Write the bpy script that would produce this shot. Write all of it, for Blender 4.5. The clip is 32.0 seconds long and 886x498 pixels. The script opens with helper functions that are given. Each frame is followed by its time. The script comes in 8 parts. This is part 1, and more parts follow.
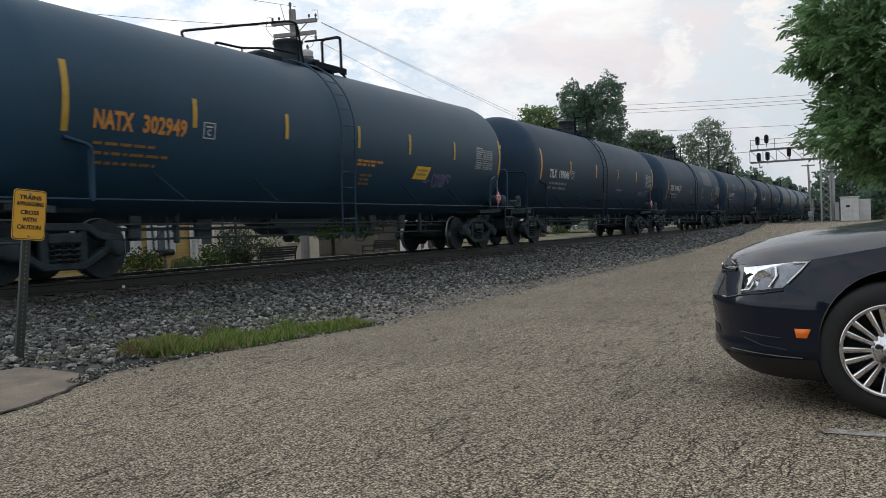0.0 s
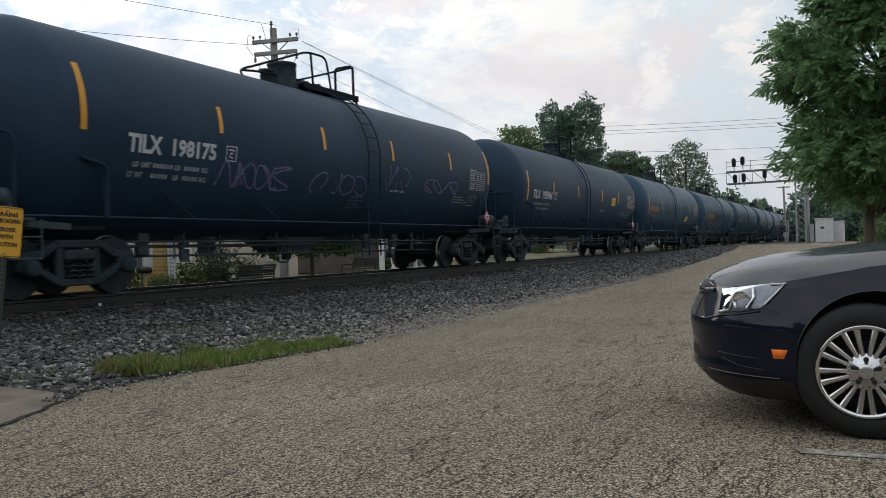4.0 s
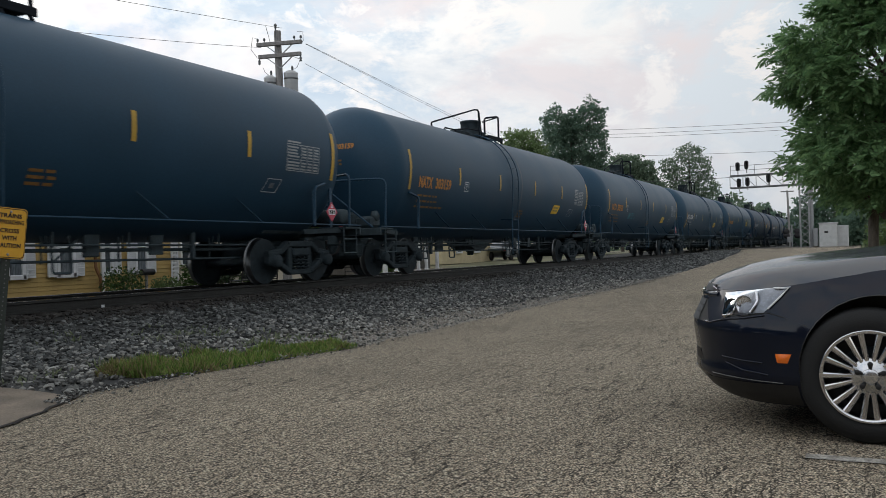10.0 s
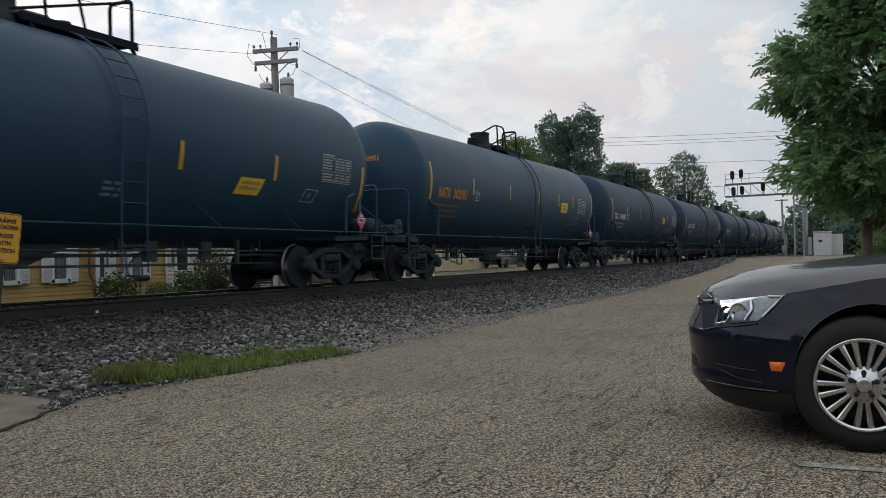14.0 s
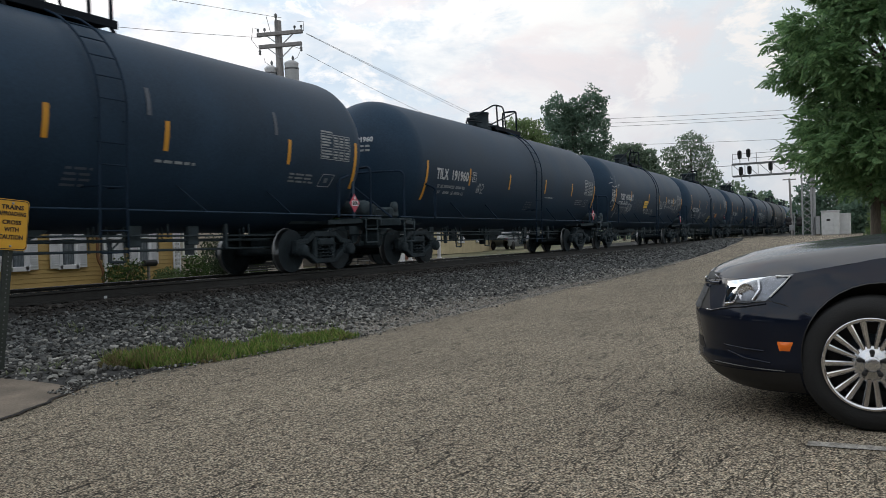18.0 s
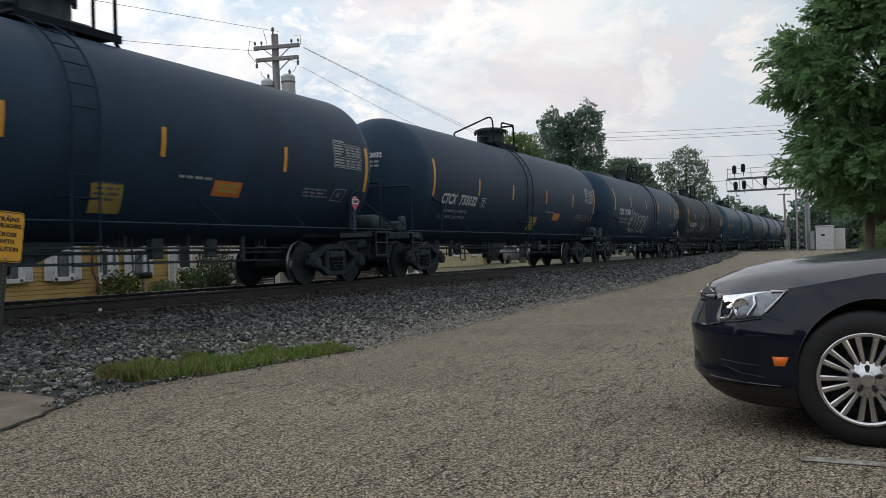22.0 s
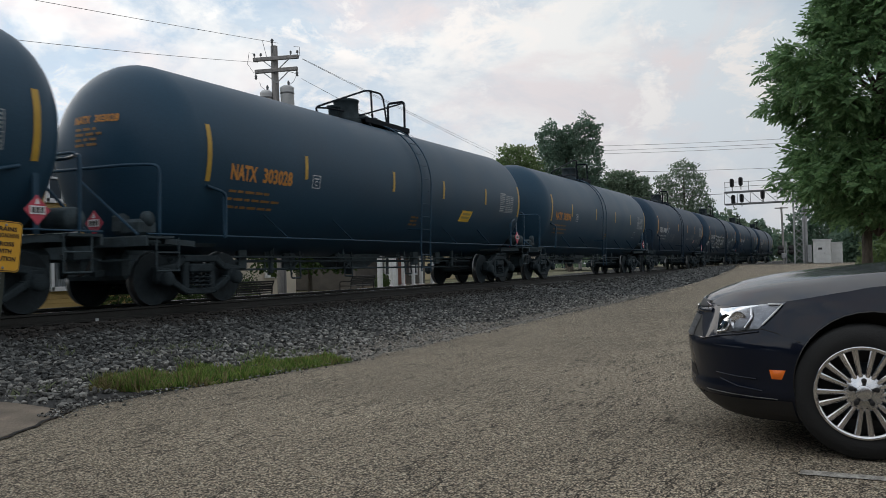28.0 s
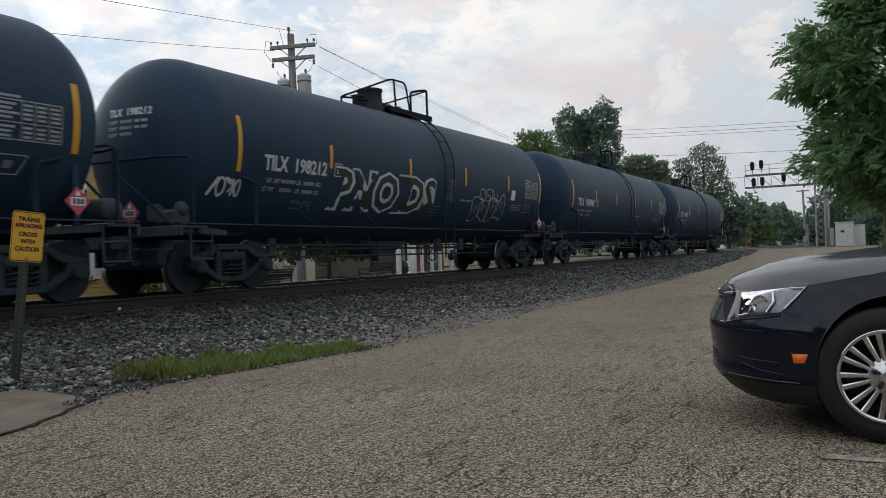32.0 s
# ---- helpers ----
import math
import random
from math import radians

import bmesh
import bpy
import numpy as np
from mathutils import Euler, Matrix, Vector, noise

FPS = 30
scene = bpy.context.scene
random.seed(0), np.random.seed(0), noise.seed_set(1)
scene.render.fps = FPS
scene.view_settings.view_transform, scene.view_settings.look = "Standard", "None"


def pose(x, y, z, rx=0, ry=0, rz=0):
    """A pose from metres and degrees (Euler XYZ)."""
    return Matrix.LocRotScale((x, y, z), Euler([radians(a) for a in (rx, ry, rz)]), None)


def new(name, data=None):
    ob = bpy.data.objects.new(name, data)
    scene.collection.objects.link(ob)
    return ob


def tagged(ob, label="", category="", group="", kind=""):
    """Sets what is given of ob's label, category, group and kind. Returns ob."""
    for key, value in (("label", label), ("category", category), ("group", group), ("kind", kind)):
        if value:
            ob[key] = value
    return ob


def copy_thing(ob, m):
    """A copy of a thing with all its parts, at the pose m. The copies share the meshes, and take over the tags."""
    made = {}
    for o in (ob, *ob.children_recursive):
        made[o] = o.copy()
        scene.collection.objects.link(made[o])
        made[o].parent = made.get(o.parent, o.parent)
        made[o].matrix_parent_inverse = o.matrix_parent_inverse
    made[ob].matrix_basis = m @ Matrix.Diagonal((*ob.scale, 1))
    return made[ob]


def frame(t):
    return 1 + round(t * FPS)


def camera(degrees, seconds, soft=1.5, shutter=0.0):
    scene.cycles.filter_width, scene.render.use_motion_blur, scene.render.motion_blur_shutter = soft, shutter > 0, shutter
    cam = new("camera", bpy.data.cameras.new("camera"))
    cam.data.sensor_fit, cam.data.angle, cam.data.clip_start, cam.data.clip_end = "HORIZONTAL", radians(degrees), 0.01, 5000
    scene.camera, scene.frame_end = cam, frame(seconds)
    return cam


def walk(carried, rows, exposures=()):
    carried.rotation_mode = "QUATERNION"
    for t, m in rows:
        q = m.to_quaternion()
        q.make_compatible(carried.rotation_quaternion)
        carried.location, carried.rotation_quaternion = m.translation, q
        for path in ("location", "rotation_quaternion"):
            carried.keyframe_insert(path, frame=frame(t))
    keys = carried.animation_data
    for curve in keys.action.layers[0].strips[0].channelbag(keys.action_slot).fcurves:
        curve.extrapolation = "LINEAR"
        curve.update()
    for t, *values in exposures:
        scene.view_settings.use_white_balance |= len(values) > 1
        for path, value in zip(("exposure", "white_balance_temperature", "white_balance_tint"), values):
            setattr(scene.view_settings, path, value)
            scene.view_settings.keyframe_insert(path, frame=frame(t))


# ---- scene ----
# ---- the camera and its way ----
cam = camera(55.17, 32.0, 0.65, 0.12)
PATH = [
    (0.0, 0.024, -0.002, 0.996, -62.30, -1.22, 2.18),
    (0.5, 0.013, 0.003, 0.994, -62.30, -1.00, 2.13),
    (1.0, -0.003, 0.004, 0.998, -62.49, -0.80, 2.25),
    (1.5, 0.020, -0.001, 0.996, -62.56, -0.54, 2.32),
    (2.0, 0.013, -0.001, 0.998, -62.61, -0.43, 2.10),
    (2.5, 0.013, -0.000, 0.997, -62.96, -0.26, 1.98),
    (3.0, 0.018, -0.003, 0.999, -63.43, -0.06, 1.89),
    (3.5, 0.005, 0.001, 1.001, -63.73, 0.02, 1.84),
    (5.5, 0.016, -0.002, 0.998, -63.54, -0.05, 1.94),
    (6.0, 0.015, 0.000, 0.998, -63.55, -0.13, 1.86),
    (6.5, 0.016, 0.000, 0.998, -63.50, -0.25, 1.87),
    (7.0, 0.016, 0.001, 0.997, -63.48, -0.21, 1.81),
    (7.5, 0.009, -0.001, 0.996, -63.40, -0.12, 1.83),
    (8.0, 0.007, -0.000, 1.000, -63.40, -0.08, 1.88),
    (8.5, 0.010, 0.001, 0.997, -63.34, -0.03, 1.75),
    (9.0, 0.007, 0.002, 0.998, -63.45, -0.03, 1.68),
    (9.5, 0.006, 0.002, 0.997, -63.45, 0.07, 1.63),
    (10.0, 0.013, 0.002, 1.000, -63.49, 0.22, 1.64),
    (10.5, 0.002, 0.002, 0.997, -63.55, 0.30, 1.64),
    (11.0, 0.005, 0.001, 0.996, -63.60, 0.33, 1.63),
    (11.5, 0.012, 0.001, 0.998, -63.54, 0.32, 1.61),
    (12.0, 0.007, 0.001, 0.999, -63.61, 0.31, 1.52),
    (12.5, 0.004, 0.001, 0.997, -63.76, 0.37, 1.54),
    (13.0, 0.007, 0.001, 1.001, -63.82, 0.40, 1.52),
    (13.5, 0.010, 0.001, 0.997, -63.90, 0.59, 1.41),
    (15.5, 0.004, -0.001, 1.000, -63.67, 0.84, 1.43),
    (16.0, 0.005, -0.002, 0.999, -63.63, 0.63, 1.49),
    (16.5, 0.014, 0.003, 0.998, -63.31, -0.28, 1.61),
    (17.0, 0.009, 0.004, 0.996, -63.25, -0.87, 1.66),
    (17.5, 0.019, -0.001, 0.998, -63.25, -0.69, 1.73),
    (18.0, 0.012, 0.002, 0.999, -63.37, -0.47, 1.90),
    (18.5, 0.010, 0.003, 0.999, -63.33, -0.39, 2.07),
    (19.0, -0.000, 0.004, 1.001, -63.43, -0.39, 2.10),
    (19.5, 0.007, 0.003, 1.000, -63.53, -0.36, 2.22),
    (20.0, 0.014, -0.002, 0.998, -63.64, -0.26, 2.37),
    (20.5, 0.011, -0.000, 1.003, -63.62, -0.18, 2.40),
    (21.0, 0.007, 0.004, 0.999, -63.57, -0.10, 2.20),
    (21.5, 0.003, 0.002, 1.002, -63.61, 0.19, 1.98),
    (22.0, 0.004, 0.003, 1.001, -63.68, 0.43, 1.68),
    (22.5, 0.005, 0.002, 0.997, -63.57, 0.63, 1.47),
    (23.0, 0.006, -0.000, 0.999, -63.61, 0.74, 1.43),
    (23.5, 0.008, -0.001, 0.998, -63.72, 0.97, 1.50),
    (24.0, 0.001, 0.001, 1.000, -63.86, 1.10, 1.57),
    (24.5, 0.006, -0.001, 1.004, -63.82, 1.01, 1.71),
    (25.0, -0.001, -0.001, 0.999, -63.80, 0.98, 1.76),
    (25.5, 0.006, -0.001, 1.000, -63.69, 0.93, 1.73),
    (27.5, -0.002, 0.001, 1.000, -63.84, 1.23, 1.45),
    (28.0, -0.000, -0.000, 1.000, -63.83, 1.22, 1.40),
    (28.5, 0.004, -0.001, 1.000, -63.63, 1.12, 1.37),
    (29.0, 0.001, 0.001, 0.995, -63.27, 0.89, 1.36),
    (29.5, -0.004, 0.001, 0.998, -62.93, 0.90, 1.34),
    (30.0, -0.014, -0.000, 1.001, -62.58, 0.96, 1.42),
    (30.5, -0.005, 0.000, 0.997, -62.63, 0.88, 1.43),
    (31.0, -0.007, 0.002, 0.998, -62.73, 0.79, 1.59),
    (31.5, -0.008, 0.002, 0.996, -62.74, 0.64, 1.76),
    (32.0, -0.003, 0.003, 0.999, -62.58, 0.35, 1.92),
]
walk(cam, [(t, pose(x, y, z, 90 + pitch, roll, yaw)) for t, x, y, z, yaw, pitch, roll in PATH], [(0, 0.04), (2, 0.0), (8, -0.06), (10, -0.06), (13, -0.14), (16, -0.20), (17, -0.07), (18, 0.02), (19, 0.02), (20, -0.02), (21, -0.03), (23, -0.13), (24, -0.20), (25, -0.22), (28, -0.19), (30, -0.15), (32, -0.18)])

# ---- sky and light: a bright, mostly clouded evening sky ----
SUN_UP, SUN_TURN = 20.0, 200.0
world = bpy.data.worlds.new("sky")
scene.world = world
world.use_nodes = True
wn, wl = world.node_tree.nodes, world.node_tree.links
wn.clear()
w_out = wn.new("ShaderNodeOutputWorld")
w_bg = wn.new("ShaderNodeBackground")
w_sky = wn.new("ShaderNodeTexSky")
w_sky.sky_type = "NISHITA"
w_sky.sun_disc = False
w_sky.sun_elevation, w_sky.sun_rotation = radians(SUN_UP), radians(SUN_TURN)
w_sky.air_density, w_sky.dust_density = 1.0, 2.0
w_gain = wn.new("ShaderNodeMixRGB")
w_gain.blend_type = "MULTIPLY"
w_gain.inputs[0].default_value = 1.0
w_gain.inputs[2].default_value = (0.13, 0.13, 0.13, 1)
wl.new(w_sky.outputs[0], w_gain.inputs[1])
w_co = wn.new("ShaderNodeTexCoord")
w_map = wn.new("ShaderNodeMapping")
w_map.inputs["Scale"].default_value = (1.0, 1.0, 1.9)
wl.new(w_co.outputs["Generated"], w_map.inputs["Vector"])


def sky_noise(scale, detail, rough, low, high, shift=0.0):
    tex = wn.new("ShaderNodeTexNoise")
    tex.inputs["Scale"].default_value = scale
    tex.inputs["Detail"].default_value = detail
    tex.inputs["Roughness"].default_value = rough
    tex.inputs["Distortion"].default_value = 0.4
    if shift:
        mp = wn.new("ShaderNodeMapping")
        mp.inputs["Location"].default_value = (shift, shift * 0.7, 0)
        wl.new(w_map.outputs[0], mp.inputs["Vector"])
        wl.new(mp.outputs[0], tex.inputs["Vector"])
    else:
        wl.new(w_map.outputs[0], tex.inputs["Vector"])
    ramp = wn.new("ShaderNodeMapRange")
    ramp.inputs["From Min"].default_value, ramp.inputs["From Max"].default_value = low, high
    wl.new(tex.outputs["Fac"], ramp.inputs["Value"])
    return ramp.outputs[0]


def sky_mix(fac, a, b):
    m = wn.new("ShaderNodeMixRGB")
    if isinstance(fac, float):
        m.inputs[0].default_value = fac
    else:
        wl.new(fac, m.inputs[0])
    for i, c in ((1, a), (2, b)):
        if isinstance(c, tuple):
            m.inputs[i].default_value = (*c, 1)
        else:
            wl.new(c, m.inputs[i])
    return m.outputs[0]


veil = sky_mix(0.82, w_gain.outputs[0], (0.66, 0.79, 0.93))
high = sky_mix(sky_noise(2.2, 9, 0.60, 0.43, 0.57), veil, (0.86, 0.94, 1.0))
cloud = sky_mix(sky_noise(3.6, 10, 0.62, 0.49, 0.57, 3.1), high, (1.06, 1.06, 1.05))
warm = sky_mix(sky_noise(4.6, 8, 0.6, 0.51, 0.66, 11.3), cloud, (0.96, 0.89, 0.90))
wisp = sky_mix(sky_noise(8.5, 11, 0.66, 0.55, 0.63, 5.2), warm, (1.12, 1.08, 1.05))
grey = sky_mix(sky_noise(3.4, 9, 0.64, 0.50, 0.70, 7.7), wisp, (0.67, 0.75, 0.84))
# haze greys the sky towards the horizon
w_sep = wn.new("ShaderNodeSeparateXYZ")
wl.new(w_co.outputs["Generated"], w_sep.inputs[0])
w_low = wn.new("ShaderNodeMapRange")
w_low.inputs["From Min"].default_value, w_low.inputs["From Max"].default_value = 0.26, 0.02
w_low.inputs["To Min"].default_value, w_low.inputs["To Max"].default_value = 0.0, 0.75
wl.new(w_sep.outputs[2], w_low.inputs["Value"])
grey = sky_mix(w_low.outputs[0], grey, (0.68, 0.73, 0.80))
# the sky is brighter over the track than along it
w_dot = wn.new("ShaderNodeVectorMath")
w_dot.operation = "DOT_PRODUCT"
w_dot.inputs[1].default_value = (-0.40, 0.92, 0.0)
wl.new(w_co.outputs["Generated"], w_dot.inputs[0])
w_side = wn.new("ShaderNodeMapRange")
w_side.inputs["From Min"].default_value, w_side.inputs["From Max"].default_value = -0.45, 0.6
w_side.inputs["To Min"].default_value, w_side.inputs["To Max"].default_value = 0.79, 1.22
wl.new(w_dot.outputs["Value"], w_side.inputs["Value"])
w_even = wn.new("ShaderNodeMixRGB")
w_even.blend_type = "MULTIPLY"
w_even.inputs[0].default_value = 1.0
wl.new(grey, w_even.inputs[1])
wl.new(w_side.outputs[0], w_even.inputs[2])
wl.new(w_even.outputs[0], w_bg.inputs["Color"])
w_bg.inputs["Strength"].default_value = 1.0
wl.new(w_bg.outputs[0], w_out.inputs["Surface"])

sun = new("sun", bpy.data.lights.new("sun", "SUN"))
sun.data.energy, sun.data.angle, sun.data.color = 0.5, radians(30), (1.0, 0.94, 0.86)
sun.matrix_world = pose(0, 0, 60, 90 - SUN_UP, 0, -SUN_TURN)

# ---- building tools ----
class Shape:
    """Vertices and faces of one mesh."""

    def __init__(self):
        self.v, self.f, self.s, self.k, self.slot = [], [], [], [], 0

    def add(self, verts, faces, smooth=False):
        n = len(self.v)
        self.v += [tuple(p) for p in verts]
        self.f += [tuple(n + i for i in f) for f in faces]
        self.s += [smooth] * len(faces)
        self.k += [self.slot] * len(faces)
        return self

    def box(self, c, d, cut=0.0, m=None):
        hx, hy, hz = d[0] / 2, d[1] / 2, d[2] / 2
        b = min(cut, 0.45 * min(d))
        verts, faces = [], []
        if b <= 0:
            verts = [(x, y, z) for x in (-hx, hx) for y in (-hy, hy) for z in (-hz, hz)]
            faces = [(0, 1, 3, 2), (4, 6, 7, 5), (0, 4, 5, 1), (2, 3, 7, 6), (0, 2, 6, 4), (1, 5, 7, 3)]
        else:
            ix = {}
            for sx in (-1, 1):
                for sy in (-1, 1):
                    for sz in (-1, 1):
                        for k in range(3):
                            p = [sx * (hx - b), sy * (hy - b), sz * (hz - b)]
                            p[k] = (sx * hx, sy * hy, sz * hz)[k]
                            ix[sx, sy, sz, k] = len(verts)
                            verts.append(tuple(p))
            for s in (-1, 1):
                for k in range(3):
                    q = []
                    for a, e in ((-1, -1), (1, -1), (1, 1), (-1, 1)):
                        g = [0, 0, 0]
                        g[k], g[(k + 1) % 3], g[(k + 2) % 3] = s, a, e
                        q.append(ix[g[0], g[1], g[2], k])
                    faces.append(tuple(q if s > 0 else q[::-1]))
            for k in range(3):
                i, j = (k + 1) % 3, (k + 2) % 3
                for a in (-1, 1):
                    for e in (-1, 1):
                        g, h = [0, 0, 0], [0, 0, 0]
                        g[k], g[i], g[j] = -1, a, e
                        h[k], h[i], h[j] = 1, a, e
                        q = [ix[(*g, i)], ix[(*h, i)], ix[(*h, j)], ix[(*g, j)]]
                        faces.append(tuple(q if a * e < 0 else q[::-1]))
            for sx in (-1, 1):
                for sy in (-1, 1):
                    for sz in (-1, 1):
                        q = [ix[sx, sy, sz, k] for k in range(3)]
                        faces.append(tuple(q if sx * sy * sz > 0 else q[::-1]))
        m = m or Matrix()
        t = Matrix.Translation(c) @ m
        return self.add([t @ Vector(p) for p in verts], faces)

    def bar(self, p, q, w, h, up=(0, 0, 1), cut=0.0):
        p, q = Vector(p), Vector(q)
        d = q - p
        x = d.normalized()
        y = Vector(up).cross(x)
        if y.length < 1e-4:
            y = Vector((0, 1, 0)).cross(x)
            if y.length < 1e-4:
                y = Vector((1, 0, 0)).cross(x)
        y.normalize()
        z = x.cross(y)
        m = Matrix((x, y, z)).transposed().to_4x4()
        return self.box((p + q) / 2, (d.length, w, h), cut, m)

    def rod(self, p, q, r, n=8, r2=None, cap=True):
        return self.tube([p, q], r, n, cap, r2)

    def tube(self, pts, r, n=8, cap=True, r2=None):
        pts = [Vector(p) for p in pts]
        rr = [r if r2 is None else r + (r2 - r) * i / (len(pts) - 1) for i in range(len(pts))]
        verts, faces, last = [], [], None
        for i, p in enumerate(pts):
            d = (pts[min(i + 1, len(pts) - 1)] - pts[max(i - 1, 0)]).normalized()
            if last is None:
                a = d.orthogonal().normalized()
            else:
                a = (last - d * last.dot(d)).normalized()
            last = a
            b = d.cross(a)
            for k in range(n):
                t = 2 * math.pi * k / n
                verts.append(p + (a * math.cos(t) + b * math.sin(t)) * rr[i])
        for i in range(len(pts) - 1):
            for k in range(n):
                j = (k + 1) % n
                faces.append((i * n + k, i * n + j, (i + 1) * n + j, (i + 1) * n + k))
        self.add(verts, faces, True)
        if cap:
            e = (len(pts) - 1) * n
            self.add(verts[:n], [tuple(range(n))[::-1]])
            self.add(verts[e:], [tuple(range(n))])
        return self

    def lathe(self, prof, m=None, n=24, smooth=True, cap=True):
        """prof: (radius, height) along the local z."""
        m = m or Matrix()
        verts, faces = [], []
        for r, h in prof:
            for k in range(n):
                t = 2 * math.pi * k / n
                verts.append(m @ Vector((r * math.cos(t), r * math.sin(t), h)))
        for i in range(len(prof) - 1):
            for k in range(n):
                j = (k + 1) % n
                faces.append((i * n + k, i * n + j, (i + 1) * n + j, (i + 1) * n + k))
        self.add(verts, faces, smooth)
        if cap:
            e = (len(prof) - 1) * n
            self.add(verts[:n], [tuple(range(n))[::-1]])
            self.add(verts[e:], [tuple(range(n))])
        return self

    def slab(self, poly, m, depth):
        """A flat plate: poly in the local xy, its thickness along z."""
        n = len(poly)
        verts = [m @ Vector((x, y, 0)) for x, y in poly] + [m @ Vector((x, y, depth)) for x, y in poly]
        faces = [tuple(range(n))[::-1], tuple(range(n, 2 * n))]
        faces += [(i, (i + 1) % n, n + (i + 1) % n, n + i) for i in range(n)]
        return self.add(verts, faces)

    def grid(self, rows, smooth=True):
        w = len(rows[0])
        verts = [p for r in rows for p in r]
        faces = [(i * w + k, i * w + k + 1, (i + 1) * w + k + 1, (i + 1) * w + k) for i in range(len(rows) - 1) for k in range(w - 1)]
        return self.add(verts, faces, smooth)

    def mesh(self, name, *mats):
        me = bpy.data.meshes.new(name)
        me.from_pydata(self.v, [], self.f)
        me.polygons.foreach_set("use_smooth", self.s)
        me.polygons.foreach_set("material_index", self.k)
        for mat in mats:
            me.materials.append(mat)
        me.update()
        return me


def part(name, shape, material, parent=None, label="", m=None):
    mats = material if isinstance(material, tuple) else (material,)
    data = shape.mesh(name, *mats) if isinstance(shape, Shape) else shape
    ob = new(name, data)
    if m is not None:
        ob.matrix_basis = m
    if parent is not None:
        ob.parent = parent
    if label:
        tagged(ob, label)
    return ob


def thing(name, label, category, group="", m=None, kind=""):
    ob = new(name)
    ob.empty_display_size = 0.2
    if m is not None:
        ob.matrix_basis = m
    return tagged(ob, label, category, group, kind)


def solid(name, shape, material, label, category, group="", kind="", m=None):
    return tagged(part(name, shape, material, None, "", m), label, category, group, kind)


# ---- materials ----
def material(name, color, rough=0.6, metal=0.0, tone=0.15, grain=8.0, fine=90.0, bump=0.15, spec=0.5, tint=None, by_object=0.0, stretch=(1, 1, 1), coat=0.0):
    """A painted or natural surface with blotches at a large scale, grain at a fine one, and relief."""
    mat = bpy.data.materials.new(name)
    mat.use_nodes = True
    n, l = mat.node_tree.nodes, mat.node_tree.links
    b = n["Principled BSDF"]
    co = n.new("ShaderNodeTexCoord")
    mp = n.new("ShaderNodeMapping")
    mp.inputs["Scale"].default_value = stretch
    l.new(co.outputs["Object"], mp.inputs["Vector"])
    big, small = n.new("ShaderNodeTexNoise"), n.new("ShaderNodeTexNoise")
    big.inputs["Scale"].default_value, big.inputs["Detail"].default_value = grain, 4
    small.inputs["Scale"].default_value, small.inputs["Detail"].default_value = fine, 3
    for t in (big, small):
        l.new(mp.outputs[0], t.inputs["Vector"])
    ramp = n.new("ShaderNodeValToRGB")
    ramp.color_ramp.elements[0].position, ramp.color_ramp.elements[1].position = 0.3, 0.72
    dark = tuple(c * (1 - tone) for c in color)
    lite = tuple(min(1, c * (1 + tone)) for c in (tint or color))
    ramp.color_ramp.elements[0].color, ramp.color_ramp.elements[1].color = (*dark, 1), (*lite, 1)
    l.new(big.outputs["Fac"], ramp.inputs["Fac"])
    mix = n.new("ShaderNodeMixRGB")
    mix.blend_type = "OVERLAY"
    mix.inputs[0].default_value = min(1, tone * 2.0)
    l.new(ramp.outputs[0], mix.inputs[1])
    l.new(small.outputs["Fac"], mix.inputs[2])
    last = mix.outputs[0]
    if by_object:
        info = n.new("ShaderNodeObjectInfo")
        hsv = n.new("ShaderNodeHueSaturation")
        mr = n.new("ShaderNodeMapRange")
        mr.inputs["To Min"].default_value, mr.inputs["To Max"].default_value = 1 - by_object, 1 + by_object
        l.new(info.outputs["Random"], mr.inputs["Value"])
        l.new(mr.outputs[0], hsv.inputs["Value"])
        l.new(last, hsv.inputs["Color"])
        last = hsv.outputs[0]
    l.new(last, b.inputs["Base Color"])
    rr = n.new("ShaderNodeMapRange")
    rr.inputs["To Min"].default_value, rr.inputs["To Max"].default_value = max(0.02, rough - 0.1), min(1, rough + 0.1)
    l.new(big.outputs["Fac"], rr.inputs["Value"])
    l.new(rr.outputs[0], b.inputs["Roughness"])
    b.inputs["Metallic"].default_value = metal
    b.inputs["Specular IOR Level"].default_value = spec
    b.inputs["Coat Weight"].default_value = coat
    b.inputs["Coat Roughness"].default_value = 0.04
    if bump:
        bm = n.new("ShaderNodeBump")
        bm.inputs["Strength"].default_value, bm.inputs["Distance"].default_value = bump, 0.01
        l.new(small.outputs["Fac"], bm.inputs["Height"])
        l.new(bm.outputs[0], b.inputs["Normal"])
    return mat


def plain(name, color, rough=0.5, metal=0.0, emit=0.0):
    mat = material(name, color, rough, metal, 0.06, 6, 60, 0.05)
    if emit:
        b = mat.node_tree.nodes["Principled BSDF"]
        b.inputs["Emission Color"].default_value, b.inputs["Emission Strength"].default_value = (*color, 1), emit
    return mat


def glass(name, color=(0.02, 0.025, 0.03), rough=0.05):
    mat = plain(name, color, rough)
    mat.node_tree.nodes["Principled BSDF"].inputs["Specular IOR Level"].default_value = 0.8
    return mat


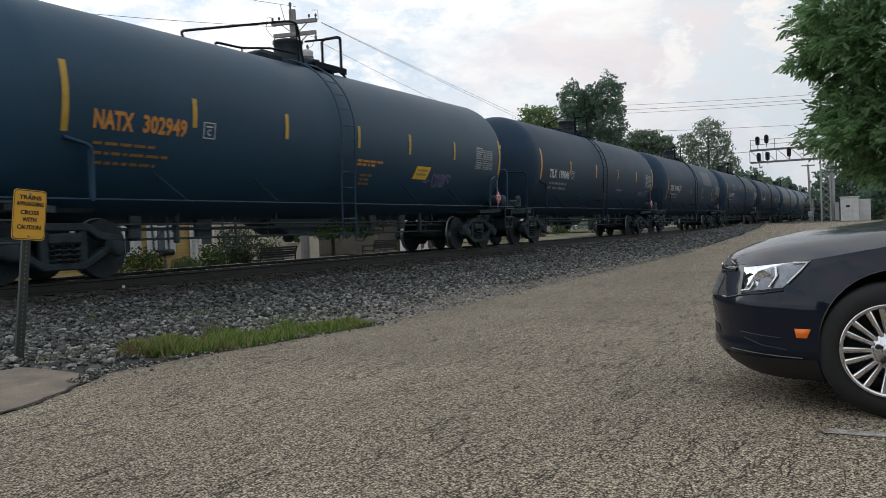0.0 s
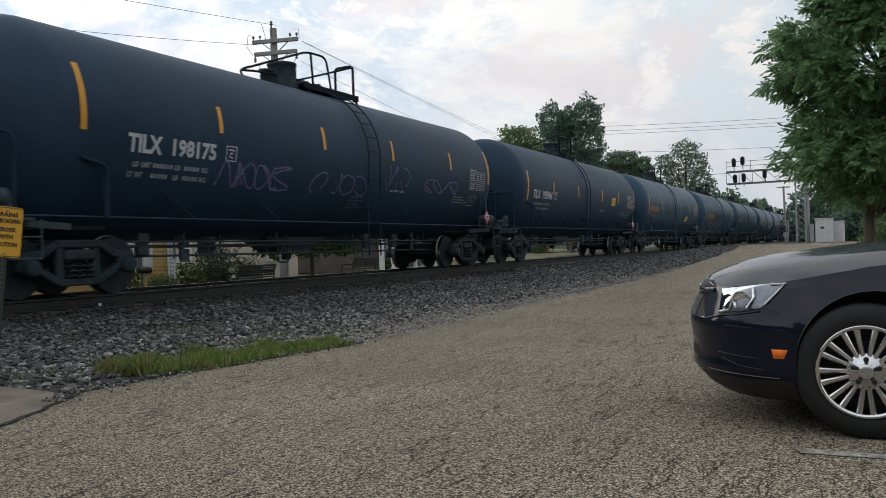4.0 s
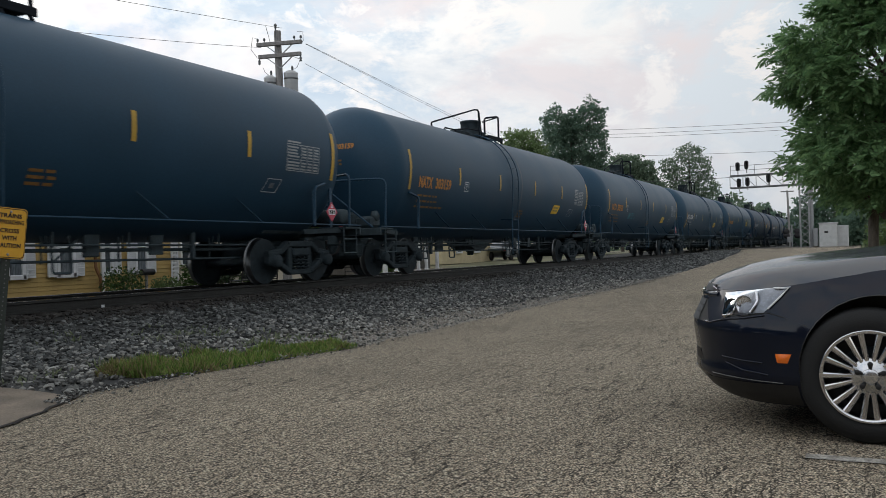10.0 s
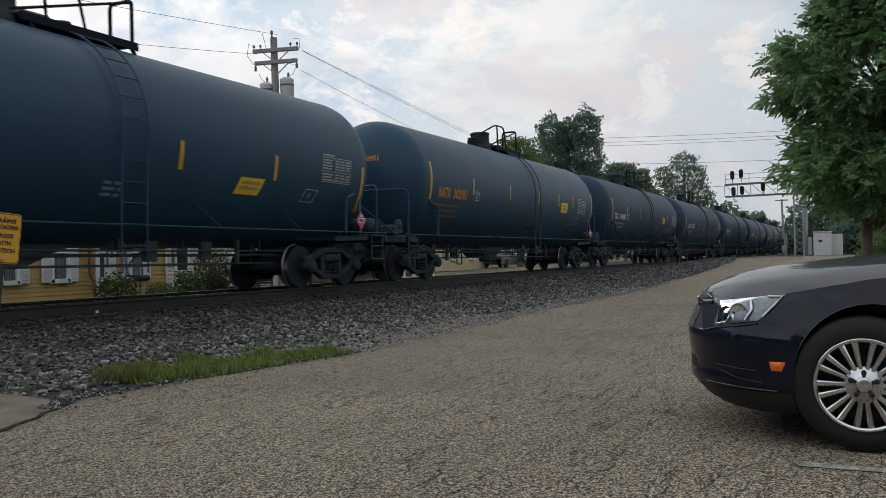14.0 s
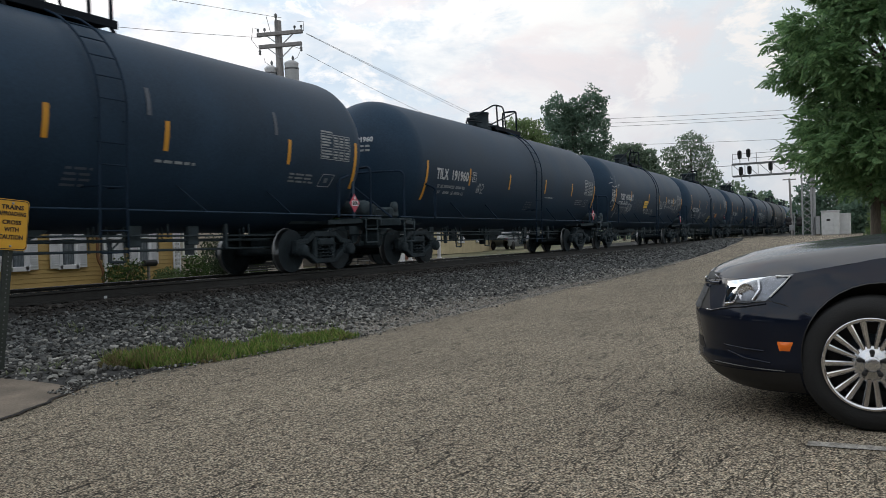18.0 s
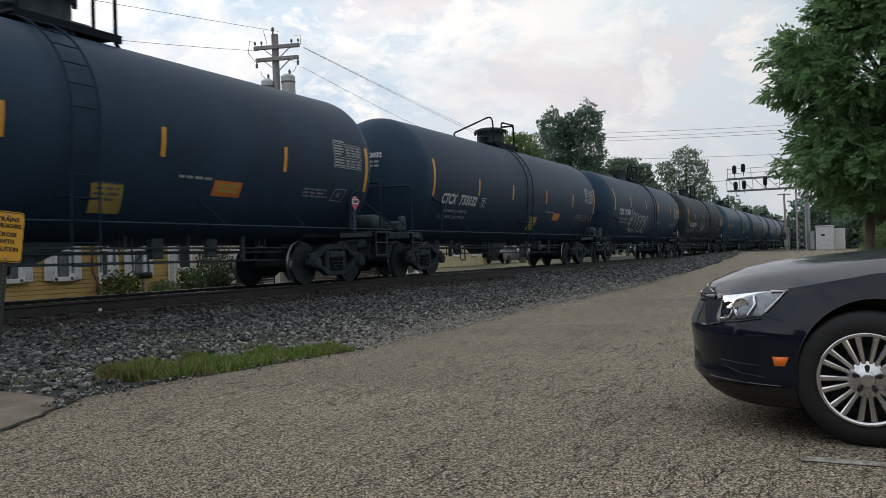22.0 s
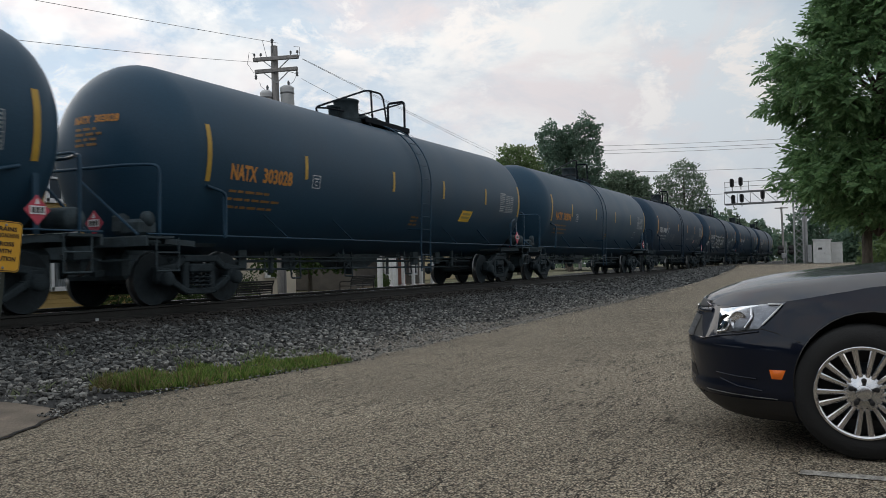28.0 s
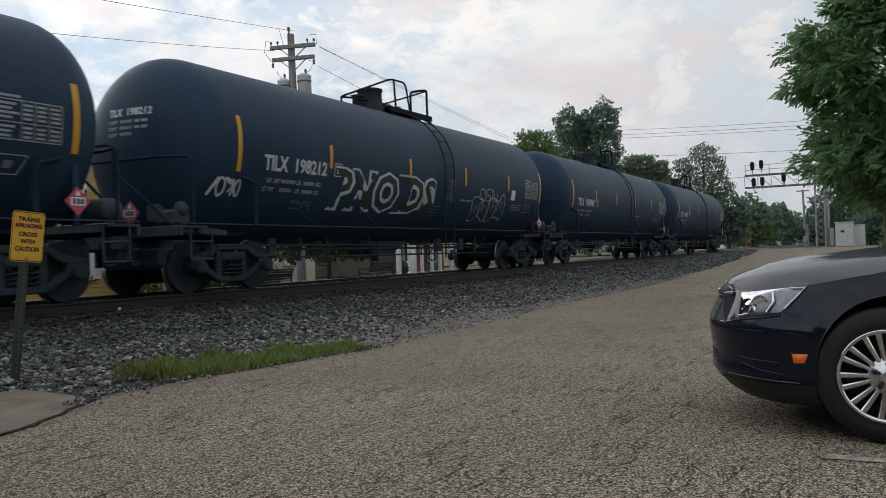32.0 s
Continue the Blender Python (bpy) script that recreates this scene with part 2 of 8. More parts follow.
M = dict(
    blue=material("tank_paint_blue", (0.0185, 0.0550, 0.0950), 0.45, 0, 0.10, 0.6, 30, 0.02, spec=0.24),
    black=material("tank_paint_black", (0.0215, 0.0445, 0.0760), 0.50, 0, 0.18, 0.6, 30, 0.02, spec=0.13),
    brown=material("tank_paint_worn_black", (0.021, 0.029, 0.037), 0.55, 0, 0.2, 0.7, 30, 0.03, spec=0.16),
    ladder=material("dark_ladder_paint", (0.0175, 0.032, 0.054), 0.7, 0, 0.2, 2, 40, 0.02, spec=0.05),
    truck=material("truck_cast_steel", (0.030, 0.042, 0.050), 0.75, 0.0, 0.3, 5, 60, 0.2, spec=0.12),
    rail_iron=material("black_hand_rail", (0.010, 0.014, 0.020), 0.7, 0, 0.2, 3, 40, 0.02, spec=0.08),
    iron=material("dark_iron", (0.046, 0.066, 0.078), 0.7, 0.0, 0.3, 5, 60, 0.2, spec=0.2),
    wheel=material("wheel_steel", (0.024, 0.034, 0.041), 0.7, 0.0, 0.3, 5, 60, 0.1, spec=0.15),
    tread=material("bright_wheel_tread", (0.20, 0.21, 0.22), 0.35, 1.0, 0.1, 6, 50, 0.02),
    yellow=material("reflective_yellow", (0.60, 0.29, 0.025), 0.45, 0, 0.08, 4, 40, 0.03),
    faded=material("faded_reflective_yellow", (0.46, 0.29, 0.035), 0.45, 0, 0.12, 4, 40, 0.03),
    white=material("white_paint", (0.75, 0.76, 0.78), 0.5, 0, 0.08, 4, 40, 0.03),
    letter=material("white_lettering", (0.50, 0.53, 0.56), 0.6, 0, 0.12, 4, 40, 0.02),
    orange=material("orange_lettering", (0.50, 0.22, 0.04), 0.6, 0, 0.12, 4, 40, 0.02),
    fine_white=material("small_stencil_white", (0.20, 0.22, 0.24), 0.6, 0, 0.2, 9, 60, 0.0),
    fine_orange=material("small_stencil_orange", (0.22, 0.115, 0.03), 0.6, 0, 0.2, 9, 60, 0.0),
    red=material("red_placard", (0.50, 0.06, 0.10), 0.5, 0, 0.1, 4, 40, 0.02),
    rail=material("rail_rust", (0.026, 0.027, 0.026), 0.7, 0.3, 0.3, 6, 60, 0.2),
    railtop=material("rail_polished", (0.55, 0.55, 0.56), 0.22, 1.0, 0.1, 6, 60, 0.02),
    tie=material("tie_wood", (0.034, 0.030, 0.027), 0.85, 0, 0.3, 3, 40, 0.4, stretch=(4, 0.6, 4), by_object=0.3),
    stone=material("ballast_stone", (0.24, 0.235, 0.23), 0.85, 0, 0.3, 6, 90, 0.3),
    # near-black bed colour carries the shade in the gaps between stones
    gap_shade=material("ballast_bed", (0.024, 0.025, 0.025), 0.95, 0, 0.35, 3, 60, 0.6),
    bark=material("bark", (0.10, 0.085, 0.07), 0.9, 0, 0.3, 6, 40, 0.5, stretch=(1, 1, 0.2)),
    wood=material("weathered_pole", (0.25, 0.24, 0.235), 0.85, 0, 0.25, 4, 60, 0.4, stretch=(3, 3, 0.15)),
    can=material("transformer_grey_paint", (0.52, 0.53, 0.54), 0.5, 0, 0.1, 3, 40, 0.05),
    dull=material("weathered_grey_steel", (0.13, 0.135, 0.14), 0.7, 0.0, 0.2, 4, 50, 0.05),
    hut=material("off_white_sheet_metal", (0.50, 0.51, 0.51), 0.6, 0, 0.1, 3, 40, 0.05),
    cream=material("pale_yellow_render", (0.55, 0.47, 0.30), 0.8, 0, 0.1, 2, 40, 0.1),
    porch=material("shaded_brown_boards", (0.12, 0.11, 0.10), 0.8, 0, 0.2, 2, 40, 0.1),
    grey=material("galvanised_steel", (0.30, 0.31, 0.32), 0.55, 0.5, 0.12, 4, 50, 0.05),
    siding=material("yellow_siding", (0.52, 0.36, 0.13), 0.65, 0, 0.1, 2, 40, 0.1, by_object=0.05),
    stucco=material("beige_stucco", (0.55, 0.50, 0.42), 0.85, 0, 0.08, 1, 50, 0.2),
    roof=material("roof_shingle", (0.09, 0.085, 0.08), 0.9, 0, 0.2, 3, 50, 0.4),
    shingle2=material("metal_roof", (0.35, 0.40, 0.36), 0.6, 0.2, 0.1, 2, 40, 0.1),
    brick=material("brick_red", (0.26, 0.11, 0.08), 0.85, 0, 0.2, 3, 40, 0.3),
    dull_brick=material("dull_brown_brick", (0.10, 0.075, 0.06), 0.9, 0, 0.2, 2, 30, 0.3),
    glass=glass("window_glass", (0.05, 0.06, 0.07)),
    concrete=material("concrete", (0.180, 0.148, 0.114), 0.9, 0, 0.32, 3, 90, 0.35),
    cable=plain("black_cable", (0.015, 0.015, 0.017), 0.6),
    wire=plain("grey_wire", (0.11, 0.11, 0.115), 0.6),
)


# ---- ground, pavement and track ----
TRACK_Y, TRACK_Z, RAIL_Z = 11.7, 0.46, 0.5


def rise(x):
    t = min(1, max(0, (x - 22) / 53))
    return 0.55 * t * t * (3 - 2 * t)


def asphalt(name, base, warm):
    mat = bpy.data.materials.new(name)
    mat.use_nodes = True
    n, l = mat.node_tree.nodes, mat.node_tree.links
    b = n["Principled BSDF"]
    co = n.new("ShaderNodeTexCoord")
    chips = n.new("ShaderNodeTexVoronoi")
    chips.inputs["Scale"].default_value = 96
    l.new(co.outputs["Object"], chips.inputs["Vector"])
    ramp = n.new("ShaderNodeValToRGB")
    e = ramp.color_ramp.elements
    e[0].position, e[0].color = 0.0, (base * 0.72, base * 0.635, base * 0.495, 1)
    e[1].position, e[1].color = 1.0, (base * 1.28, base * 1.165, base * 0.91, 1)
    mid = e.new(0.5)
    mid.color = (base * 1.0 * warm, base * 0.88, base * 0.64, 1)
    sep = n.new("ShaderNodeSeparateColor")
    l.new(chips.outputs["Color"], sep.inputs[0])
    l.new(sep.outputs[0], ramp.inputs["Fac"])
    # joints between chips
    gap = n.new("ShaderNodeMapRange")
    gap.inputs["From Min"].default_value, gap.inputs["From Max"].default_value = 0.30, 0.72
    gap.inputs["To Min"].default_value, gap.inputs["To Max"].default_value = 1.15, 0.14
    l.new(chips.outputs["Distance"], gap.inputs["Value"])
    # fine grit
    grit = n.new("ShaderNodeTexNoise")
    grit.inputs["Scale"].default_value, grit.inputs["Detail"].default_value = 130, 2
    l.new(co.outputs["Object"], grit.inputs["Vector"])
    gr = n.new("ShaderNodeMapRange")
    gr.inputs["From Min"].default_value, gr.inputs["From Max"].default_value = 0.38, 0.60
    gr.inputs["To Min"].default_value, gr.inputs["To Max"].default_value = 0.55, 1.12
    l.new(grit.outputs["Fac"], gr.inputs["Value"])
    # crumbs and pores a few centimetres across
    pore = n.new("ShaderNodeTexNoise")
    pore.inputs["Scale"].default_value, pore.inputs["Detail"].default_value = 34, 3
    l.new(co.outputs["Object"], pore.inputs["Vector"])
    pr = n.new("ShaderNodeMapRange")
    pr.inputs["From Min"].default_value, pr.inputs["From Max"].default_value = 0.36, 0.60
    pr.inputs["To Min"].default_value, pr.inputs["To Max"].default_value = 0.55, 1.16
    l.new(pore.outputs["Fac"], pr.inputs["Value"])
    pm = n.new("ShaderNodeMath")
    pm.operation = "MULTIPLY"
    l.new(gr.outputs[0], pm.inputs[0])
    l.new(pr.outputs[0], pm.inputs[1])
    gm = n.new("ShaderNodeMath")
    gm.operation = "MULTIPLY"
    l.new(gap.outputs[0], gm.inputs[0])
    l.new(pm.outputs[0], gm.inputs[1])
    # wide stains
    stain = n.new("ShaderNodeTexNoise")
    stain.inputs["Scale"].default_value, stain.inputs["Detail"].default_value = 0.45, 6
    l.new(co.outputs["Object"], stain.inputs["Vector"])
    sr = n.new("ShaderNodeMapRange")
    sr.inputs["From Min"].default_value, sr.inputs["From Max"].default_value = 0.3, 0.7
    sr.inputs["To Min"].default_value, sr.inputs["To Max"].default_value = 0.82, 1.16
    l.new(stain.outputs["Fac"], sr.inputs["Value"])
    # long cracks along the lot, and the borders of bent cells
    bend = n.new("ShaderNodeTexNoise")
    bend.inputs["Scale"].default_value, bend.inputs["Detail"].default_value = 1.6, 6
    l.new(co.outputs["Object"], bend.inputs["Vector"])
    add = n.new("ShaderNodeVectorMath")
    add.operation = "MULTIPLY_ADD"
    add.inputs[1].default_value = (0.16, 0.13, 0)
    l.new(bend.outputs["Color"], add.inputs[0])
    l.new(co.outputs["Object"], add.inputs[2])
    # longer along the track than across it
    pull = n.new("ShaderNodeMapping")
    pull.inputs["Rotation"].default_value = (0, 0, -0.14)
    pull.inputs["Scale"].default_value = (0.42, 2.1, 1.0)
    l.new(add.outputs[0], pull.inputs["Vector"])
    wave = n.new("ShaderNodeTexNoise")
    wave.inputs["Scale"].default_value, wave.inputs["Detail"].default_value, wave.inputs["Roughness"].default_value = 1.0, 5, 0.62
    l.new(pull.outputs[0], wave.inputs["Vector"])
    lines = n.new("ShaderNodeMath")
    lines.operation = "MULTIPLY"
    lines.inputs[1].default_value = 6.5
    l.new(wave.outputs["Fac"], lines.inputs[0])
    fold = n.new("ShaderNodeMath")
    fold.operation = "PINGPONG"
    fold.inputs[1].default_value = 0.5
    l.new(lines.outputs[0], fold.inputs[0])
    cut = n.new("ShaderNodeMapRange")
    cut.inputs["From Min"].default_value, cut.inputs["From Max"].default_value = 0.008, 0.050
    cut.inputs["To Min"].default_value, cut.inputs["To Max"].default_value = 0.20, 1.0
    l.new(fold.outputs[0], cut.inputs["Value"])
    fine = n.new("ShaderNodeTexVoronoi")
    fine.voronoi_dimensions, fine.feature = "2D", "DISTANCE_TO_EDGE"
    fine.inputs["Scale"].default_value = 4.0
    l.new(add.outputs[0], fine.inputs["Vector"])
    cut2 = n.new("ShaderNodeMapRange")
    cut2.inputs["From Min"].default_value, cut2.inputs["From Max"].default_value = 0.002, 0.013
    cut2.inputs["To Min"].default_value, cut2.inputs["To Max"].default_value = 0.30, 1.0
    l.new(fine.outputs["Distance"], cut2.inputs["Value"])
    patchy = n.new("ShaderNodeMapRange")
    patchy.inputs["From Min"].default_value, patchy.inputs["From Max"].default_value = 0.26, 0.46
    l.new(stain.outputs["Fac"], patchy.inputs["Value"])
    fmix = n.new("ShaderNodeMix")
    fmix.inputs[3].default_value, fmix.inputs[2].default_value = 1.0, 1.0
    l.new(patchy.outputs[0], fmix.inputs[0])
    l.new(cut2.outputs[0], fmix.inputs[3])
    # cracks come and go
    come = n.new("ShaderNodeMapRange")
    come.inputs["From Min"].default_value, come.inputs["From Max"].default_value = 0.54, 0.68
    l.new(bend.outputs["Fac"], come.inputs["Value"])
    cmix = n.new("ShaderNodeMix")
    cmix.inputs[3].default_value = 1.0
    l.new(come.outputs[0], cmix.inputs[0])
    l.new(cut.outputs[0], cmix.inputs[2])
    prod = n.new("ShaderNodeMath")
    prod.operation = "MULTIPLY"
    l.new(gm.outputs[0], prod.inputs[0])
    l.new(sr.outputs[0], prod.inputs[1])
    prod2 = n.new("ShaderNodeMath")
    prod2.operation = "MULTIPLY"
    crk = n.new("ShaderNodeMath")
    crk.operation = "MULTIPLY"
    l.new(prod.outputs[0], crk.inputs[0])
    l.new(fmix.outputs[0], crk.inputs[1])
    l.new(crk.outputs[0], prod2.inputs[0])
    l.new(cmix.outputs[0], prod2.inputs[1])
    tint = n.new("ShaderNodeMixRGB")
    tint.blend_type = "MULTIPLY"
    tint.inputs[0].default_value = 1
    l.new(ramp.outputs[0], tint.inputs[1])
    l.new(prod2.outputs[0], tint.inputs[2])
    l.new(tint.outputs[0], b.inputs["Base Color"])
    b.inputs["Roughness"].default_value = 0.9
    b.inputs["Specular IOR Level"].default_value = 0.25
    bm = n.new("ShaderNodeBump")
    bm.inputs["Strength"].default_value, bm.inputs["Distance"].default_value = 0.55, 0.012
    l.new(prod2.outputs[0], bm.inputs["Height"])
    l.new(bm.outputs[0], b.inputs["Normal"])
    return mat


M["asphalt"] = asphalt("chip_seal_asphalt", 0.51, 1.08)
M["road"] = asphalt("pale_road", 0.34, 1.0)
M["field"] = material("rough_ground", (0.10, 0.11, 0.05), 0.95, 0, 0.4, 0.3, 6, 0.3, tint=(0.16, 0.15, 0.09))

# the edge of the pavement, as Y for each X
EDGE = ((-60, 4.2), (0, 4.2), (3.4, 4.86), (3.94, 5.05), (4.6, 5.42), (5.5, 5.36), (6.25, 5.22), (7.8, 5.02), (9.4, 5.12), (11.5, 5.2), (13.7, 5.3), (16, 5.4), (20.5, 5.5), (30, 5.9), (46, 6.6), (60, 7.6), (71, 8.8))


def edge(x):
    for (a, p), (b, q) in zip(EDGE, EDGE[1:]):
        if x <= b:
            return p + (q - p) * (x - a) / (b - a) + 0.10 * noise.noise((x * 1.3, 0, 0)) + 0.05 * noise.noise((x * 5, 3, 0))
    return EDGE[-1][1]


xs = [-60, -40, -25, -15, -8, -4, -2] + [i * 0.25 for i in range(0, 100)] + [25 + i for i in range(0, 46)] + [71]
s = Shape()
rows = []
for x in xs:
    e = edge(x)
    rows.append([(x, y, rise(x)) for y in (-70, -20, -8, 0, 2.5)] + [(x, e - 0.35, rise(x)), (x, e, rise(x) - 0.012), (x, e + 0.015, rise(x) - 0.2)])
s.grid(rows)
solid("pavement", s, M["asphalt"], "worn brown-grey chip-seal asphalt lot with thin cracks", "pavement", kind="structure")

# street that crosses the track at the far end
s = Shape()
s.grid([[(x, y, 0.56 if abs(y - 11.7) > 3 else 0.585) for y in (-80, -30, -10, 0, 6, 8.5, 9.6, 13.8, 20, 40, 120)] for x in (71.02, 74, 80)])
solid("road", s, M["road"], "pale asphalt street crossing the track", "road", kind="structure")

# open ground to the horizon
s = Shape()
gx = [-3000, -600, -150, -60, -20, 0, 10, 22, 30, 40, 50, 60, 70, 80, 100, 150, 300, 800, 3500]
gy = [-3000, -600, -150, -70, -20, 0, 6, 12, 18, 30, 60, 150, 600, 3000]
s.grid([[(x, y, rise(x) - 0.16) for y in gy] for x in gx])
solid("ground", s, M["field"], "rough earth and short grass stretching away", "ground", kind="structure")

# the broken concrete walk beside the sign
s = Shape()
s.slab([(4.44, 5.30), (4.2, 5.17), (3.92, 5.05), (3.55, 4.89), (3.0, 4.66), (0, 4.07), (-8, 4.0), (-8, 6.5), (2.0, 6.48), (4.62, 6.44), (4.6, 6.1), (4.55, 5.72)], pose(0, 0, -0.15), 0.144)
solid("walkway", s, M["concrete"], "pale concrete walk with a broken edge", "walkway", kind="structure")


# dark uneven ribbon along the joint where the walk meets the asphalt
s = Shape()
rows = []
for k in range(64):
    x = 1.6 + 2.95 * k / 63
    y = edge(x) - 0.03 + 0.03 * noise.noise((x * 9, 2, 0)) - 0.25 * max(0, x - 4.3) ** 2
    w = 0.018 + 0.034 * abs(noise.noise((x * 6, 5, 0)))
    rows.append([(x, y - w, -0.001), (x, y, 0.002), (x, y + w, -0.001)])
s.grid(rows)
M["joint_dirt"] = material("joint_dirt", (0.016, 0.014, 0.012), 0.95, 0, 0.4, 12, 80, 0.6)
solid("pavement_joint", s, M["joint_dirt"], "dark uneven joint along the concrete walk", "pavement joint", kind="structure")


BED = ((0, 0.26), (1.35, 0.25), (1.75, 0.17), (3.0, 0.05), (4.6, -0.01), (7.5, -0.05))


def bed(y):
    """Height of the stone bed across the track, over the ground beside it."""
    d = abs(y - TRACK_Y)
    for (a, p), (b, q) in zip(BED, BED[1:] + ((99, -0.05),)):
        if d <= b:
            return p + (q - p) * (d - a) / (b - a)
    return -0.05


# bed sheet under the loose stones, its colour painted as dark as shaded gaps
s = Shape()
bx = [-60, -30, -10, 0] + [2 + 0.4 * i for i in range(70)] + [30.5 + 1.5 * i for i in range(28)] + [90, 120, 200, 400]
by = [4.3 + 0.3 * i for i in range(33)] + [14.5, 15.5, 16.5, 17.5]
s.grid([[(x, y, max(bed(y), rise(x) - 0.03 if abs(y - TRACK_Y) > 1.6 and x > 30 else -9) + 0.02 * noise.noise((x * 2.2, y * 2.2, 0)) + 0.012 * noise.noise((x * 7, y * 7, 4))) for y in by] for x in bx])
solid("ballast_bed", s, M["gap_shade"], "stone bed under the railway track, near-black like the shade between stones", "ballast", kind="structure")

# loose stones, thickest near the camera
ico = bmesh.new()
bmesh.ops.create_icosphere(ico, subdivisions=1, radius=1)
ICO_V = np.array([v.co[:] for v in ico.verts])
ICO_F = np.array([[v.index for v in f.verts] for f in ico.faces])
ico.free()


def rubble(name, count, place, size, mat, label, seed):
    rng = np.random.default_rng(seed)
    vs, fs, base = [], [], 0
    for i in range(count):
        p = place(rng)
        if p is None:
            continue
        r = size * rng.uniform(0.5, 1.25)
        v = ICO_V * rng.uniform(0.55, 1.3, (len(ICO_V), 1)) * np.array([rng.uniform(0.8, 1.4), rng.uniform(0.7, 1.1), rng.uniform(0.5, 0.85)]) * r
        a = rng.uniform(0, 6.3)
        c, d = np.cos(a), np.sin(a)
        tip = rng.uniform(-0.5, 0.5)
        v = v @ np.array([[c, -d, 0], [d, c, 0], [0, 0, 1]]) @ np.array([[1, 0, 0], [0, np.cos(tip), -np.sin(tip)], [0, np.sin(tip), np.cos(tip)]])
        vs.append(v + np.array(p))
        fs.append(ICO_F + base)
        base += len(ICO_V)
    me = bpy.data.meshes.new(name)
    me.from_pydata(np.concatenate(vs).tolist(), [], np.concatenate(fs).tolist())
    me.materials.append(mat)
    return tagged(new(name, me), label, "gravel", kind="stuff")


def stone_mat(name, lo, hi):
    mat = material(name, lo, 0.85, 0, 0.2, 8, 60, 0.3)
    n, l = mat.node_tree.nodes, mat.node_tree.links
    b = n["Principled BSDF"]
    old = b.inputs["Base Color"].links[0].from_socket
    geo = n.new("ShaderNodeNewGeometry")
    ramp = n.new("ShaderNodeValToRGB")
    e = ramp.color_ramp.elements
    e[0].color, e[1].color = (*lo, 1), (*hi, 1)
    m2 = e.new(0.55)
    m2.color = (*[a * 0.70 + c * 0.30 for a, c in zip(lo, hi)], 1)
    l.new(geo.outputs["Random Per Island"], ramp.inputs["Fac"])
    mix = n.new("ShaderNodeMixRGB")
    mix.blend_type = "MIX"
    mix.inputs[0].default_value = 0.75
    l.new(old, mix.inputs[1])
    l.new(ramp.outputs[0], mix.inputs[2])
    l.new(mix.outputs[0], b.inputs["Base Color"])
    return mat


M["stone"] = stone_mat("ballast_stone", (0.012, 0.014, 0.015), (0.215, 0.226, 0.222))
M["oily_stone"] = stone_mat("oily_stone", (0.014, 0.013, 0.012), (0.065, 0.061, 0.056))
M["clean_stone"] = stone_mat("clean_stone", (0.022, 0.023, 0.023), (0.44, 0.44, 0.41))


def on_bed(x, y, rng):
    return (x, y, max(bed(y), rise(x) - 0.03) + rng.uniform(-0.012, 0.032))


def upper_stone(rng):
    x, y = 2.0 + 26 * rng.random() ** 1.6, rng.uniform(7.0, 9.98)
    return None if rng.random() > (y - 6.6) * 1.2 else on_bed(x, y, rng)


def lower_stone(rng):
    x, y = 2.0 + 26 * rng.random() ** 1.6, 5.2 + 3.0 * rng.random() ** 1.15
    if y < edge(x) + (0.10 if x > 7.7 else 0.05) or (x < 4.64 and y < 6.5):
        return None
    if 4.7 < x < 8.2 and 5.0 < y < 5.95 - (x - 4.7) * 0.12 and rng.random() < 0.75:
        return None
    if x > 8 and y < edge(x) + min(0.9, (x - 7.8) * 0.4) * max(0.15, min(1, (22 - x) / 8)) and rng.random() < 0.8:
        return None
    return on_bed(x, y, rng)


def far_stone(rng):
    x = 26 + 44 * rng.random() ** 1.3
    y = rng.uniform(edge(x) + 0.1, 10.75)
    return (x, y, max(bed(y), rise(x) - 0.03) + 0.02)


rubble("ballast_stones", 22000, upper_stone, 0.034, M["stone"], "loose dark grey crushed stones beside the track", 3)
rubble("clean_stones", 17000, lower_stone, 0.031, M["clean_stone"], "loose pale grey crushed stones below the track", 8)
rubble("far_ballast_stones", 7000, far_stone, 0.06, M["stone"], "loose grey crushed stones along the track", 4)


# darker stones along the near rail and between the ties
def crib_stone(rng):
    y = rng.uniform(9.8, 10.5) if rng.random() < 0.6 else rng.uniform(10.5, 13.2)
    return (3 + 45 * rng.random() ** 1.4, y, bed(y) + rng.uniform(-0.01, 0.03))


rubble("crib_stones", 9000, crib_stone, 0.036, M["oily_stone"], "crushed stones between the railway ties", 5)

# rails and ties
track = thing("railway_track", "rusty steel rails with polished heads on dark wooden ties", "railway track", kind="structure")
PROFILE = [(-0.075, -0.18), (0.075, -0.18), (0.075, -0.165), (0.012, -0.14), (0.012, -0.05), (0.036, -0.038), (0.036, -0.006), (0.028, 0.0), (-0.028, 0.0), (-0.036, -0.006), (-0.036, -0.038), (-0.012, -0.05), (-0.012, -0.14), (-0.075, -0.165)]
for side in (-1, 1):
    y = TRACK_Y + side * 0.75
    n = len(PROFILE)
    s = Shape()
    vs = [(x, y + a, TRACK_Z + b) for x in (-60, 420) for a, b in PROFILE]
    for i in range(n):
        s.slot = 1 if i in (6, 7, 8) else 0
        s.add([vs[i], vs[(i + 1) % n], vs[n + (i + 1) % n], vs[n + i]], [(0, 1, 2, 3)])
    part("rail", s, (M["rail"], M["railtop"]), track)
tie = Shape().box((0, 0, 0), (0.22, 2.6, 0.18), 0.02).mesh("tie", M["tie"])
for i in range(150):
    part("tie", tie, None, track, m=pose(-8 + 0.55 * i, TRACK_Y + random.uniform(-0.03, 0.03), 0.19, 0, 0, random.uniform(-1, 1)))
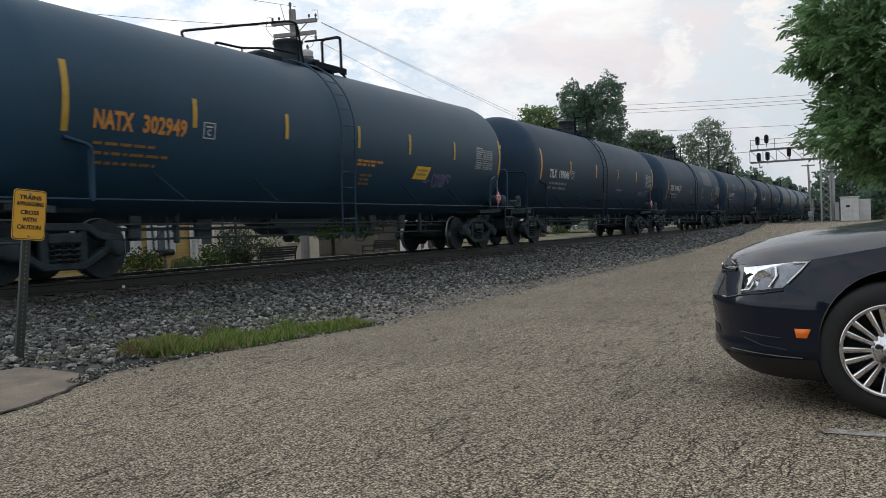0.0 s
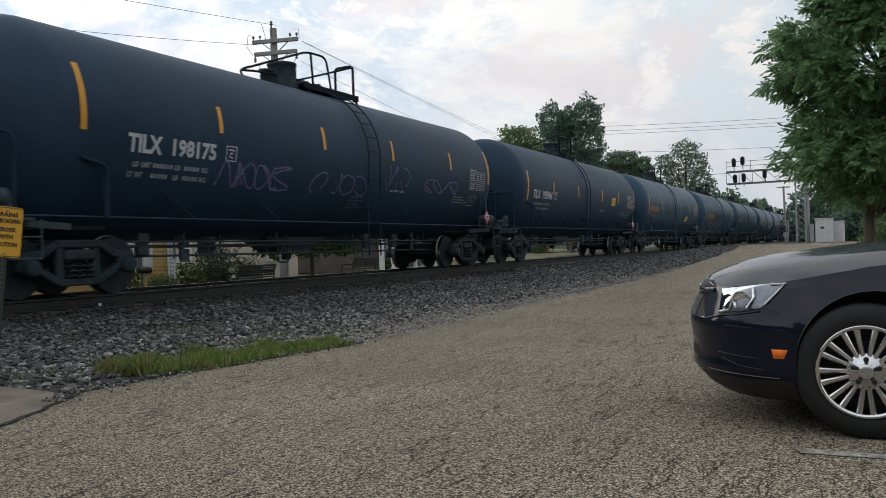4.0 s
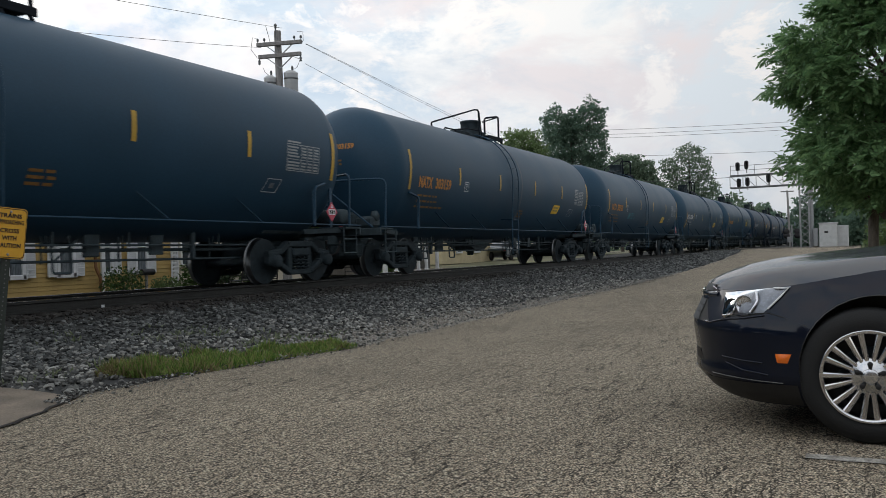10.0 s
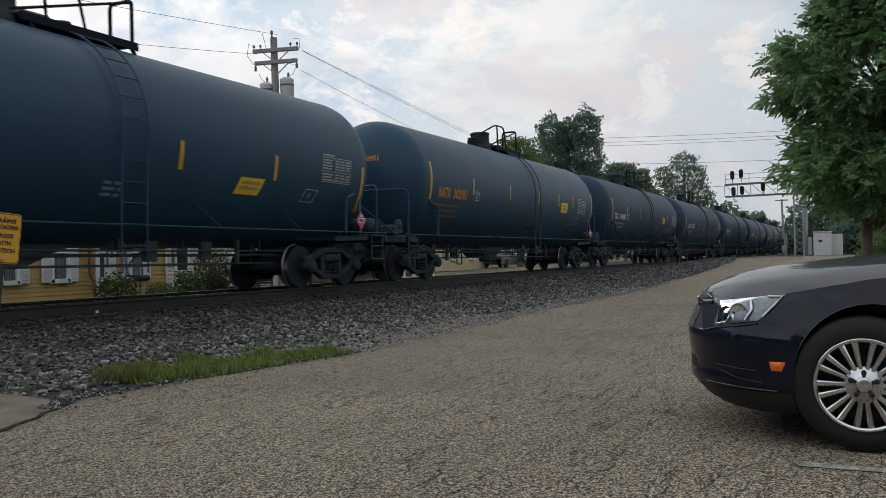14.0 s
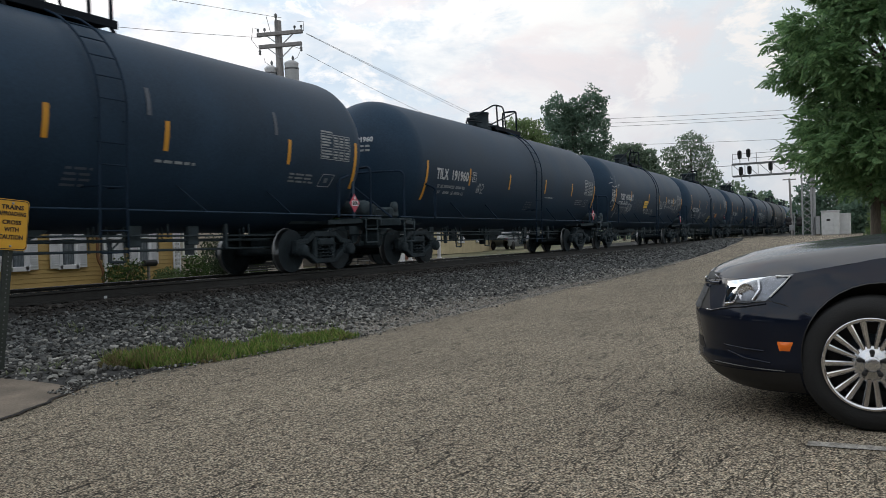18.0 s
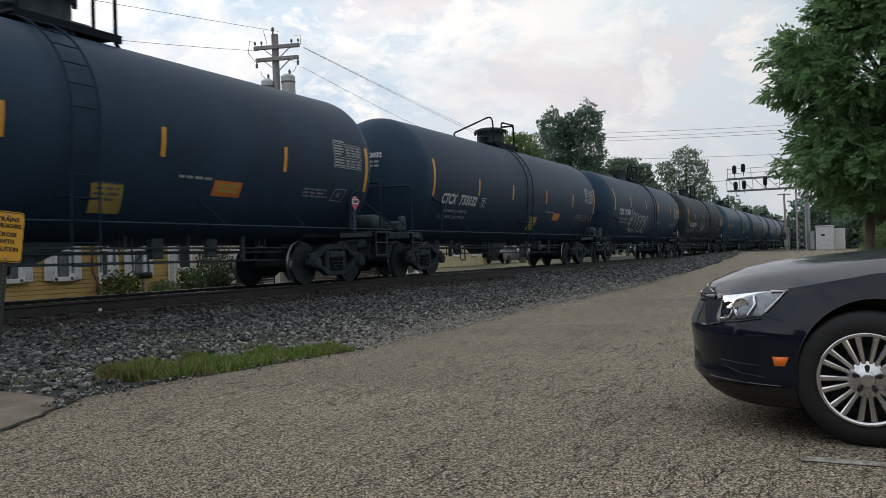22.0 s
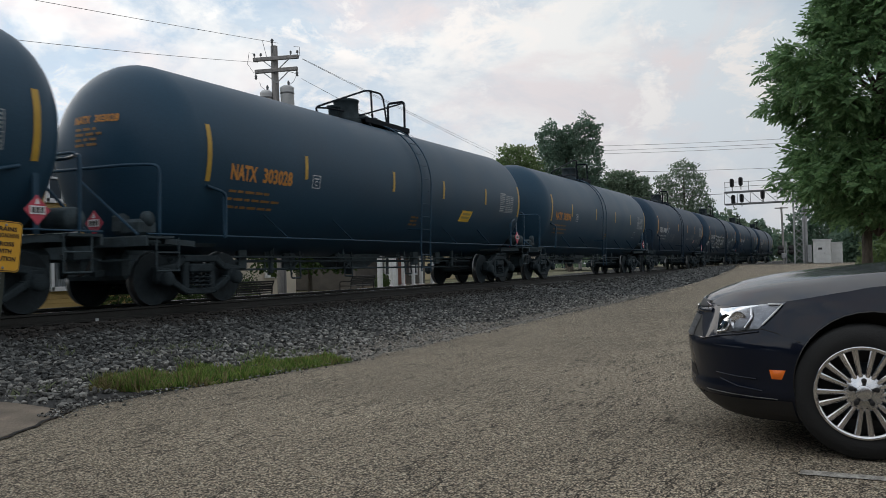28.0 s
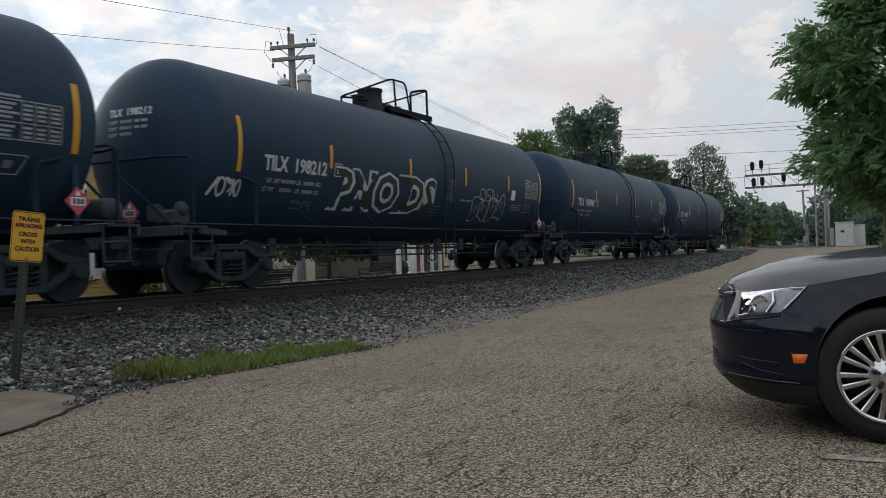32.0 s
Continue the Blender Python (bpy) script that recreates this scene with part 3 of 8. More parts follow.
s = Shape().box((0, 0, 0), (0.06, 0.012, 0.045), 0.003)
part("marker_tag", s, M["letter"], track, "small white tag on the rail", m=pose(9.64, 10.86, 0.30))


def edge_pebble(rng):
    x = 4.2 + 24 * rng.random() ** 1.5
    y = edge(x) - abs(rng.normal(0, 0.16)) + 0.12
    return (x, y, rise(x) + 0.004)


rubble("edge_pebbles", 1500, edge_pebble, 0.012, M["clean_stone"], "small loose pebbles along the pavement edge", 6)


def tip_stone(rng):
    x = rng.uniform(4.25, 5.5)
    y = edge(x) + rng.normal(0.06, 0.05) - 0.05 * max(0, 4.3 - x)
    return (x, y, 0.006)


rubble("broken_asphalt", 190, tip_stone, 0.009, M["oily_stone"], "dark broken crumbs at the end of the walk", 12)
M["dusty"] = stone_mat("dusty_gravel", (0.13, 0.12, 0.105), (0.40, 0.375, 0.33))


def dusty_stone(rng):
    x = 7.5 + 24 * rng.random() ** 1.3
    e = edge(x)
    y = e + 0.02 + abs(rng.normal(0, 0.55 if x < 14 else 0.25))
    if 4.7 < x < 8.2 and y < e + 0.3:
        return None
    return (x, y, max(bed(y), rise(x) - 0.03) + rng.uniform(0, 0.02))


s = Shape()
rows = []
for k in range(90):
    x = 7.9 + 0.5 * k
    e, w = edge(x), (1.0 if x < 13 else max(0.25, 1.0 - (x - 13) * 0.1)) * min(1.0, (x - 7.7) * 0.35) * (0.9 + 0.3 * noise.noise((x * 0.9, 7, 0)))
    rows.append([(x, e - 0.05 + w * q, max(bed(e + w * q), rise(x) - 0.03) + 0.024 * (1 - q) - 0.004 + 0.008 * noise.noise((x * 6, q * 4, 2))) for q in (0.0, 0.25, 0.5, 0.75, 1.0)])
s.grid(rows)
M["dust"] = material("dusty_grit", (0.26, 0.24, 0.205), 0.95, 0, 0.35, 14, 120, 0.6)
solid("gravel_apron", s, M["dust"], "pale dusty grit between the pavement and the stones", "gravel", kind="structure")
rubble("dusty_gravel", 16000, dusty_stone, 0.019, M["dusty"], "pale dusty gravel where the stones meet the pavement", 7)


# ---- the train ----
R, ZC, HALF, HEAD = 1.585, 2.68, 7.55, 1.06
LOW = 1.85  # the belly hangs lower than a true circle
GAP, START = 18.39, 18.45
LETTER_JOBS = []
MARKS = [
    ("blue", "NATX 302949", "C"), ("black", "TILX 199046", "C"), ("black", "TILX 191842", "C"), ("black", "TILX 198175", "C"), ("black", "TILX 195906", "C"),
    ("blue", "NATX 303010", "C"), ("blue", "NATX 302985", "C"), ("blue", "NATX 302956", "C"), ("blue", "NATX 303159", "C"), ("blue", "NATX 303181", "C"),
    ("blue", "DBUX 302398", "C"), ("blue", "NATX 302951", "C"), ("black", "TILX 194308", "C"), ("black", "TCBX 197676", "C"), ("black", "TILX 191960", "C"),
    ("black", "TCBX 197636", "C"), ("black", "CTCX 733164", "C"), ("black", "CTCX 733032", "C"), ("black", "TCBX 197688", "C"), ("brown", "CTCX 731734", "C"),
    ("blue", "NATX 303075", "C"), ("blue", "NATX 303028", "C"), ("blue", "NATX 303094", "C"), ("black", "TILX 199811", "C"), ("black", "TILX 198212", "C"),
    ("black", "TILX 190848", "C"), ("black", "TILX 190127", "C"),
]


def letters(texts, bold=0.012):
    """Flat meshes of words, each scaled to height 1 and set at the origin: (verts, faces, width)."""
    obs = []
    for t in texts:
        cu = bpy.data.curves.new("word", "FONT")
        cu.body, cu.size, cu.offset, cu.resolution_u = t.replace(" ", "  "), 1.0, bold, 2
        obs.append(new("word", cu))
    bpy.context.view_layer.update()
    dg = bpy.context.evaluated_depsgraph_get()
    out = {}
    for t, ob in zip(texts, obs):
        me = bpy.data.meshes.new_from_object(ob.evaluated_get(dg))
        v = np.array([p.co[:2] for p in me.vertices])
        f = [tuple(p.vertices) for p in me.polygons]
        v -= v.min(axis=0)
        v /= v[:, 1].max()
        out[t] = (v, f, float(v[:, 0].max()))
        cu = ob.data
        bpy.data.objects.remove(ob)
        bpy.data.curves.remove(cu)
        bpy.data.meshes.remove(me)
    return out


SIGN_WORDS = ["TRAINS", "APPROACHING", "CROSS", "WITH", "CAUTION"]
WORDS = letters(sorted({w for m in MARKS for w in m[1].split()} | {"C", "18", "LD LMT", "LT WT", "LB", "KG", "CAPY", "HARD", "TIME"} | set(SIGN_WORDS)), 0.034)
FAT = letters(["PNOIDS"], 0.10)
SLIM = letters(["PNOIDS"], 0.025)


def side_y(z, lift=0.010):
    b = R if z > ZC else LOW
    return -(R * math.sqrt(max(0.01, 1 - ((z - ZC) / b) ** 2)) + lift)


def head_x(y, z, lift=0.012):
    q = min(0.98, (y / R) ** 2 + ((z - ZC) / (R if z > ZC else LOW)) ** 2)
    return -(HALF + HEAD * math.sqrt(1 - q) + lift)


def on_side(s, verts, faces):
    """Lays a flat drawing (x, z) on the near side of the tank."""
    return s.add([(x, side_y(z), z) for x, z in verts], faces)


def on_head(s, verts, faces):
    """Lays a flat drawing (u, z), u to the reader's right, on the leading head."""
    return s.add([(head_x(-u, z), -u, z) for u, z in verts], faces)


def word(s, lay, text, x, z, width, height, slant=0.0):
    v, f, w = WORDS[text]
    return lay(s, [(x + a / w * width + slant * b, z + b * height) for a, b in v], f)


def bars(s, lay, spec):
    for x, z, w, h in spec:
        k = int(h / 0.09) + 2
        n = int(w / 0.1) + 2 if lay is on_head else 2
        vs = [(x + w * i / (n - 1), z + h * j / (k - 1)) for j in range(k) for i in range(n)]
        fs = [(j * n + i, j * n + i + 1, (j + 1) * n + i + 1, (j + 1) * n + i) for j in range(k - 1) for i in range(n - 1)]
        lay(s, vs, fs)
    return s


def small_print(rng, x, z, lines, width, h=0.06, step=0.11):
    out = []
    for i in range(lines):
        u, end = x, x + width * rng.uniform(0.7, 1.0)
        while u < end - 0.05:
            w = rng.uniform(0.07, 0.28)
            out.append((u, z - step * i, min(w, end - u), h))
            u += w + 0.05
    return out


ALONG = Matrix.Rotation(radians(90), 4, "Y")
ACROSS = Matrix.Rotation(radians(90), 4, "X")


def wheelset_shape():
    """Two wheels pressed on one axle; it turns about the local y."""
    s = Shape()
    for e in (-1, 1):
        m = Matrix.Translation((0, e * 0.75, 0)) @ (ACROSS if e < 0 else Matrix.Rotation(radians(-90), 4, "X"))
        s.slot = 0
        s.lathe([(0.02, 0.10), (0.11, 0.10), (0.13, 0.06), (0.16, 0.03), (0.36, 0.0), (0.39, 0.05), (0.452, 0.06)], m, 36)
        s.slot = 1
        s.lathe([(0.452, 0.06), (0.458, -0.03), (0.463, -0.055), (0.487, -0.065)], m, 36, cap=False)
        s.slot = 0
        s.lathe([(0.487, -0.065), (0.487, -0.085), (0.40, -0.085), (0.37, -0.05), (0.16, -0.03), (0.12, -0.09), (0.02, -0.09)], m, 36)
    s.rod((0, -0.98, 0), (0, 0.98, 0), 0.075, 12)
    return s


def side_frame_shape():
    s = Shape()
    top = [(-1.05, 0.60), (-0.62, 0.66), (-0.42, 0.80), (0.42, 0.80), (0.62, 0.66), (1.05, 0.60)]
    low = [(-0.95, 0.50), (-0.70, 0.42), (-0.36, 0.22), (0.36, 0.22), (0.70, 0.42), (0.95, 0.50)]
    for line, h in ((top, 0.12), (low, 0.11)):
        for (a, p), (b, q) in zip(line, line[1:]):
            s.bar((a - 0.01, 0, p), (b + 0.01, 0, q), 0.16, h, cut=0.02)
    for x in (-0.33, 0.33):
        s.bar((x, 0, 0.22), (x, 0, 0.80), 0.15, 0.10, up=(0, 1, 0), cut=0.02)
    for x in (-0.89, 0.89):
        s.box((x, 0, 0.52), (0.32, 0.2, 0.30), 0.05)
        s.lathe([(0.13, 0), (0.13, 0.09), (0.10, 0.12), (0.03, 0.125)], Matrix.Translation((x, -0.08, 0.457)) @ ACROSS, 14)
    return s


def spring_shape():
    s = Shape()
    for x in (-0.17, 0.0, 0.17):
        for y in (-0.05, 0.09):
            pts = [(x + 0.068 * math.cos(t * 0.9), y + 0.068 * math.sin(t * 0.9), 0.27 + 0.0105 * t) for t in range(0, 26)]
            s.tube(pts, 0.017, 5)
    s.box((0, 0.0, 0.63), (0.58, 0.22, 0.16), 0.03)
    return s


def make_truck(car, x, paint):
    s = Shape().box((0, 0, 0.66), (0.36, 2.0, 0.22), 0.04)
    s.box((0, 0, 0.82), (0.7, 0.7, 0.10), 0.03)
    s.bar((-0.45, -0.55, 0.50), (-0.45, 0.55, 0.50), 0.12, 0.14)
    s.bar((0.45, -0.55, 0.50), (0.45, 0.55, 0.50), 0.12, 0.14)
    s.box((0, 0, 0.42), (1.0, 1.0, 0.30), 0.08)
    for e in (-1, 1):
        s.bar((e * 0.40, -0.85, 0.40), (e * 0.40, 0.85, 0.40), 0.07, 0.12).bar((e * 0.40, -0.8, 0.40), (e * 0.25, 0, 0.62), 0.05, 0.08)
    truck = part("truck", s, M["truck"], car, "cast steel four-wheel truck", m=pose(x, 0, TRACK_Z - RAIL_Z))
    for y, turn in ((-1.0, 0), (1.0, 180)):
        part("side_frame", MESH["side_frame"], None, truck, m=pose(0, y, 0, 0, 0, turn))
        part("spring_nest", MESH["springs"], None, truck, m=pose(0, y, 0, 0, 0, turn))
    for wx in (-0.89, 0.89):
        part("wheelset", MESH["wheelset"], None, truck, m=pose(wx, 0, 0.457))
    return truck


M["stencil"] = material("stencil_white", (0.29, 0.32, 0.34), 0.6, 0, 0.2, 9, 60, 0.0)
MESH = dict(
    side_frame=side_frame_shape().mesh("side_frame", M["truck"]),
    springs=spring_shape().mesh("spring_nest", M["truck"]),
    wheelset=wheelset_shape().mesh("wheelset", M["wheel"], M["tread"]),
)


def tank_shape():
    prof = []
    for i in range(13):
        t = math.pi / 2 * i / 12
        prof.append((max(0.01, R * math.sin(t)), -HALF - HEAD * math.cos(t)))
    for x in (-5.0, -2.5, 0.0, 2.5, 5.0):
        prof.append((R, x))
    for i in range(12, -1, -1):
        t = math.pi / 2 * i / 12
        prof.append((max(0.01, R * math.sin(t)), HALF + HEAD * math.cos(t)))
    s = Shape().lathe(prof, Matrix.Translation((0, 0, ZC)) @ ALONG, 96)
    s.v = [(x, y, z if z > ZC else ZC + (z - ZC) * LOW / R) for x, y, z in s.v]
    return s


def ladder_shape(x0, x1):
    s = Shape()
    for x in (x0, x1):
        pts = [(x, -1.60, 0.40), (x, -1.60, 1.2)]
        for a in range(0, 84, 7):
            t = radians(a)
            pts.append((x, -(R + 0.08) * math.cos(t), ZC + (R + 0.08) * math.sin(t)))
        s.tube(pts, 0.018, 6)
    for i in range(6):
        s.rod((x0, -1.60, 0.5 + 0.33 * i), (x1, -1.60, 0.5 + 0.33 * i), 0.011, 6)
    for a in range(4, 84, 12):
        t = radians(a)
        y, z = -(R + 0.08) * math.cos(t), ZC + (R + 0.08) * math.sin(t)
        s.rod((x0, y, z), (x1, y, z), 0.011, 6)
    for z in (1.5, 2.5):
        for x in (x0, x1):
            s.rod((x, -1.60, z), (x, side_y(z) + 0.02, z), 0.012, 5)
    return s


def round_path(pts, r=0.14, k=4):
    out = [Vector(pts[0])]
    for a, b, c in zip(pts, pts[1:], pts[2:]):
        a, b, c = Vector(a), Vector(b), Vector(c)
        p, q = b + (a - b).normalized() * min(r, (a - b).length / 2), b + (c - b).normalized() * min(r, (c - b).length / 2)
        for i in range(k + 1):
            t = i / k
            out.append(p * (1 - t) ** 2 + b * 2 * t * (1 - t) + q * t * t)
    out.append(Vector(pts[-1]))
    return out


def make_car(paint, build):
    """One tank car; origin on the rail heads under its middle; it runs towards -x."""
    body = M[paint]
    old, short = build == "old", build == "short"
    pipe = body if paint == "blue" else M["ladder"]
    car = thing("tank_car", "railway tank car", "tank car", "cars of the train")
    tank = part("tank", tank_shape(), body, car)
    # running rails along both sides, with short braces up to the tank
    for y in (-1.5, 1.5):
        s = Shape().bar((-8.75, y, 1.15), (8.75, y, 1.16), 0.05, 0.026, cut=0.006)
        part("side_rail", s, body, car)
    brace = Shape().bar((0, -1.48, 1.16), (-0.52, side_y(1.62) + 0.03, 1.62), 0.036, 0.016).mesh("brace", body)
    for x in (-5.0, -2.6, 2.9, 5.3):
        part("brace", brace, None, car, m=pose(x, 0, 0))
    # stub sills, end decks, couplers
    for e in (-1, 1):
        s = Shape().box((e * 7.6, 0, 0.93), (3.0, 0.5, 0.36), 0.02)
        s.box((e * 7.05, 0, 1.14), (1.7, 1.5, 0.30), 0.06)
        s.box((e * 8.15, 0, 0.72), (1.5, 0.42, 0.40), 0.03)
        part("stub_sill", s, M["iron"], car)
        s = Shape().box((e * 8.10, 0.0, 0.66), (0.8, 1.5, 0.50), 0.08).bar((e * 7.4, -0.25, 0.62), (e * 8.7, -0.25, 0.52), 0.06, 0.10)
        s.bar((e * 8.82, -1.35, 0.74), (e * 8.82, 0.2, 0.74), 0.03, 0.03).bar((e * 8.3, 0.9, 1.08), (e * 8.3, 0.9, 0.45), 0.30, 0.05, up=(0, 1, 0))
        part("brake_rigging", s, M["iron"], car)
        s = Shape().box((e * 8.45, 0, 1.10), (0.62, 3.0, 0.05), 0.01)
        s.box((e * 8.74, 0, 1.03), (0.05, 3.0, 0.16), 0.01)
        for y in (-1.3, -0.6, 0.6, 1.3):
            s.bar((e * 8.2, y, 1.05), (e * 7.2, y * 0.8, 1.02), 0.06, 0.10)
        part("end_deck", s, M["iron"], car)
        s = Shape().box((e * 8.95, 0, 0.86), (0.5, 0.20, 0.22), 0.04).box((e * 9.12, 0.05, 0.86), (0.20, 0.26, 0.28), 0.06)
        part("coupler", s, M["iron"], car)
        s = Shape().tube(round_path([(e * 8.9, -0.45, 0.85), (e * 9.0, -0.42, 0.55), (e * 9.08, -0.30, 0.50)], 0.1), 0.028, 6)
        part("air_hose", s, M["cable"], car)
        # hand rails round the end deck
        s = Shape().tube(round_path([(e * 8.40, -1.42, 1.12), (e * 8.40, -1.45, 2.30), (e * 8.66, -0.9, 2.30), (e * 8.75, 1.40, 2.30), (e * 8.45, 1.42, 1.12)], 0.16), 0.028, 7)
        part("end_rail", s, pipe, car)
        s = Shape().tube(round_path([(e * 8.78, 0.0, 1.12), (e * 8.78, 0.0, 2.58), (e * 8.80, 1.30, 2.58), (e * 8.78, 1.32, 1.12)], 0.16), 0.028, 7)
        part("end_rail", s, pipe, car)
        s = Shape().rod((e * 8.78, -0.02, 2.10), (e * 8.70, -1.25, 1.14), 0.025, 6)
        part("rail_brace", s, pipe, car)
        s = Shape().tube(round_path([(e * 6.92, -1.52, 1.12), (e * 6.92, -1.56, 1.92), (e * 7.35, side_y(2.0) - 0.02, 2.02)], 0.12), 0.03, 7)
        s.box((e * 6.92, -1.53, 1.5), (0.10, 0.03, 0.7), 0.01)
        part("grab_post", s, pipe, car)
        s = Shape()
        for z in (0.55, 0.85):
            s.rod((e * 8.05, -1.5, z), (e * 8.55, -1.5, z), 0.016, 6)
        for x in (8.05, 8.55):
            s.rod((e * x, -1.5, 0.55), (e * x, -1.5, 1.1), 0.016, 6)
        part("step_stirrup", s, M["iron"], car)
    s = Shape().lathe([(0.05, -0.62), (0.17, -0.58), (0.19, -0.5), (0.19, 0.5), (0.17, 0.58), (0.05, 0.62)], Matrix.Translation((8.42, -0.75, 1.34)) @ ACROSS, 18)
    part("air_tank", s, M["iron"], car)
    s = Shape().box((-8.35, -0.9, 1.28), (0.4, 0.5, 0.28), 0.06).box((-8.30, -0.45, 1.36), (0.22, 0.3, 0.36), 0.06)
    s.lathe([(0.02, 0), (0.13, 0.01), (0.13, 0.10), (0.02, 0.12)], Matrix.Translation((-8.35, -1.05, 1.42)) @ ACROSS, 12)
    part("brake_valve", s, M["iron"], car)
    s = Shape().lathe([(0.30, -0.02), (0.31, 0.0), (0.30, 0.02), (0.26, 0.0), (0.30, -0.02)], Matrix.Translation((8.62, 0.55, 1.75)) @ ALONG, 24)
    for k in range(4):
        t = k * math.pi / 4
        s.rod((8.62, 0.55 - 0.28 * math.cos(t), 1.75 - 0.28 * math.sin(t)), (8.62, 0.55 + 0.28 * math.cos(t), 1.75 + 0.28 * math.sin(t)), 0.012, 5)
    s.rod((8.60, 0.55, 1.75), (8.60, 0.55, 1.1), 0.03, 6)
    part("brake_wheel", s, M["iron"], car)
    for x in (-7.05, 7.05):
        make_truck(car, x, paint)
    # pipes and rods under the tank
    for y, z, r in ((-0.62, 0.78, 0.018), (-0.50, 0.70, 0.030), (-0.45, 0.53, 0.022)):
        s = Shape().rod((-5.9, y, z + 0.02), (5.9, y, z - 0.02), r, 6)
        for x in (-4.6, -1.9, 1.1, 2.6, 4.8):
            s.rod((x + 0.3 * z, y, z - 0.04), (x + 0.3 * z, y, 1.25), 0.018, 5)
        part("brake_pipe", s, M["iron"], car)
    # hanging loops of the brake linkage
    for x in ((-4.66, -2.9, 1.6) if short else (-3.4, -1.25, 1.8)):
        s = Shape().tube(round_path([(x - 0.22, -0.5, 0.95), (x - 0.17, -0.5, 0.345), (x + 0.17, -0.5, 0.335), (x + 0.13, -0.5, 0.95)], 0.04), 0.020, 6)
        s.rod((x - 0.16, -0.5, 0.52), (x + 0.30, -0.48, 0.86), 0.018, 5)
        part("linkage_loop", s, M["iron"], car)
    s = Shape().lathe([(0.06, 0), (0.11, 0.02), (0.12, 0.16), (0.20, 0.20), (0.30, 0.42)], Matrix.Translation((-0.48, 0, 0.38)), 14)
    s.slab([(-1.75, 0.90), (-1.55, 0.82), (-1.0, 0.57), (-0.7, 0.53), (-0.25, 0.53), (0.42, 0.80), (0.62, 0.90)], Matrix.Translation((0, 0.38, 0)) @ pose(0, 0, 0, 90, 0, 0), 0.76)
    part("bottom_outlet", s, M["iron"], car)
    s = Shape().lathe([(0.05, -0.3), (0.13, -0.28), (0.13, 0.28), (0.05, 0.3)], Matrix.Translation((2.0, 0.1, 0.92)) @ ALONG, 14)
    part("brake_cylinder", s, M["iron"], car)
    for x, w, low, y in ((-5.25, 0.26, 0.56, -0.5), (-4.3, 0.10, 0.46, -0.5), (-3.48, 0.42, 0.55, -0.35), (2.15, 0.30, 0.58, -0.5), (3.55, 0.30, 0.60, -0.5), (4.35, 0.09, 0.50, -0.6)):
        part("pipe_hanger", Shape().box((x, y, (low + 1.22) / 2), (w, 0.10, 1.22 - low), 0.02), M["iron"], car)
    part("brake_valve", Shape().box((3.0, 0.1, 0.95), (0.35, 0.25, 0.25), 0.05), M["iron"], car)
    # ladder, top deck, fittings
    part("ladder", ladder_shape(*((-0.70, -0.20) if short else (-0.55, -0.05) if old else (0.50, 1.02))), pipe, car)
    d0, d1, dome_x = (0.0, 1.22, -0.22) if short else (-0.6, 1.44, 0.28) if old else (-0.4, 1.92, -0.42)
    dm = (d0 + d1) / 2
    s = Shape().box((dm, 0, 4.33), (d1 - d0, 1.1, 0.05), 0.01).box((dm, -0.56, 4.30), (d1 - d0, 0.04, 0.14), 0.01).box((dm, 0.56, 4.30), (d1 - d0, 0.04, 0.14), 0.01)
    for x in (d0 + 0.2, dm, d1 - 0.1):
        s.bar((x, -0.5, 4.3), (x, -0.62, 4.08), 0.05, 0.05).bar((x, 0.5, 4.3), (x, 0.62, 4.08), 0.05, 0.05)
    part("top_deck", s, M["rail_iron"], car)
    if old:
        s = Shape().lathe([(0.55, 4.16), (0.55, 4.30), (0.48, 4.32), (0.48, 4.78), (0.54, 4.80), (0.54, 4.88), (0.40, 4.93), (0.02, 4.95)], Matrix.Translation((dome_x, 0, 0)), 28)
        for k in range(8):
            t = k * math.pi / 4 + 0.3
            s.box((dome_x + 0.54 * math.cos(t), 0.54 * math.sin(t), 4.79), (0.07, 0.07, 0.16), 0.015)
    else:
        s = Shape().lathe([(0.42, 4.16), (0.42, 4.32), (0.32, 4.33), (0.315, 4.76), (0.335, 4.77), (0.335, 4.82), (0.29, 4.84), (0.02, 4.85)], Matrix.Translation((dome_x, 0, 0)), 28)
    part("dome", s, M["truck"], car)
    if short:
        s = Shape().box((dome_x - 0.80, 0.02, 4.33), (0.80, 0.42, 0.20), 0.05).box((dome_x - 0.80, 0.02, 4.445), (0.50, 0.30, 0.05), 0.02)
    else:
        s = Shape().lathe([(0.13, 0), (0.13, 0.30), (0.17, 0.31), (0.17, 0.36), (0.02, 0.37)], Matrix.Translation((dome_x - 0.52, 0.05, 4.25)), 16)
    part("valve_housing", s, M["truck"], car)
    part("relief_valve", Shape().box((dome_x + 0.68, 0.05, 4.46), (0.62, 0.36, 0.22), 0.06), M["iron"], car)
    part("pipe_flange", Shape().lathe([(0.09, 0), (0.09, 0.14), (0.12, 0.15), (0.12, 0.19), (0.02, 0.2)], Matrix.Translation((dm, -0.1, 4.34)), 12), M["iron"], car)
    y = -0.42
    if short:
        s = Shape().tube(round_path([(-3.78, y, 4.14), (-3.92, y, 4.30), (-0.72, y, 5.12), (-0.42, y, 5.14), (-0.24, y, 4.28)], 0.16), 0.026, 7)
        s.rod((-0.46, y, 5.12), (-0.40, y, 4.20), 0.024, 6)
        s.tube(round_path([(-2.98, y, 4.14), (-3.02, y, 4.26), (-2.25, y, 4.28), (-1.35, y, 4.43), (-0.50, y, 4.46)], 0.08), 0.024, 6)
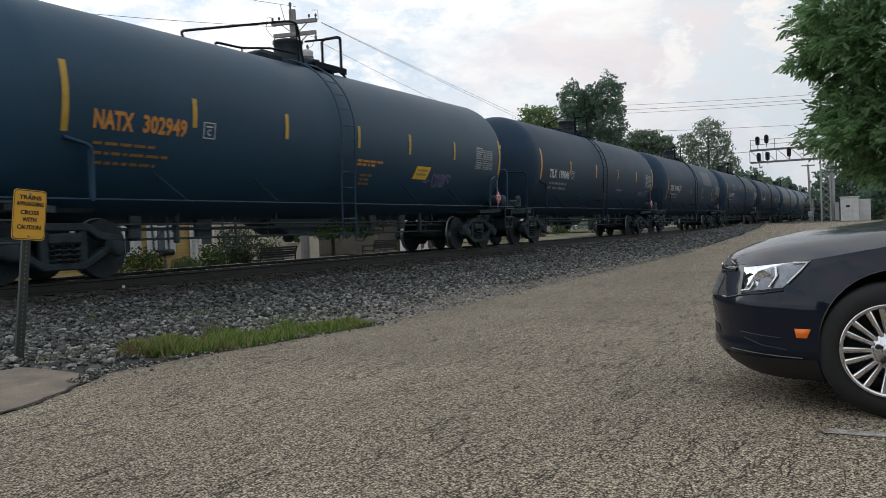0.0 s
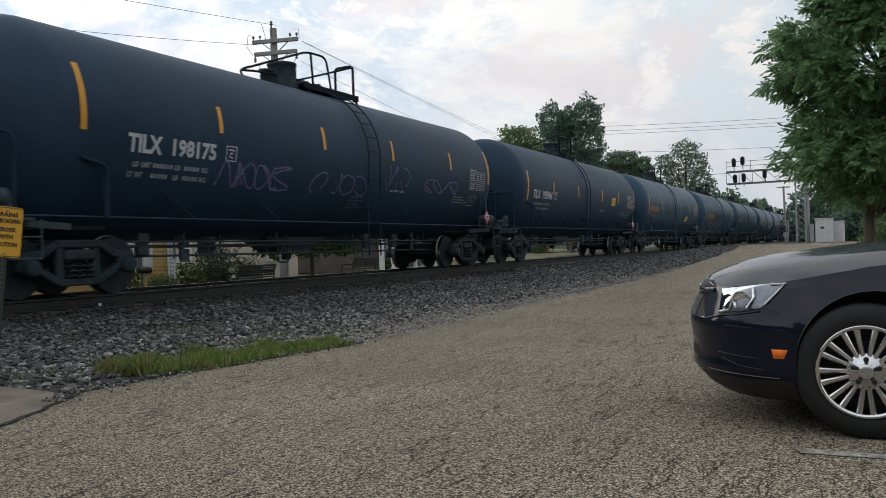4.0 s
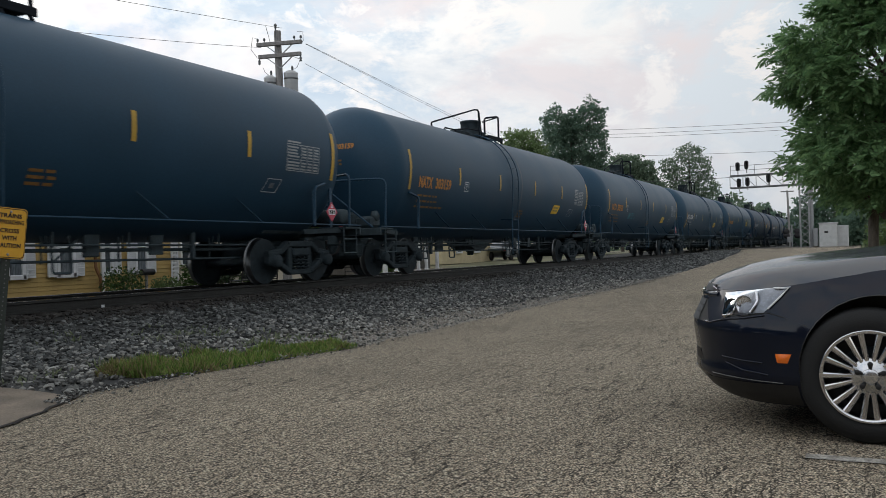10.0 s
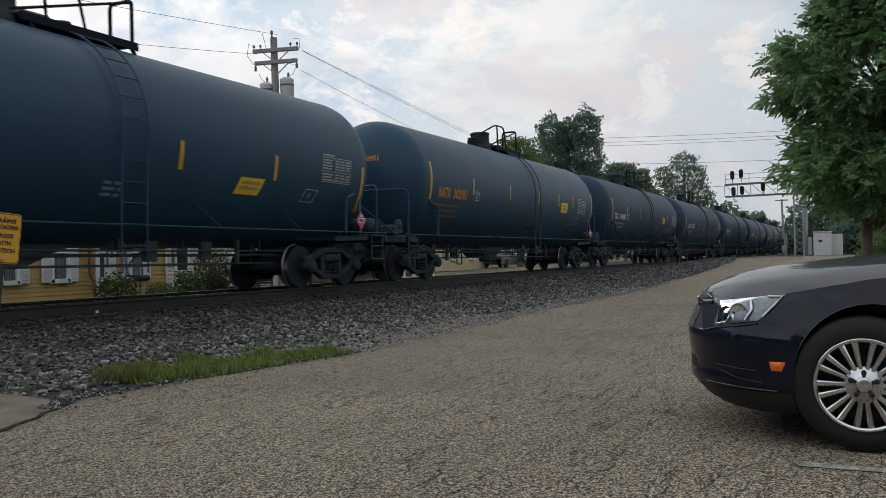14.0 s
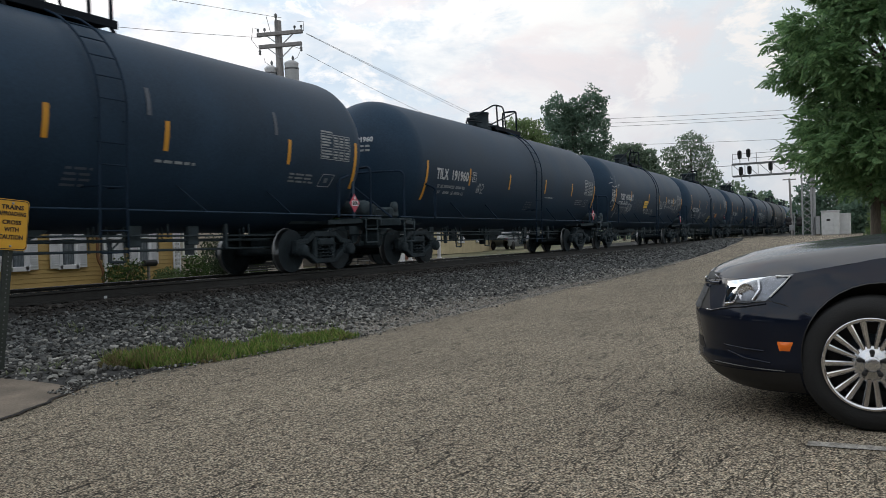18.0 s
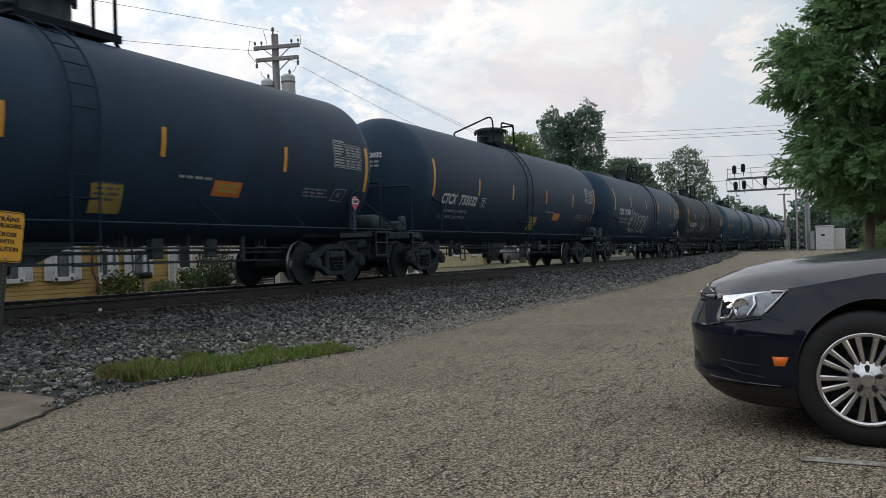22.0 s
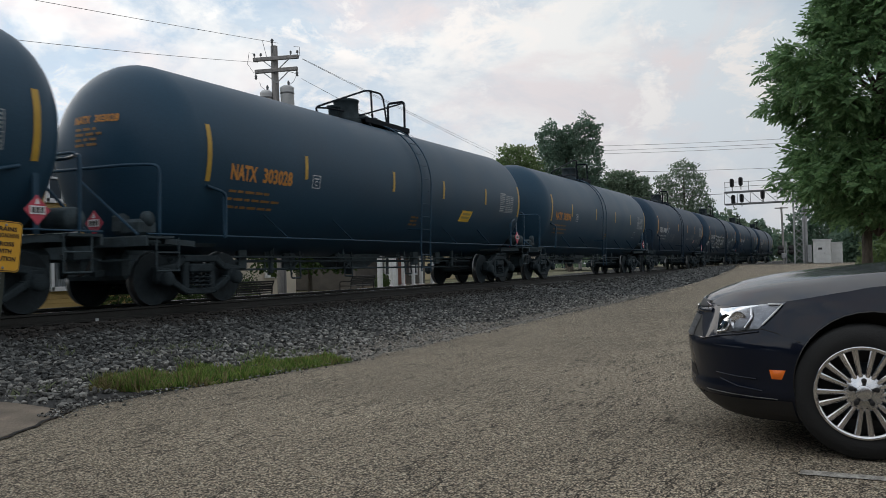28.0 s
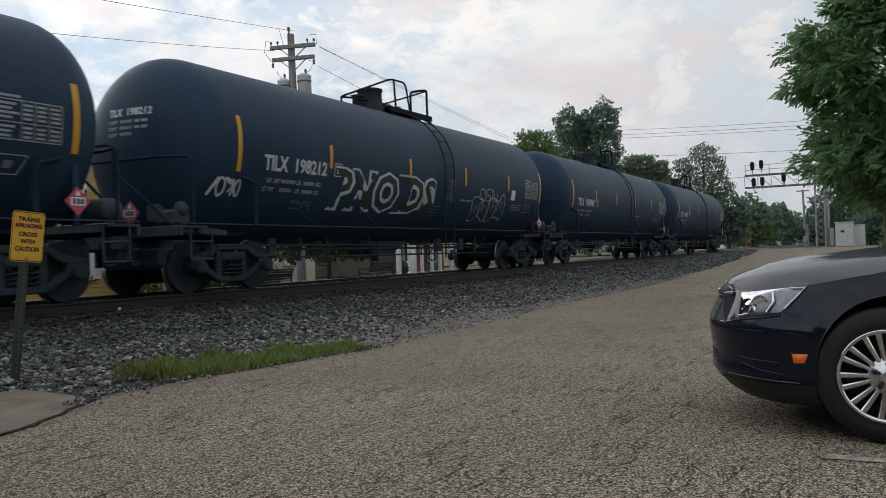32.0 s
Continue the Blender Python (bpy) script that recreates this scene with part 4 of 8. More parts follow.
        s.rod((-2.25, y, 4.28), (-2.24, y, 4.12), 0.022, 6)
        part("top_rail", s, M["rail_iron"], car)
        part("hand_bar", Shape().rod((-0.15, y, 4.78), (1.22, y, 5.12), 0.024, 6), M["rail_iron"], car)
    elif old:
        s = Shape().tube(round_path([(-3.52, y, 4.16), (-3.66, y, 4.28), (-0.78, y, 5.18), (-0.50, y, 5.14), (-0.42, y, 4.30)], 0.2), 0.028, 7)
        part("top_rail", s, M["rail_iron"], car)
        s = Shape().tube(round_path([(0.31, y, 4.33), (0.29, y, 5.12), (1.44, y, 5.16)], 0.12), 0.028, 7)
        part("hand_bar", s, M["rail_iron"], car)
    else:
        s = Shape().tube(round_path([(-2.30, y, 4.16), (-2.42, y, 4.30), (-0.05, y, 5.12), (0.74, y, 5.14), (0.94, y, 4.33)], 0.2), 0.026, 7)
        s.rod((0.12, y, 5.13), (0.20, y, 4.20), 0.028, 6)
        s.tube(round_path([(-2.36, y, 4.30), (-1.9, y, 4.36), (-1.2, y, 4.40)], 0.12), 0.024, 6)
        part("top_rail", s, M["rail_iron"], car)
        part("hand_bar", Shape().rod((1.90, y, 5.10), (-0.45, y, 4.40), 0.024, 6), M["rail_iron"], car)
    s = Shape().tube(round_path([(d1, y, 4.25), (d1, y, 5.14), (d1, 0.10, 5.14), (d1, 0.10, 4.33)], 0.10), 0.034, 7)
    part("end_hoop", s, M["rail_iron"], car)
    # placards
    for e in (-1, 1):
        s = Shape().box((0, 0, 0), (0.30, 0.012, 0.30), 0.003, Matrix.Rotation(radians(45), 4, "Y"))
        pl = part("placard", s, M["red"], car, "red diamond placard", m=(pose(7.3, -1.42, 1.78) if old else pose(7.65, -1.47, 1.43)) if e > 0 else pose(-8.86, -0.45, 1.36, 0, 0, -90))
        s = Shape().box((0, -0.012, 0.0), (0.25, 0.006, 0.12), 0.002)
        part("placard_panel", s, M["white"], pl)
        part("placard_figures", Shape().box((-0.07, -0.018, 0), (0.045, 0.004, 0.08)).box((0, -0.018, 0), (0.045, 0.004, 0.08)).box((0.07, -0.018, 0), (0.045, 0.004, 0.08)), M["cable"], pl)
        part("placard_flame", Shape().slab([(-0.04, 0), (0.04, 0), (0.0, 0.08)], pose(0, -0.010, 0.085, 90, 0, 0), 0.004), M["white"], pl)
    s = Shape().bar((7.3, -1.39, 1.1), (7.3, -1.39, 2.0), 0.14, 0.03, up=(0, 1, 0)) if old else Shape().bar((7.65, -1.44, 1.1), (7.65, -1.44, 1.95), 0.10, 0.025, up=(0, 1, 0))
    part("placard_post", s, body, car)
    return car


# heights of the strips' middles (ends, sides) and places of the side strips, where a car differs from the rest
STRIP_Z = {2: (2.20, 2.32), 3: (2.92, 2.92), 10: (2.13, 2.35), 13: (2.25, 2.37), 14: (2.12, 2.33), 15: (2.15, 2.39), 16: (2.50, 2.48), 17: (2.58, 2.48), 18: (2.84, 2.83)}
STRIP_X = {
    0: (-4.85, -2.42, 0.08, 2.29, 4.65), 1: (-4.43, -1.38, 1.61, 4.56), 2: (-4.65, -1.43, 1.8, 5.0), 3: (-4.38, -1.15, 1.77, 4.98), 4: (-4.67, -1.62, 1.82, 4.57),
    5: (-4.1, -1.74, 1.37, 4.34), 6: (-3.38, -1.42, 2.63), 7: (-4.67, -1.54, 2.09, 4.85), 8: (-4.46, -1.53, 1.57, 4.43), 9: (-4.45, -1.5, 1.29, 4.47),
    10: (-4.98, -1.77, 1.85, 4.41), 11: (-4.6, -1.7, 1.03, 3.23, 4.98), 12: (-4.65, -1.83, 1.43, 4.85), 13: (-4.32, -2.38, -0.35, 1.93, 5.19), 14: (-4.71, -1.69, 1.65, 4.65),
    15: (-4.6, -0.96, 1.53, 3.3, 5.23), 16: (-4.52, -1.61, 1.3, 4.55), 17: (-4.4, -1.68, 1.56, 4.65), 18: (-4.38, -1.15, 1.86, 5.1), 19: (-4.98, -1.46, 1.51, 4.55),
    21: (-4.46, -0.82, 1.94, 4.82), 22: (-4.92, -1.51, 1.68, 4.54), 23: (-4.74, -1.5, 1.65, 4.42), 24: (-4.53, -1.19, 1.89, 4.89),
}
# where the small test box begins
BOX_X = {0: -4.64, 1: -4.31, 2: -4.55, 3: -4.24, 4: -4.55, 5: -3.83, 6: -4.02, 7: -4.27, 8: -4.15, 9: -4.31, 10: -4.38, 12: -4.55, 13: -4.2, 14: -4.55, 16: -4.24, 17: -4.1, 18: -4.2, 19: -4.25, 21: -4.23, 22: -4.38, 23: -4.53, 24: -4.4}
# where the number begins, where a car differs from its kind
NUMBER_X = {1: -6.56, 2: -6.83, 3: -6.5, 4: -6.8, 6: -6.18, 10: -7.24, 12: -6.95, 14: -6.81, 21: -6.76, 23: -6.81, 24: -6.66}


def letter_car(car, i, paint, mark):
    rng = random.Random(100 + i)
    orange = paint == "blue" and not mark.startswith("DBUX")
    fine, ink = (M["fine_orange"], M["orange"]) if orange else (M["fine_white"], M["letter"])
    low = mark.startswith("CTCX")
    x0 = NUMBER_X.get(i, -6.80 if low else -6.86 if paint == "blue" else -6.77 if mark[:2] == "TI" else -6.54)
    z0 = 1.92 if low else 2.18
    wide = 2.30 if low else 2.10 if mark[:2] == "TC" else 2.00 if mark[:2] == "TI" or i == 6 else 1.90 if i == 10 else 1.84
    for name, lay, u, z, w, h, slant in (("car_number", on_side, x0, z0, wide, 0.29, 0.07 if low else 0.0), ("end_number", on_head, -0.31, 3.08, 0.95, 0.14, 0.0)):
        owner, digits = mark.split()
        share, gap = (0.385, 0.09) if owner == "TCBX" else (0.36, 0.12) if owner == "TILX" else (0.40, 0.10)
        first, rest = w * share, w * (1 - share - gap)
        part("owner_mark" if name == "car_number" else "end_mark", word(Shape(), lay, owner, u, z, first, h, slant), ink, car)
        part(name, word(Shape(), lay, digits, u + w - rest, z, rest, h, slant), ink, car)
    zc = z0 - 0.22
    if orange:
        part("stencil_text", bars(Shape(), on_side, small_print(rng, x0 + 0.03, zc, 3, 1.6, 0.045, 0.14)), fine, car)
    else:
        # load limit and light weight
        for k, (text, w) in enumerate((("LD LMT", 0.44), ("LT WT", 0.36))):
            z = zc - 0.16 * k
            part("stencil_word", word(Shape(), on_side, text, x0 + 0.15 - 0.06 * k, z, w - 0.06, 0.085), M["stencil"], car)
            for j in range(6 - k):
                part("stencil_figure", bars(Shape(), on_side, [(x0 + 0.58 + 0.075 * j, z + 0.008, 0.05, 0.07)]), M["stencil"], car)
            part("stencil_word", word(Shape(), on_side, "LB", x0 + 1.06, z, 0.13, 0.085), M["stencil"], car)
            for j in range(5):
                part("stencil_figure", bars(Shape(), on_side, [(x0 + 1.28 + 0.075 * j, z + 0.008, 0.05, 0.07)]), M["stencil"], car)
            part("stencil_word", word(Shape(), on_side, "KG", x0 + 1.70, z, 0.15, 0.085), M["stencil"], car)
    if orange:
        part("end_stencil_text", bars(Shape(), on_head, small_print(rng, -0.26, 2.96, 4, 0.62, 0.045, 0.09)), fine, car)
    else:
        for k in range(3):
            z = 2.955 - 0.11 * k
            part("end_stencil_word", word(Shape(), on_head, "CAPY", -0.30, z - 0.005, 0.24, 0.065), M["stencil"], car)
            part("end_stencil_number", bars(Shape(), on_head, [(0.055 * j, z, 0.036, 0.055) for j in range(5)] + [(0.32, z, 0.10, 0.05), (0.45, z, 0.12, 0.05)][: 2 if k < 2 else 0]), M["stencil"], car)
    # reflective strips
    ze, zs = STRIP_Z.get(i, (2.60, 2.60))
    for x in (-7.35, 7.58):
        part("reflector", bars(Shape(), on_side, [(x - 0.055, ze - 0.50, 0.11, 1.0)]), M["faded" if paint == "blue" else "yellow"], car)
    for x in STRIP_X.get(i, (-4.55, -1.60, 1.55, 4.60)):
        part("reflector", bars(Shape(), on_side, [(x - 0.05, zs - 0.24, 0.10, 0.48)]), M["faded" if paint == "blue" else "yellow"], car)
    bx, bz = BOX_X.get(i, -4.45), 1.915 if low else 2.205
    s = bars(Shape(), on_side, [(bx, bz, 0.28, 0.018), (bx, bz + 0.255, 0.28, 0.018), (bx, bz, 0.018, 0.26), (bx + 0.262, bz, 0.018, 0.27), (bx + 0.06, bz + 0.185, 0.16, 0.028)])
    word(s, on_side, "C", bx + 0.09, bz + 0.05, 0.09, 0.11)
    part("test_box", s, M["letter"], car)
    tx, tz = 5.6 if i in (6, 11) else 5.98 if paint == "blue" else 6.25, 2.47 if mark.startswith("CTCX 733") else 2.32 if i in (13, 18) else 2.20
    spec = [(tx, tz, 1.10, 0.016), (tx, tz + 0.52, 1.10, 0.016), (tx, tz, 0.016, 0.52), (tx + 1.084, tz, 0.016, 0.53), (tx + 0.03, tz + 0.56, 0.42, 0.035)]
    spec += [(tx + q, tz, 0.012, 0.52) for q in (0.46, 0.66, 0.88)]
    for k in range(8):
        z = tz + 0.035 + 0.06 * k
        spec += [(tx + 0.03, z, rng.uniform(0.28, 0.41), 0.034), (tx + 0.49, z, 0.14, 0.034), (tx + 0.70, z, 0.14, 0.034), (tx + 0.91, z, 0.15, 0.034)] if k not in (3,) else [(tx, z + 0.01, 1.10, 0.014)]
    part("test_table", bars(Shape(), on_side, spec), M["stencil"], car)
    if paint == "blue":
        part("stencil_text", bars(Shape(), on_side, small_print(rng, 0.35, 1.78, 3, 0.5, 0.045, 0.09)), fine, car)
    else:
        part("stencil_line", bars(Shape(), on_side, small_print(rng, 1.75, 1.94, 1, 0.95, 0.045)), M["stencil"], car)
        part("stencil_text", bars(Shape(), on_side, small_print(rng, 5.3, 1.94, 3, 1.05, 0.035, 0.07)), fine, car)
        for bar in small_print(rng, 0.10, 1.74, 4, 0.62, 0.035, 0.08):
            part("tank_data", bars(Shape(), on_side, [bar]), M["patch_grey"], car)


def ribbon(s, pts, w):
    """A painted stroke on the near side of the tank."""
    pts = [Vector(p) for p in pts]
    left, right = [], []
    for k, p in enumerate(pts):
        d = pts[min(k + 1, len(pts) - 1)] - pts[max(k - 1, 0)]
        n = Vector((-d.y, d.x)).normalized() * w / 2
        left.append(p + n)
        right.append(p - n)
    rows = [[(q.x, side_y(q.y, 0.013), q.y) for q in line] for line in (left, right)]
    return s.grid(rows, False)


def scrawl(rng, x0, x1, z0, z1, letters_n, w):
    """Loose spray-paint squiggles, one stroke for each letter."""
    out = []
    step = (x1 - x0) / letters_n
    for k in range(letters_n):
        cx, cz = x0 + step * (k + 0.5), (z0 + z1) / 2
        a, b, ph = rng.choice((1, 2, 2, 3)), rng.choice((1, 2, 3)), rng.uniform(0, 6.3)
        span = rng.uniform(2.2, 6.0)
        pts = []
        for i in range(22):
            t = ph + span * i / 21
            pts.append((cx + step * 0.52 * math.sin(a * t + 0.6), cz + (z1 - z0) * 0.5 * math.sin(b * t + ph) * rng.uniform(0.92, 1.0)))
        out.append(ribbon(Shape(), pts, w))
    return out


def bubbles(rng, x0, x1, z0, z1, letters_n, w):
    """Fat rounded outlines that overlap, with small inner loops."""
    out = []
    step = (x1 - x0) / letters_n
    for k in range(letters_n):
        cx, cz = x0 + step * (k + 0.5), (z0 + z1) / 2 + rng.uniform(-0.03, 0.03)
        ph, pinch = rng.uniform(0, 6.3), rng.uniform(0.10, 0.22)
        pts = []
        for i in range(33):
            t = 2 * math.pi * i / 32
            r = 1 + pinch * math.sin(3 * t + ph) + 0.08 * math.sin(5 * t)
            pts.append((cx + step * 0.56 * r * math.copysign(abs(math.cos(t)) ** 0.8, math.cos(t)), cz + (z1 - z0) * 0.47 * r * math.copysign(abs(math.sin(t)) ** 0.8, math.sin(t))))
        out.append(ribbon(Shape(), pts, w))
        ex, ez = cx + rng.uniform(-0.1, 0.1), cz + rng.uniform(-0.05, 0.1)
        out.append(ribbon(Shape(), [(ex + 0.05 * math.cos(t / 2) * (1 + k % 2), ez + 0.10 * math.sin(t / 2)) for t in range(0, 10)], w * 0.7))
    return out


M["panel_yellow"] = material("panel_yellow", (0.70, 0.44, 0.03), 0.5, 0, 0.1, 4, 40, 0.03)
M["panel_gold"] = material("panel_dull_gold", (0.55, 0.34, 0.05), 0.55, 0, 0.12, 4, 40, 0.03)
M["panel_pink"] = material("panel_faded_pink", (0.42, 0.26, 0.24), 0.6, 0, 0.15, 4, 40, 0.03)
M["panel_ochre"] = material("panel_ochre", (0.34, 0.26, 0.07), 0.6, 0, 0.15, 4, 40, 0.03)
M["panel_orange"] = material("panel_orange", (0.50, 0.15, 0.03), 0.6, 0, 0.15, 4, 40, 0.03)
M["spray_white"] = material("spray_paint_white", (0.36, 0.39, 0.41), 0.7, 0, 0.3, 7, 60, 0.0)
M["spray_dim"] = material("spray_paint_dim", (0.13, 0.15, 0.17), 0.7, 0, 0.3, 7, 60, 0.0)
M["spray_teal"] = material("spray_paint_teal", (0.05, 0.20, 0.24), 0.7, 0, 0.3, 7, 60, 0.0)
M["spray_violet"] = material("spray_paint_violet", (0.13, 0.12, 0.24), 0.7, 0, 0.3, 7, 60, 0.0)
M["spray_green"] = material("spray_paint_dark_green", (0.018, 0.035, 0.028), 0.7, 0, 0.3, 7, 60, 0.0)
M["patch_grey"] = material("grey_repaint", (0.075, 0.090, 0.115), 0.55, 0, 0.15, 2, 40, 0.0)
M["patch_dark"] = material("dark_repaint", (0.006, 0.009, 0.014), 0.5, 0, 0.15, 2, 40, 0.0)


# the slanted notice panels of the blue cars
PANEL_X = {0: 2.62, 5: 3.3, 8: 3.53, 9: 3.5, 10: 3.3, 20: 3.4, 21: 3.15}


def plate(car, x, z, w, h, slant, mat, lines=True):
    n = 6
    vs = [(x + slant * k / (n - 1) + w * i, z + h * k / (n - 1)) for k in range(n) for i in (0, 1)]
    p = part("notice_panel", on_side(Shape(), vs, [(2 * k, 2 * k + 1, 2 * k + 3, 2 * k + 2) for k in range(n - 1)]), M[mat], car)
    if lines:
        s = Shape()
        for k in range(2):
            zz = z + h * (0.28 + 0.32 * k)
            u = x + slant * (0.35 + 0.3 * k)
            s.add([(u + w * a, side_y(zz + b, 0.014), zz + b) for a, b in ((0.12, 0), (0.88, 0), (0.88, 0.06), (0.12, 0.06))], [(0, 1, 2, 3)])
        part("panel_text", s, M["panel_ochre"] if mat in ("panel_yellow", "panel_gold", "panel_orange") else M["spray_dim"], p)


def frame_mark(car, x, z, w, h, slant):
    s = Shape()
    q = [(x, z), (x + w, z), (x + w + slant, z + h), (x + slant, z + h), (x, z)]
    for a, b in zip(q, q[1:]):
        ribbon(s, [a, ((a[0] + b[0]) / 2, (a[1] + b[1]) / 2), b], 0.014)
    part("stencil_frame", s, M["spray_white"], car)
    t = Shape()
    t.add([(x + slant * 0.5 + w * a, side_y(z + h * b, 0.013), z + h * b) for a, b in ((0.3, 0.3), (0.6, 0.3), (0.65, 0.7), (0.35, 0.7))], [(0, 1, 2, 3)])
    part("stencil_symbol", t, M["spray_dim"], car)


def spray(car, shape, mat="spray_white"):
    for stroke in shape if isinstance(shape, list) else [shape]:
        part("graffiti", stroke, M[mat], car)


def dress_car(car, i, paint):
    """Panels, repaints and graffiti that set single cars apart."""
    r = random.Random(900 + i)
    if i in PANEL_X:
        plate(car, PANEL_X[i], 1.80, 0.70, 0.31, 0.13, "panel_yellow")
    if i == 11:
        plate(car, 3.54, 2.17, 0.80, 0.37, 0.0, "panel_yellow")
    if i in (4, 12):
        plate(car, 3.40 if i == 4 else 3.58, 2.22, 0.66, 0.36, 0.0, "panel_gold")
    if i in (16, 17):
        plate(car, 0.16 if i == 16 else 0.55, 1.31, 0.62, 0.44, -0.15, "panel_ochre", False)
        plate(car, 2.63, 1.68, 0.75, 0.27, 0.0, "panel_orange")
    if i == 15:
        plate(car, -1.84, 1.90, 0.76, 0.36, 0.04, "panel_yellow")
        for k in range(3):
            spray(car, scrawl(r, -8.1 + 0.05 * k, -7.5, 2.44 - 0.17 * k, 2.58 - 0.17 * k, 4, 0.03))
        spray(car, ribbon(Shape(), [(-7.85 + 0.22 * math.cos(t / 3), 1.98 + 0.15 * math.sin(t / 3)) for t in range(20)], 0.025))
        spray(car, ribbon(Shape(), [(-8.2 + 0.09 * t, 2.72 + 0.02 * math.sin(t) + 0.0035 * max(0, t - 6) ** 2) for t in range(12)], 0.03))
        spray(car, ribbon(Shape(), [(-7.35 + 0.05 * t, 2.78 - 0.10 * math.sin(t * 0.55)) for t in range(12)], 0.03))
        spray(car, ribbon(Shape(), [(-8.6 + 0.06 * t, 2.84 + 0.006 * t) for t in range(11)], 0.03))
        spray(car, ribbon(Shape(), [(-8.1, 3.17), (-8.02, 3.06), (-7.82, 3.07)], 0.03))
        spray(car, ribbon(Shape(), [(-7.33 - 0.10 * math.sin(t / 8 * 1.5), 3.3 - 0.07 * t) for t in range(9)], 0.03), "spray_dim")
        spray(car, scrawl(r, -6.85, -5.2, 2.0, 2.12, 8, 0.025))
        spray(car, scrawl(r, -6.5, -4.3, 1.55, 1.85, 7, 0.03), "spray_dim")
        spray(car, scrawl(r, -5.0, -4.2, 1.68, 2.04, 3, 0.035))
        spray(car, scrawl(r, -6.95, -6.75, 1.35, 1.9, 1, 0.03))
        for k in range(9):
            spray(car, ribbon(Shape(), [(-3.8 + 0.22 * k + 0.02 * math.sin(k * 2 + t), 2.30 - 0.065 * t - 0.03 * (k % 3)) for t in range(10)], 0.022), "spray_dim")
        spray(car, scrawl(r, -1.7, 0.5, 1.62, 1.86, 8, 0.03))
        spray(car, scrawl(r, 1.7, 3.3, 1.94, 2.34, 5, 0.035))
        spray(car, ribbon(Shape(), [(1.06, 2.23), (1.3, 2.05), (1.56, 1.88), (2.0, 1.885), (2.38, 1.89)], 0.025), "spray_dim")
        spray(car, ribbon(Shape(), [(2.44 + 0.26 * math.cos(3.4 + t / 3), 1.78 + 0.18 * math.sin(3.4 + t / 3)) for t in range(9)], 0.03))
        for text, x, z, w in (("HARD", 3.63, 2.27, 0.66), ("TIME", 4.44, 2.29, 0.64)):
            part("graffiti", word(Shape(), on_side, text, x, z, w, 0.22, 0.03), M["spray_white"], car)
        spray(car, scrawl(r, 5.26, 6.02, 2.28, 2.54, 5, 0.03))
        spray(car, ribbon(Shape(), [(3.5 + 0.14 * t, 2.10 - 0.10 * (t % 2)) for t in range(8)], 0.03))
        spray(car, scrawl(r, 4.5, 5.3, 1.96, 2.22, 4, 0.03))
        spray(car, scrawl(r, 5.6, 6.05, 1.95, 2.2, 2, 0.03))
        spray(car, scrawl(r, 6.26, 6.75, 1.98, 2.24, 3, 0.03))
    if i == 18:
        spray(car, bubbles(r, -4.0, -0.5, 1.42, 2.26, 5, 0.07))
        spray(car, scrawl(r, -4.44, -3.94, 1.92, 2.08, 4, 0.03) + scrawl(r, -4.44, -3.98, 1.70, 1.86, 3, 0.03))
        part("graffiti", word(Shape(), on_side, "18", -1.05, 1.55, 0.16, 0.13), M["spray_white"], car)
        spray(car, scrawl(r, -1.15, -1.0, 1.75, 2.1, 3, 0.02))
    if i == 24:
        v, f, w = FAT["PNOIDS"]
        fit_x, fit_z = lambda a: -4.35 + a / w * 4.6, lambda b: 1.50 + b * 0.95
        part("graffiti", on_side(Shape(), [(fit_x(a), fit_z(b)) for a, b in v], f), M["letter"], car)
        v, f, w2 = SLIM["PNOIDS"]
        s = Shape().add([(-4.28 + a / w2 * 4.46, side_y(1.56 + b * 0.83, 0.016), 1.56 + b * 0.83) for a, b in v], f)
        part("graffiti_fill", s, M["spray_green"], car)
        spray(car, scrawl(r, -8.0, -7.22, 1.66, 1.98, 4, 0.045), "letter")
        spray(car, bubbles(r, 2.57, 4.79, 1.45, 2.15, 4, 0.035) + scrawl(r, 2.9, 4.5, 2.0, 2.35, 4, 0.03), "spray_white")
        spray(car, scrawl(r, -5.6, -4.8, 1.5, 1.66, 4, 0.02), "spray_dim")
        spray(car, scrawl(r, 0.9, 1.3, 1.9, 2.5, 3, 0.03), "spray_dim")
        plate(car, 5.15, 2.1, 0.30, 0.30, 0.0, "white", False)
    if i == 3:
        for x0, x1, z0, z1 in ((-4.4, -2.28, 1.75, 2.22), (-1.53, 0.65, 1.78, 2.22), (1.34, 2.64, 1.95, 2.55), (3.45, 5.47, 2.0, 2.36)):
            spray(car, scrawl(r, x0, x1, z0, z1, 4, 0.035), "spray_violet")
    if i == 23:
        spray(car, scrawl(r, -4.82, -2.4, 1.66, 2.18, 6, 0.032), "spray_dim")
        spray(car, scrawl(r, 2.75, 4.18, 1.96, 2.26, 6, 0.028), "spray_dim")
        plate(car, 4.4, 1.73, 0.4, 0.2, 0.1, "panel_pink", False)
    if i == 14:
        spray(car, scrawl(r, -4.16, -3.67, 1.90, 2.18, 3, 0.022), "spray_white")
    if i == 16:
        spray(car, scrawl(r, -3.87, -2.89, 1.5, 1.96, 3, 0.04), "spray_white")
        spray(car, scrawl(r, -2.64, -1.6, 1.70, 1.92, 3, 0.03), "spray_white")
    if i == 19:
        spray(car, scrawl(r, -2.1, -1.1, 1.75, 2.15, 3, 0.04), "spray_white")
    if i == 19:
        for k in range(7):
            a = radians(20 + 23 * k)
